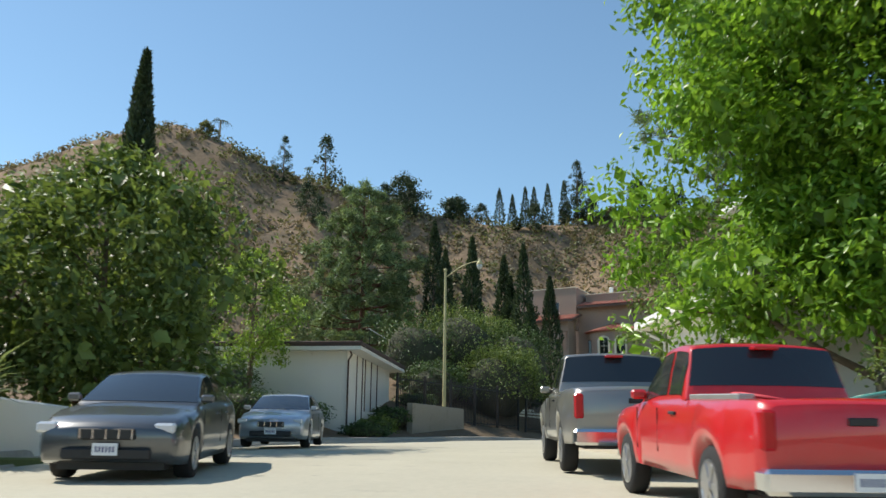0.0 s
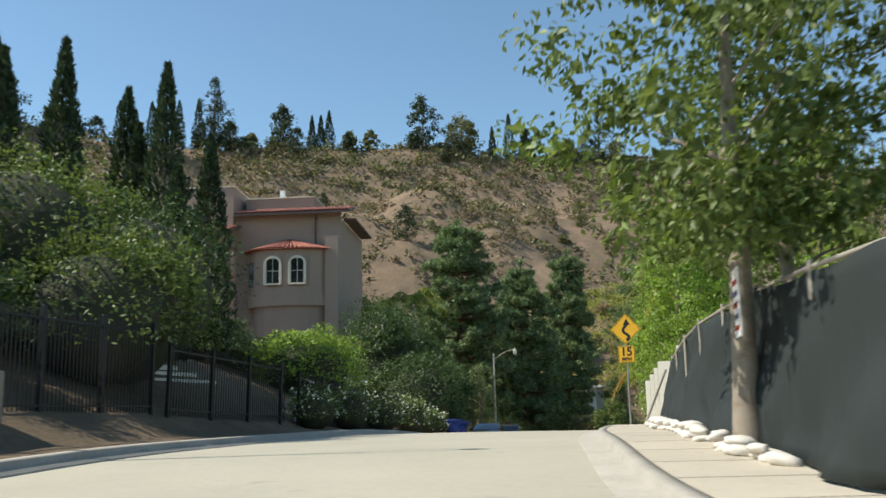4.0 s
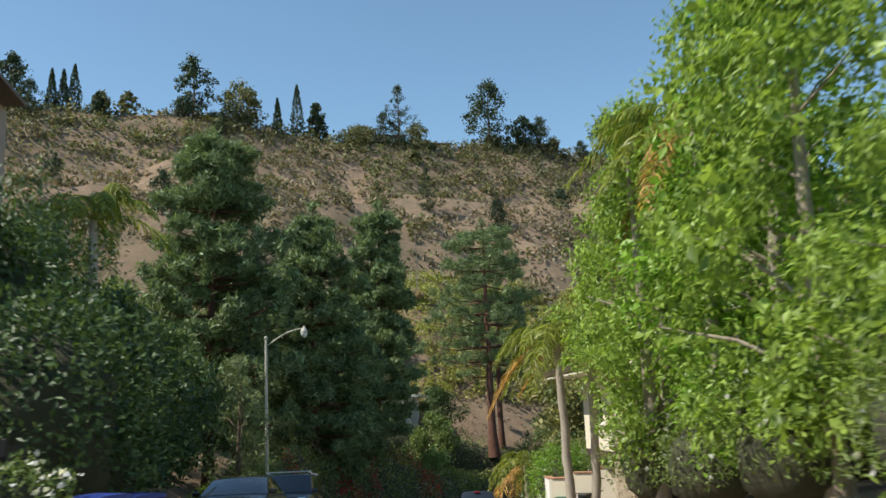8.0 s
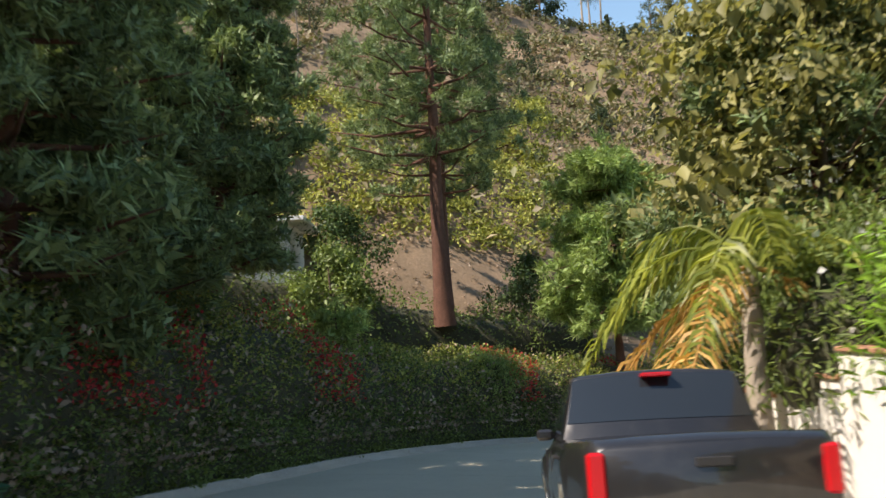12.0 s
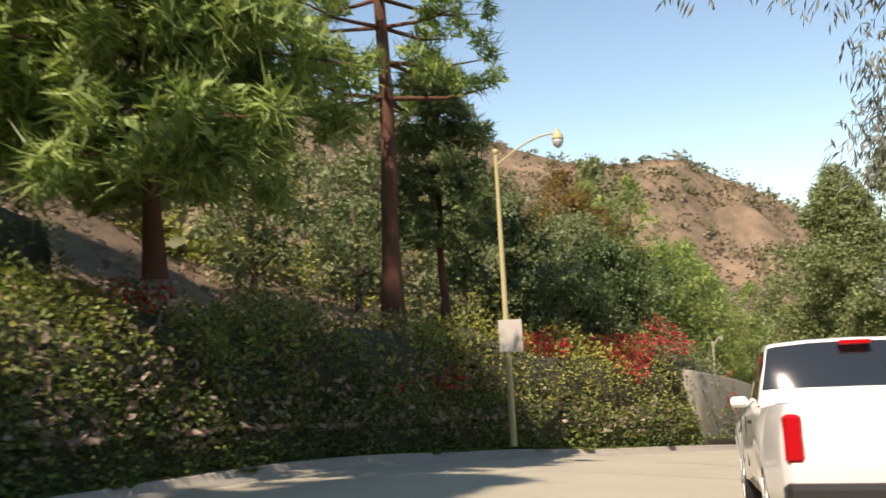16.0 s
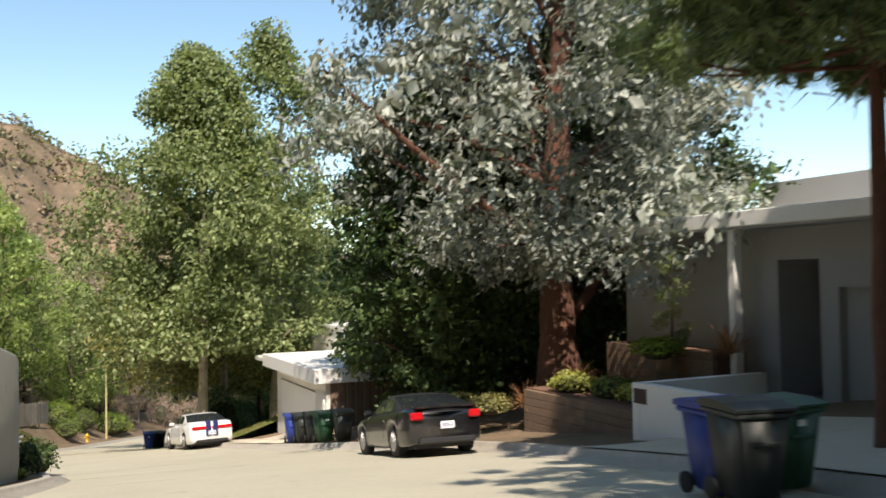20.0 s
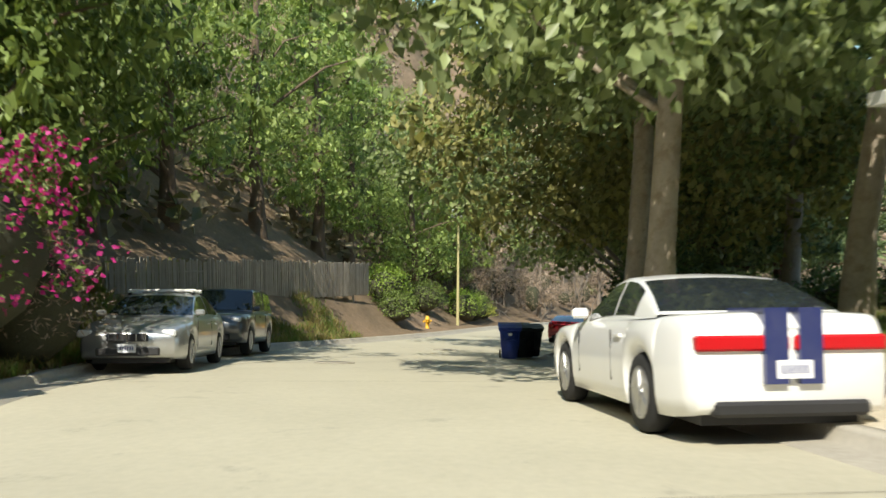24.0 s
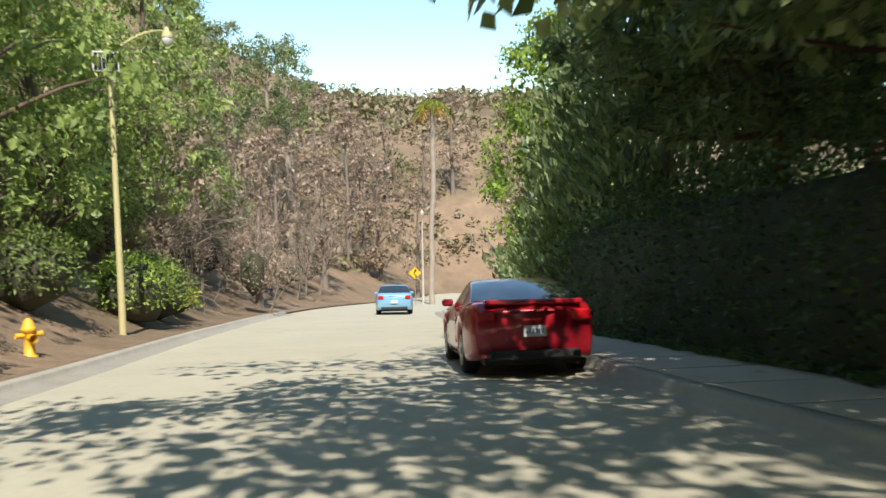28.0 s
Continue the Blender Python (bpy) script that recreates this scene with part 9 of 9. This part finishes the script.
link("grass_blades", fast_mesh("grass_blades", vv, ff), M["grass"], lawn)

# ---- sycamores and the bank of the last stretch ----
for i, (x, y, h, r, cl) in enumerate(((133.2, 103.0, 22.0, 6.0, 240), (128.6, 103.6, 19.5, 7.0, 500), (130.2, 99.6, 22.0, 6.0, 260), (142.6, 100.4, 17.0, 8.2, 400), (138.5, 97.6, 20.0, 5.6, 220), (151.5, 98.6, 16.0, 8.0, 360))):
    tree("sycamore", x, y, h, r, "lf_syc" if i != 3 else "lf_rust", "tall sycamore with mottled pale trunks", base=0.24, clumps=cl, per=70, size=0.25, width=0.7, seed=280 + i, bark="palebark", gap=0.1, clump=0.14, shape=EGG, trunk=0.27, limbs=9, fill=4, split=True, group="sycamores")
hedge("dark_hedge", [beside(u, -(float(W_RIGHT(u)) + 2.9)) for u in np.linspace(26.95, 30.9, 16)], 2.4, 2.7, 3.0, "lf_dark", "tall dark clipped hedge behind the pavement", per=900, size=0.13, seed=16, rough=0.25)
x, y, z = beside(31.35, -(float(W_RIGHT(31.35)) + 3.0))
bush("gate_shrub", x, y, z, 1.7, 1.5, 3.0, "lf_mid", "sunlit green shrub at the end of the clipped hedge", n=3000, size=0.14, seed=18)
x, y, z = beside(31.1, -(float(W_RIGHT(31.1)) + 2.6))
fan_palm_spikes("yucca", x, y, z + 2.2, "spiky green yucca head over the hedge", n=110, L=0.9, w=0.06, leafmat="lf_bright", seed=19, flat=0.2)
hedge("low_hedge", [beside(u, -(float(W_RIGHT(u)) + 6.8)) for u in np.linspace(26.2, 27.6, 5)], 2.4, 1.6, 2.0, "lf_dark", "rounded dark hedge below the sycamores", per=900, size=0.13, seed=17, rough=0.4)
for i, (x, y, h, r, m) in enumerate(((135.0, 117.4, 12.5, 6.6, "lf_mid"), (131.0, 115.9, 11.5, 5.8, "lf_mid"), (131.5, 124.5, 17.5, 5.4, "lf_yellow"), (124.5, 122.5, 15.5, 4.8, "lf_yellow"), (139.5, 123.0, 16.0, 5.2, "lf_mid"), (119.0, 124.0, 13.0, 5.0, "lf_yellow"), (143.5, 118.6, 12.5, 5.0, "lf_mid"), (111.0, 121.5, 11.0, 4.6, "lf_olive"), (115.0, 126.0, 12.0, 4.8, "lf_olive"), (104.0, 119.5, 9.5, 4.2, "lf_olive"), (97.5, 117.5, 7.5, 3.4, "lf_dark"))):
    tree("roadside_tree", x, y, h, r, m, "leafy tree on the bank above the parked cars", base=0.22, clumps=170, per=64, size=0.2, width=0.45, seed=300 + i, gap=0.3, clump=0.19, droop=0.6, group="trees on the bank")
for i, (x, y, h, r, m) in enumerate(((149.5, 117.8, 13.0, 4.4, "lf_locust"), (156.5, 115.8, 13.5, 4.4, "lf_locust"), (162.5, 113.8, 13.0, 4.2, "lf_locust"), (167.5, 112.6, 12.0, 3.8, "lf_locust"), (173.0, 108.8, 11.0, 3.6, "lf_locust"), (160.5, 121.5, 17.0, 5.0, "lf_locust"), (178.0, 108.0, 11.0, 3.8, "lf_locust"), (170.0, 116.0, 15.0, 4.8, "lf_locust"), (152.5, 124.5, 17.0, 5.2, "lf_olive"), (144.0, 124.0, 15.0, 4.8, "lf_locust"), (178.5, 116.5, 15.0, 4.8, "lf_locust"), (187.0, 112.5, 13.0, 4.6, "lf_olive"), (166.0, 127.0, 16.0, 5.0, "lf_mid"), (184.0, 106.0, 8.5, 3.0, "lf_locust"), (182.0, 108.6, 10.0, 3.6, "lf_locust"), (189.5, 104.5, 13.0, 3.8, "lf_locust"), (196.5, 102.6, 14.0, 3.8, "lf_locust"), (204.0, 100.4, 14.0, 3.6, "lf_olive"), (193.0, 108.0, 15.0, 4.2, "lf_locust"))):
    tree("locust_tree", x, y, h * 1.2, r * 1.12, m, "feathery bright green tree along the bank", base=0.16, clumps=120, per=66, size=0.18, width=0.34, seed=320 + i, gap=0.3, clump=0.22, shape=EGG, group="locust trees")
for i, (x, y, rx, h, m) in enumerate(((161.5, 109.5, 1.2, 1.6, "lf_mid"), (163.0, 110.2, 1.4, 2.2, "lf_bright"), (170.0, 108.2, 1.4, 2.0, "lf_mid"), (175.5, 105.6, 1.4, 2.2, "lf_bright"), (178.5, 104.8, 1.4, 2.0, "lf_mid"), (181.5, 104.0, 1.0, 1.0, "lf_lime"))):
    bush("bank_shrub", x, y, gz(x, y), rx, rx, h, m, "leafy shrub on the earth bank", n=1600, size=0.14, seed=340 + i, group="shrubs on the bank")
bush("bougainvillea", 127.4, 114.5, gz(127.4, 114.5) + 0.3, 2.6, 1.5, 3.4, "lf_mid", "magenta bougainvillea tumbling round the lamp post", n=2600, size=0.13, seed=350, rough=0.95, flower="bougm", flowers=1500)
bush("dry_shrub", 129.4, 114.3, gz(129.4, 114.3), 1.6, 1.3, 2.4, "lf_grey", "dry grey shrub beside the silver car", n=1800, size=0.16, width=0.15, seed=351)


def bare_tree(x, y, h, label, seed=0, spread=0.35, material="twig", group="", z=None):
    rng = np.random.default_rng(seed + 2001)
    ob = thing("bare_tree", pose(x, y, gz(x, y) if z is None else z, 0, 0, rng.uniform(0, 360)), label, "tree", group)
    lines = []

    def grow(p, d, L, r, depth):
        d = d / np.linalg.norm(d)
        mid = p + d * L * 0.5 + rng.normal(size=3) * L * 0.05
        end = p + d * L + rng.normal(size=3) * L * 0.06
        lines.append(([p, mid, end], [r, r * 0.8, r * 0.6]))
        if depth:
            for _ in range(3 if depth > 1 else 4):
                grow(end if rng.uniform() < 0.7 else mid, d + rng.normal(size=3) * spread * 1.7 + [0, 0, 0.15], L * rng.uniform(0.5, 0.78), r * 0.55, depth - 1)

    grow(np.array([0, 0, -0.3]), np.array([rng.normal() * 0.15, rng.normal() * 0.15, 1.0]), h * 0.36, h * 0.014, 4)
    link("limb", tubes("limb", lines, 5), M[material], ob, "", True)
    return ob


bare_tree(122.4, 115.8, 8.0, "bare pale tree with thin branches above the white wall", 1, 0.3, "palebark")
bare_tree(124.2, 117.0, 7.0, "leafless tree beside the bougainvillea", 2, 0.35, "palebark")
for i, (x, y, h) in enumerate(((183, 104.2, 7), (186.5, 103, 8), (190, 102.5, 7), (194, 101.5, 8.5), (198, 100, 7.5), (202, 101, 8), (188, 107, 9), (195, 106, 9), (205, 96, 7), (209, 93.5, 7.5), (200, 106, 9), (192, 98.6, 5), (213, 92, 8), (217, 90, 8), (207, 101, 8))):
    bare_tree(x, y, h, "dry grey leafless tree at the bend", 10 + i, 0.4, "twig", "dry trees at the bend")
    bush("dry_shrub", x + 0.8, y + 0.6, gz(x + 0.8, y + 0.6), 1.8, 1.6, 3.0 + (i % 3), "lf_grey", "dry grey-brown shrub at the bend", n=1500, size=0.24, width=0.14, seed=360 + i, group="dry shrubs at the bend", core=0.4)
for i, (x, y, h, r, m, k_) in enumerate(((172.0, 91.0, 14.0, 3.6, "lf_pine", "c"), (167.5, 92.0, 15.0, 3.4, "lf_pine", "c"), (178.5, 89.2, 12.0, 3.4, "lf_bright", "b"), (184.0, 86.0, 9.0, 3.2, "lf_mid", "b"), (160.5, 94.2, 13.5, 4.6, "lf_dark", "p"), (154.5, 95.4, 13.0, 4.6, "lf_dark", "p"), (165.0, 87.0, 16.0, 4.6, "lf_dark", "p"), (150.0, 93.5, 14.0, 4.6, "lf_dark", "p"), (174.0, 83.5, 14.0, 4.4, "lf_dark", "b"))):
    z = gz(x, y)
    if k_ == "p":
        pine("pine", x, y, z, h, r, "dark shady pine behind the hedge", base=0.28, whorls=12, arms=7, needles=75, length=0.6, width=0.055, seed=400 + i, tufts=5, group="pines behind the hedge")
    elif k_ == "c":
        column_tree("conifer", x, y, z, h, r, "green conifer beyond the red car", "lf_pine", n=9000, size=0.4, seed=400 + i, shape=CONE, rough=0.6)
    else:
        broadleaf("broadleaf_tree", x, y, z, h, r, m, "dense green tree beyond the hedge", base=0.06, clumps=130, per=75, size=0.2, seed=400 + i, gap=0.5, clump=0.24, group="trees beyond the hedge")
fan_palm_spikes("yucca", 176.4, 91.6, gz(176.4, 91.6) + 1.4, "spiky yucca beside a white post", n=90, L=1.2, seed=420)
palm("fan_palm", 216.6, 80.5, gz(216.6, 80.5), 16.5, 1.6, "very tall thin palm on the distant verge", seed=421, dry=6, leaflet=0.5, pairs=24, r=0.22, hang=0.9)
for i, (x, y, h) in enumerate(((212, 97, 18), (226.5, 90, 21), (221, 92.5, 19))):
    tree("gum_tree", x, y, h, 3.4, "lf_olive", "tall thin gum tree on the skyline", base=0.55, clumps=40, per=70, size=0.35, width=0.25, seed=430 + i, gap=0.1, bark="palebark", group="gum trees")

# ---- woods on the lower slopes ----
rng_w = np.random.default_rng(77)
proto = [
    tree("wood_tree", 58, 146, 7.5, 3.6, "lf_olive", "olive-green tree in the wooded slope", base=0.06, clumps=60, per=34, size=0.34, seed=500, clump=0.27, group="wooded slope"),
    tree("wood_tree", 30, 126, 9.0, 4.0, "lf_mid", "green tree in the wooded slope", base=0.06, clumps=70, per=34, size=0.34, seed=501, clump=0.27, group="wooded slope"),
    tree("wood_tree", 22, 118, 8.0, 3.8, "lf_dark", "dark tree in the wooded slope", base=0.06, clumps=60, per=34, size=0.34, seed=502, clump=0.27, group="wooded slope"),
    tree("wood_tree", 90, 150, 6.0, 3.4, "lf_lime", "yellow-green tree in the wooded slope", base=0.06, clumps=55, per=34, size=0.34, seed=503, clump=0.27, group="wooded slope"),
]
places = [(10, 112), (-2, 104), (16, 104), (4, 120), (38, 136), (46, 146), (24, 136), (14, 128), (34, 150), (96, 140), (104, 133), (112, 138), (120, 131), (128, 134), (138, 130), (148, 128), (158, 127), (168, 124), (178, 120),
          (108, 126), (100, 125), (-10, 92), (-16, 80), (-12, 66), (-18, 100), (-22, 116), (-14, 50), (-20, 60), (-16, 38), (186, 117), (196, 115), (145, 137), (160, 136), (134, 140), (118, 145), (174, 130)]
for i, (x, y) in enumerate(places):
    k_ = int(rng_w.integers(0, 4)) if x > 40 else int(rng_w.integers(0, 3))
    s_k = float(rng_w.uniform(0.75, 1.2))
    copy_thing(proto[k_], pose(x, y, gz(x, y) - 0.2, 0, 0, float(rng_w.uniform(0, 360))) @ Matrix.Scale(s_k, 4))

# ---- skyline trees ----
SKY_CYP = [(-44.9, 250, 5.4), (-9.5, 252, 11.7), (-5.7, 252, 10.7), (-2, 252, 12), (0.5, 252, 11.2), (4.4, 252, 11.1), (9.1, 252, 11.3), (13.8, 252, 12.5), (37.8, 256, 8), (40.1, 256, 8), (42.3, 256, 9.2), (87.2, 255, 7.1), (92.1, 255, 10.6)]
for i, (x, y, h) in enumerate(SKY_CYP):
    column_tree("cypress", x, y, gz(x, y) - 0.4, h * 1.2 + 0.6, h * 0.19, "slim dark cypress on the ridge", n=1500, size=0.6, seed=600 + i, group="cypresses on the ridge", rough=0.6)
SKY_ROUND = [(-62.5, 255, 26.0, 6.4), (-36.7, 248, 9.9, 6.4), (-21.5, 250, 7.9, 6), (67.3, 256, 14.2, 5), (97.4, 256, 8.8, 2.8), (148.5, 258, 15.8, 7.2), (160, 258, 7.6, 4.3), (192, 260, 12.2, 7), (254.7, 263, 12.6, 5.9), (200, 262, 12.8, 6), (78.3, 254, 8.5, 5.6), (30.1, 256, 11.5, 4.6)]
for i, (x, y, h, r) in enumerate(SKY_ROUND):
    tree("ridge_tree", x, y, h * 1.18, r * 1.05, "lf_cyp" if i not in (10, 8) else "lf_scrubg", "dark rounded tree on the ridge", base=0.05, clumps=70, per=26, size=0.75, width=0.6, seed=620 + i, gap=0.6, clump=0.27, group="round trees on the ridge", shape=EGG if h > 1.6 * r else ROUND)
for i, (x, y, h, r) in enumerate(((47.9, 256, 5.5, 2.6), (53.3, 256, 6.4, 2.4), (125.3, 257, 7.2, 4.1), (-70, 240, 5, 3.4), (-92, 233, 5, 3), (22, 255, 5, 3), (110, 256, 5, 4))):
    tree("ridge_shrub", x, y, h, r, "lf_scrubg", "pale green tree on the ridge", base=0.05, clumps=40, per=36, size=0.6, width=0.6, seed=640 + i, gap=0.6, clump=0.3, group="pale trees on the ridge")
for i, (x, y, h) in enumerate(((-88, 233, 6.5), (217, 263, 10.5), (224.5, 263, 10.6), (221, 264, 10))):
    palm("ridge_palm", x, y, gz(x, y), h, 3.0, "small palm on the ridge", seed=650 + i, fronds=12, pairs=12, leaflet=1.2, dry=0, r=0.3, hang=0.7, leafmat="lf_cyp", group="palms on the ridge")


# smaller trees between them along the crest
rng_c = np.random.default_rng(83)
crest_proto = [o for o in scene.objects if o.name.split(".")[0] in ("ridge_tree", "ridge_shrub")]
for k_ in range(46):
    x = float(rng_c.uniform(-75, 265))
    y = float(np.interp(x, [q[0] for q in CREST_A], [q[1] for q in CREST_A])) + float(rng_c.uniform(-9, 4))
    copy_thing(crest_proto[int(rng_c.integers(0, len(crest_proto)))], pose(x, y, gz(x, y) - 0.3, 0, 0, float(rng_c.uniform(0, 360))) @ Matrix.Scale(float(rng_c.uniform(0.35, 0.62)), 4))
# dark growth on the middle of the slope
for k_ in range(34):
    x, y = float(rng_c.uniform(-60, 250)), float(rng_c.uniform(165, 225))
    copy_thing(crest_proto[int(rng_c.integers(0, len(crest_proto)))], pose(x, y, gz(x, y) - 0.3, 0, 0, float(rng_c.uniform(0, 360))) @ Matrix.Scale(float(rng_c.uniform(0.28, 0.5)), 4))

# ---- scrub over the hills ----
def scrub(name, material, label, n, x0, x1, y0, y1, size, leaf_n, leaf_size, seed, keep=0.0, far=24.0, patch=0.03):
    rng = np.random.default_rng(seed)
    x, y = rng.uniform(x0, x1, n), rng.uniform(y0, y1, n)
    d = np.full(n, 1e9)
    for px, py, _ in LINE[::6]:
        d = np.minimum(d, np.hypot(x - px, y - py))
    q = ripple(x, y, patch, seed) + 0.6 * ripple(x, y, patch * 4, seed + 1)
    ok = (d > far) & (q > keep)
    x, y = x[ok], y[ok]
    z = ground(x, y)
    r = size * rng.uniform(0.45, 1.5, len(x))
    c = np.stack([x, y, z + r * 0.35], 1)
    v, f = clump_leaves(c, r, leaf_n, leaf_size, leaf_size * 0.55, rng, 0.0, 0.62, 0.7)
    ob = tagged(link(name, fast_mesh(name, v, f), M[material]), label, "scrub", "", "stuff")
    return ob


scrub("hill_scrub", "lf_scrub", "grey-brown dry scrub over the hillside", 17000, -170, 330, 118, 268, 1.4, 10, 0.95, 11, -0.16)
scrub("green_scrub", "lf_scrubg", "dull green scrub over the hillside", 13000, -170, 330, 118, 268, 1.6, 10, 1.0, 12, -0.05)
scrub("crest_scrub", "lf_scrubg", "dark green scrub along the crest", 2200, -170, 330, 232, 268, 2.2, 16, 1.0, 16, -0.3)
scrub("lime_scrub", "lf_lime", "yellow-green succulent scrub on the near slope", 3600, 36, 108, 129, 176, 1.25, 46, 0.34, 13, -0.35)
scrub("far_scrub", "lf_scrub", "brown scrub on the far hill", 3600, 300, 560, -80, 260, 3.2, 13, 1.8, 14, -0.2, 60)
scrub("far_green_scrub", "lf_scrubg", "dull green scrub on the far hill", 2600, 230, 560, -80, 260, 3.2, 13, 1.8, 15, 0.0, 50)
scrub("bank_weeds", "lf_grey", "dry weeds and litter on the slope", 2600, 44, 120, 116, 140, 0.28, 10, 0.2, 18, -0.3, 9.0)
scrub("slope_scrub", "lf_scrub", "dry brown scrub on the slope past the bend", 5200, 120, 330, 40, 215, 1.5, 14, 0.8, 19, -0.35, 11.0)
scrub("slope_green_scrub", "lf_scrubg", "dull green scrub on the slope past the bend", 3600, 120, 330, 40, 215, 1.6, 14, 0.8, 20, -0.1, 11.0)
dry_proto = [tree("dry_tree", 186.0, 104.5, 10.0, 3.4, "lf_grey", "grey-brown half-bare tree at the bend", base=0.15, clumps=46, per=46, size=0.26, width=0.16, seed=700, gap=0.1, clump=0.24, group="half-bare trees", bark="twig", limbs=30),
             tree("dry_tree", 193.0, 103.0, 12.0, 3.8, "lf_grey", "tall grey half-bare tree at the bend", base=0.2, clumps=50, per=46, size=0.26, width=0.16, seed=701, gap=0.1, clump=0.24, group="half-bare trees", bark="twig", limbs=30)]
for i, (x, y) in enumerate(((190, 107), (197, 104.5), (202, 103), (207, 99.5), (212, 97), (218, 93), (200, 109), (209, 105), (216, 101), (224, 96), (198, 98), (223, 88), (230, 90), (231, 98), (238, 84), (236, 75), (244, 78))):
    copy_thing(dry_proto[i % 2], pose(x, y, gz(x, y) - 0.2, 0, 0, 47 * i))
bush("wall_shrub", 110.7, 110.75, gz(110.7, 110.75) - 0.1, 0.8, 0.6, 1.0, "lf_dark", "dark shrub at the foot of the retaining wall", n=1200, size=0.12, seed=710)
for i, (u, l) in enumerate(((23.0, 0.75), (23.3, 0.7), (23.6, 0.7), (23.9, 0.7), (24.1, 0.75))):
    x, y, z = beside(u, float(W_LEFT(u)) + l)
    fan_palm_spikes("grass_clump", x, y, z - 0.05, "tuft of long green verge grass by the kerb", n=220, L=0.4, w=0.025, leafmat="grass", seed=720 + i, flat=0.2, group="verge grass")
rng_g = np.random.default_rng(40)
tufts = []
for q in range(2600):
    u, l = float(rng_g.uniform(25.6, 28.75)), float(rng_g.uniform(0.35, 4.4))
    if noise.noise(Vector((u * 1.9, l * 0.5, 2.0))) > -0.1 - 0.25 * (u < 27.8):
        x, y, _ = beside(u, float(W_LEFT(u)) + l)
        tufts.append((x, y))
tz_ = ground([p[0] for p in tufts], [p[1] for p in tufts])
gc = np.repeat(np.column_stack([np.array(tufts), tz_ - 0.03]), 16, 0) + np.column_stack([rng_g.normal(0, 0.13, (len(tufts) * 16, 2)), np.zeros(len(tufts) * 16)])
gd_ = unit(len(gc), rng_g) * 0.55 + [0, 0, 1.0]
bank_grass = thing("bank_grass", pose(0, 0, 0), "long green grass on the foot of the bank", "grass", "", "stuff")
vv, ff = needle_arrays(gc, gd_ / np.linalg.norm(gd_, axis=1)[:, None], 0.3, 0.035, rng_g)
link("grass_blades", fast_mesh("grass_blades", vv, ff), M["grass"], bank_grass)
for i, (x, y, h, r) in enumerate(((85.3, 102.0, 13.0, 3.4), (83.0, 100.0, 15.0, 4.4))):
    tree("dark_tree", x, y, h, r, "lf_dark", "dense dark tree shading the driveway", base=0.06 if i == 0 else 0.15, clumps=190, per=62, size=0.18, seed=740 + i, gap=0.6, clump=0.2, group="dark trees by the driveway")
rng_d = np.random.default_rng(91)
more = 0
while more < 84:
    x, y = (float(rng_d.uniform(182, 262)), float(rng_d.uniform(92, 146))) if more < 46 else (float(rng_d.uniform(222, 290)), float(rng_d.uniform(34, 92)))
    if min(math.hypot(x - p[0], y - p[1]) for p in LINE[::4]) < (9 if more < 46 else 6):
        continue
    copy_thing(dry_proto[more % 2], pose(x, y, gz(x, y) - 0.2, 0, 0, float(rng_d.uniform(0, 360))) @ Matrix.Scale(float(rng_d.uniform(0.9, 1.5)), 4))
    more += 1
for i, (x, y, rx, h) in enumerate(((-2.6, 31.5, 1.5, 1.6), (-1.9, 34.0, 1.5, 1.3), (-1.2, 35.0, 1.3, 1.2), (-3.6, 29.0, 1.6, 1.8), (-4.2, 33.0, 1.9, 2.2), (1.2, 36.2, 1.0, 0.7), (1.6, 46.0, 1.2, 0.8), (2.2, 51.0, 1.4, 0.9), (-4.5, 35.0, 1.6, 1.8))):
    bush("shrub", x, y, gz(x, y) - 0.1, rx, rx * 0.9, h, "lf_dark", "low dark shrub on the verge beside the white house", n=1300, size=0.13, seed=760 + i, group="shrubs on the verge")
lb = thing("letter_box", pose(*beside(28.65, -6.0), 0, 0, 190), "white letter box on a post wrapped in ivy", "letter box")
part("post", boxes((-0.05, 0.05, -0.05, 0.05, -0.3, 1.0)), M["timber"], lb)
part("box", boxes((-0.22, 0.22, -0.11, 0.11, 1.0, 1.2), bevel=0.03), M["whitep"], lb)
bush("ivy", *beside(28.65, -6.15), 0.3, 0.3, 1.0, "lf_mid", "ivy climbing the letter box post", n=420, size=0.09, seed=790)
for i, (u, l) in enumerate(((26.55, 1.15), (28.05, 0.3))):
    x, y, z = beside(u, l, 0.012)
    mh = thing("manhole_cover", pose(x, y, z + 0.012 - 0.04 * (l / 6) ** 2, 0, -slope(u), heading(u)), "round cast-iron manhole cover set in the road", "manhole cover", "manhole covers")
    part("cover", lathe([(0.4, -0.02), (0.4, 0.004), (0.37, 0.008)], 24), M["tar"], mh, "", True)
    part("frame_ring", lathe([(0.47, -0.02), (0.47, 0.003), (0.415, 0.003), (0.415, -0.02)], 24), M["kerb"], mh, "", True)
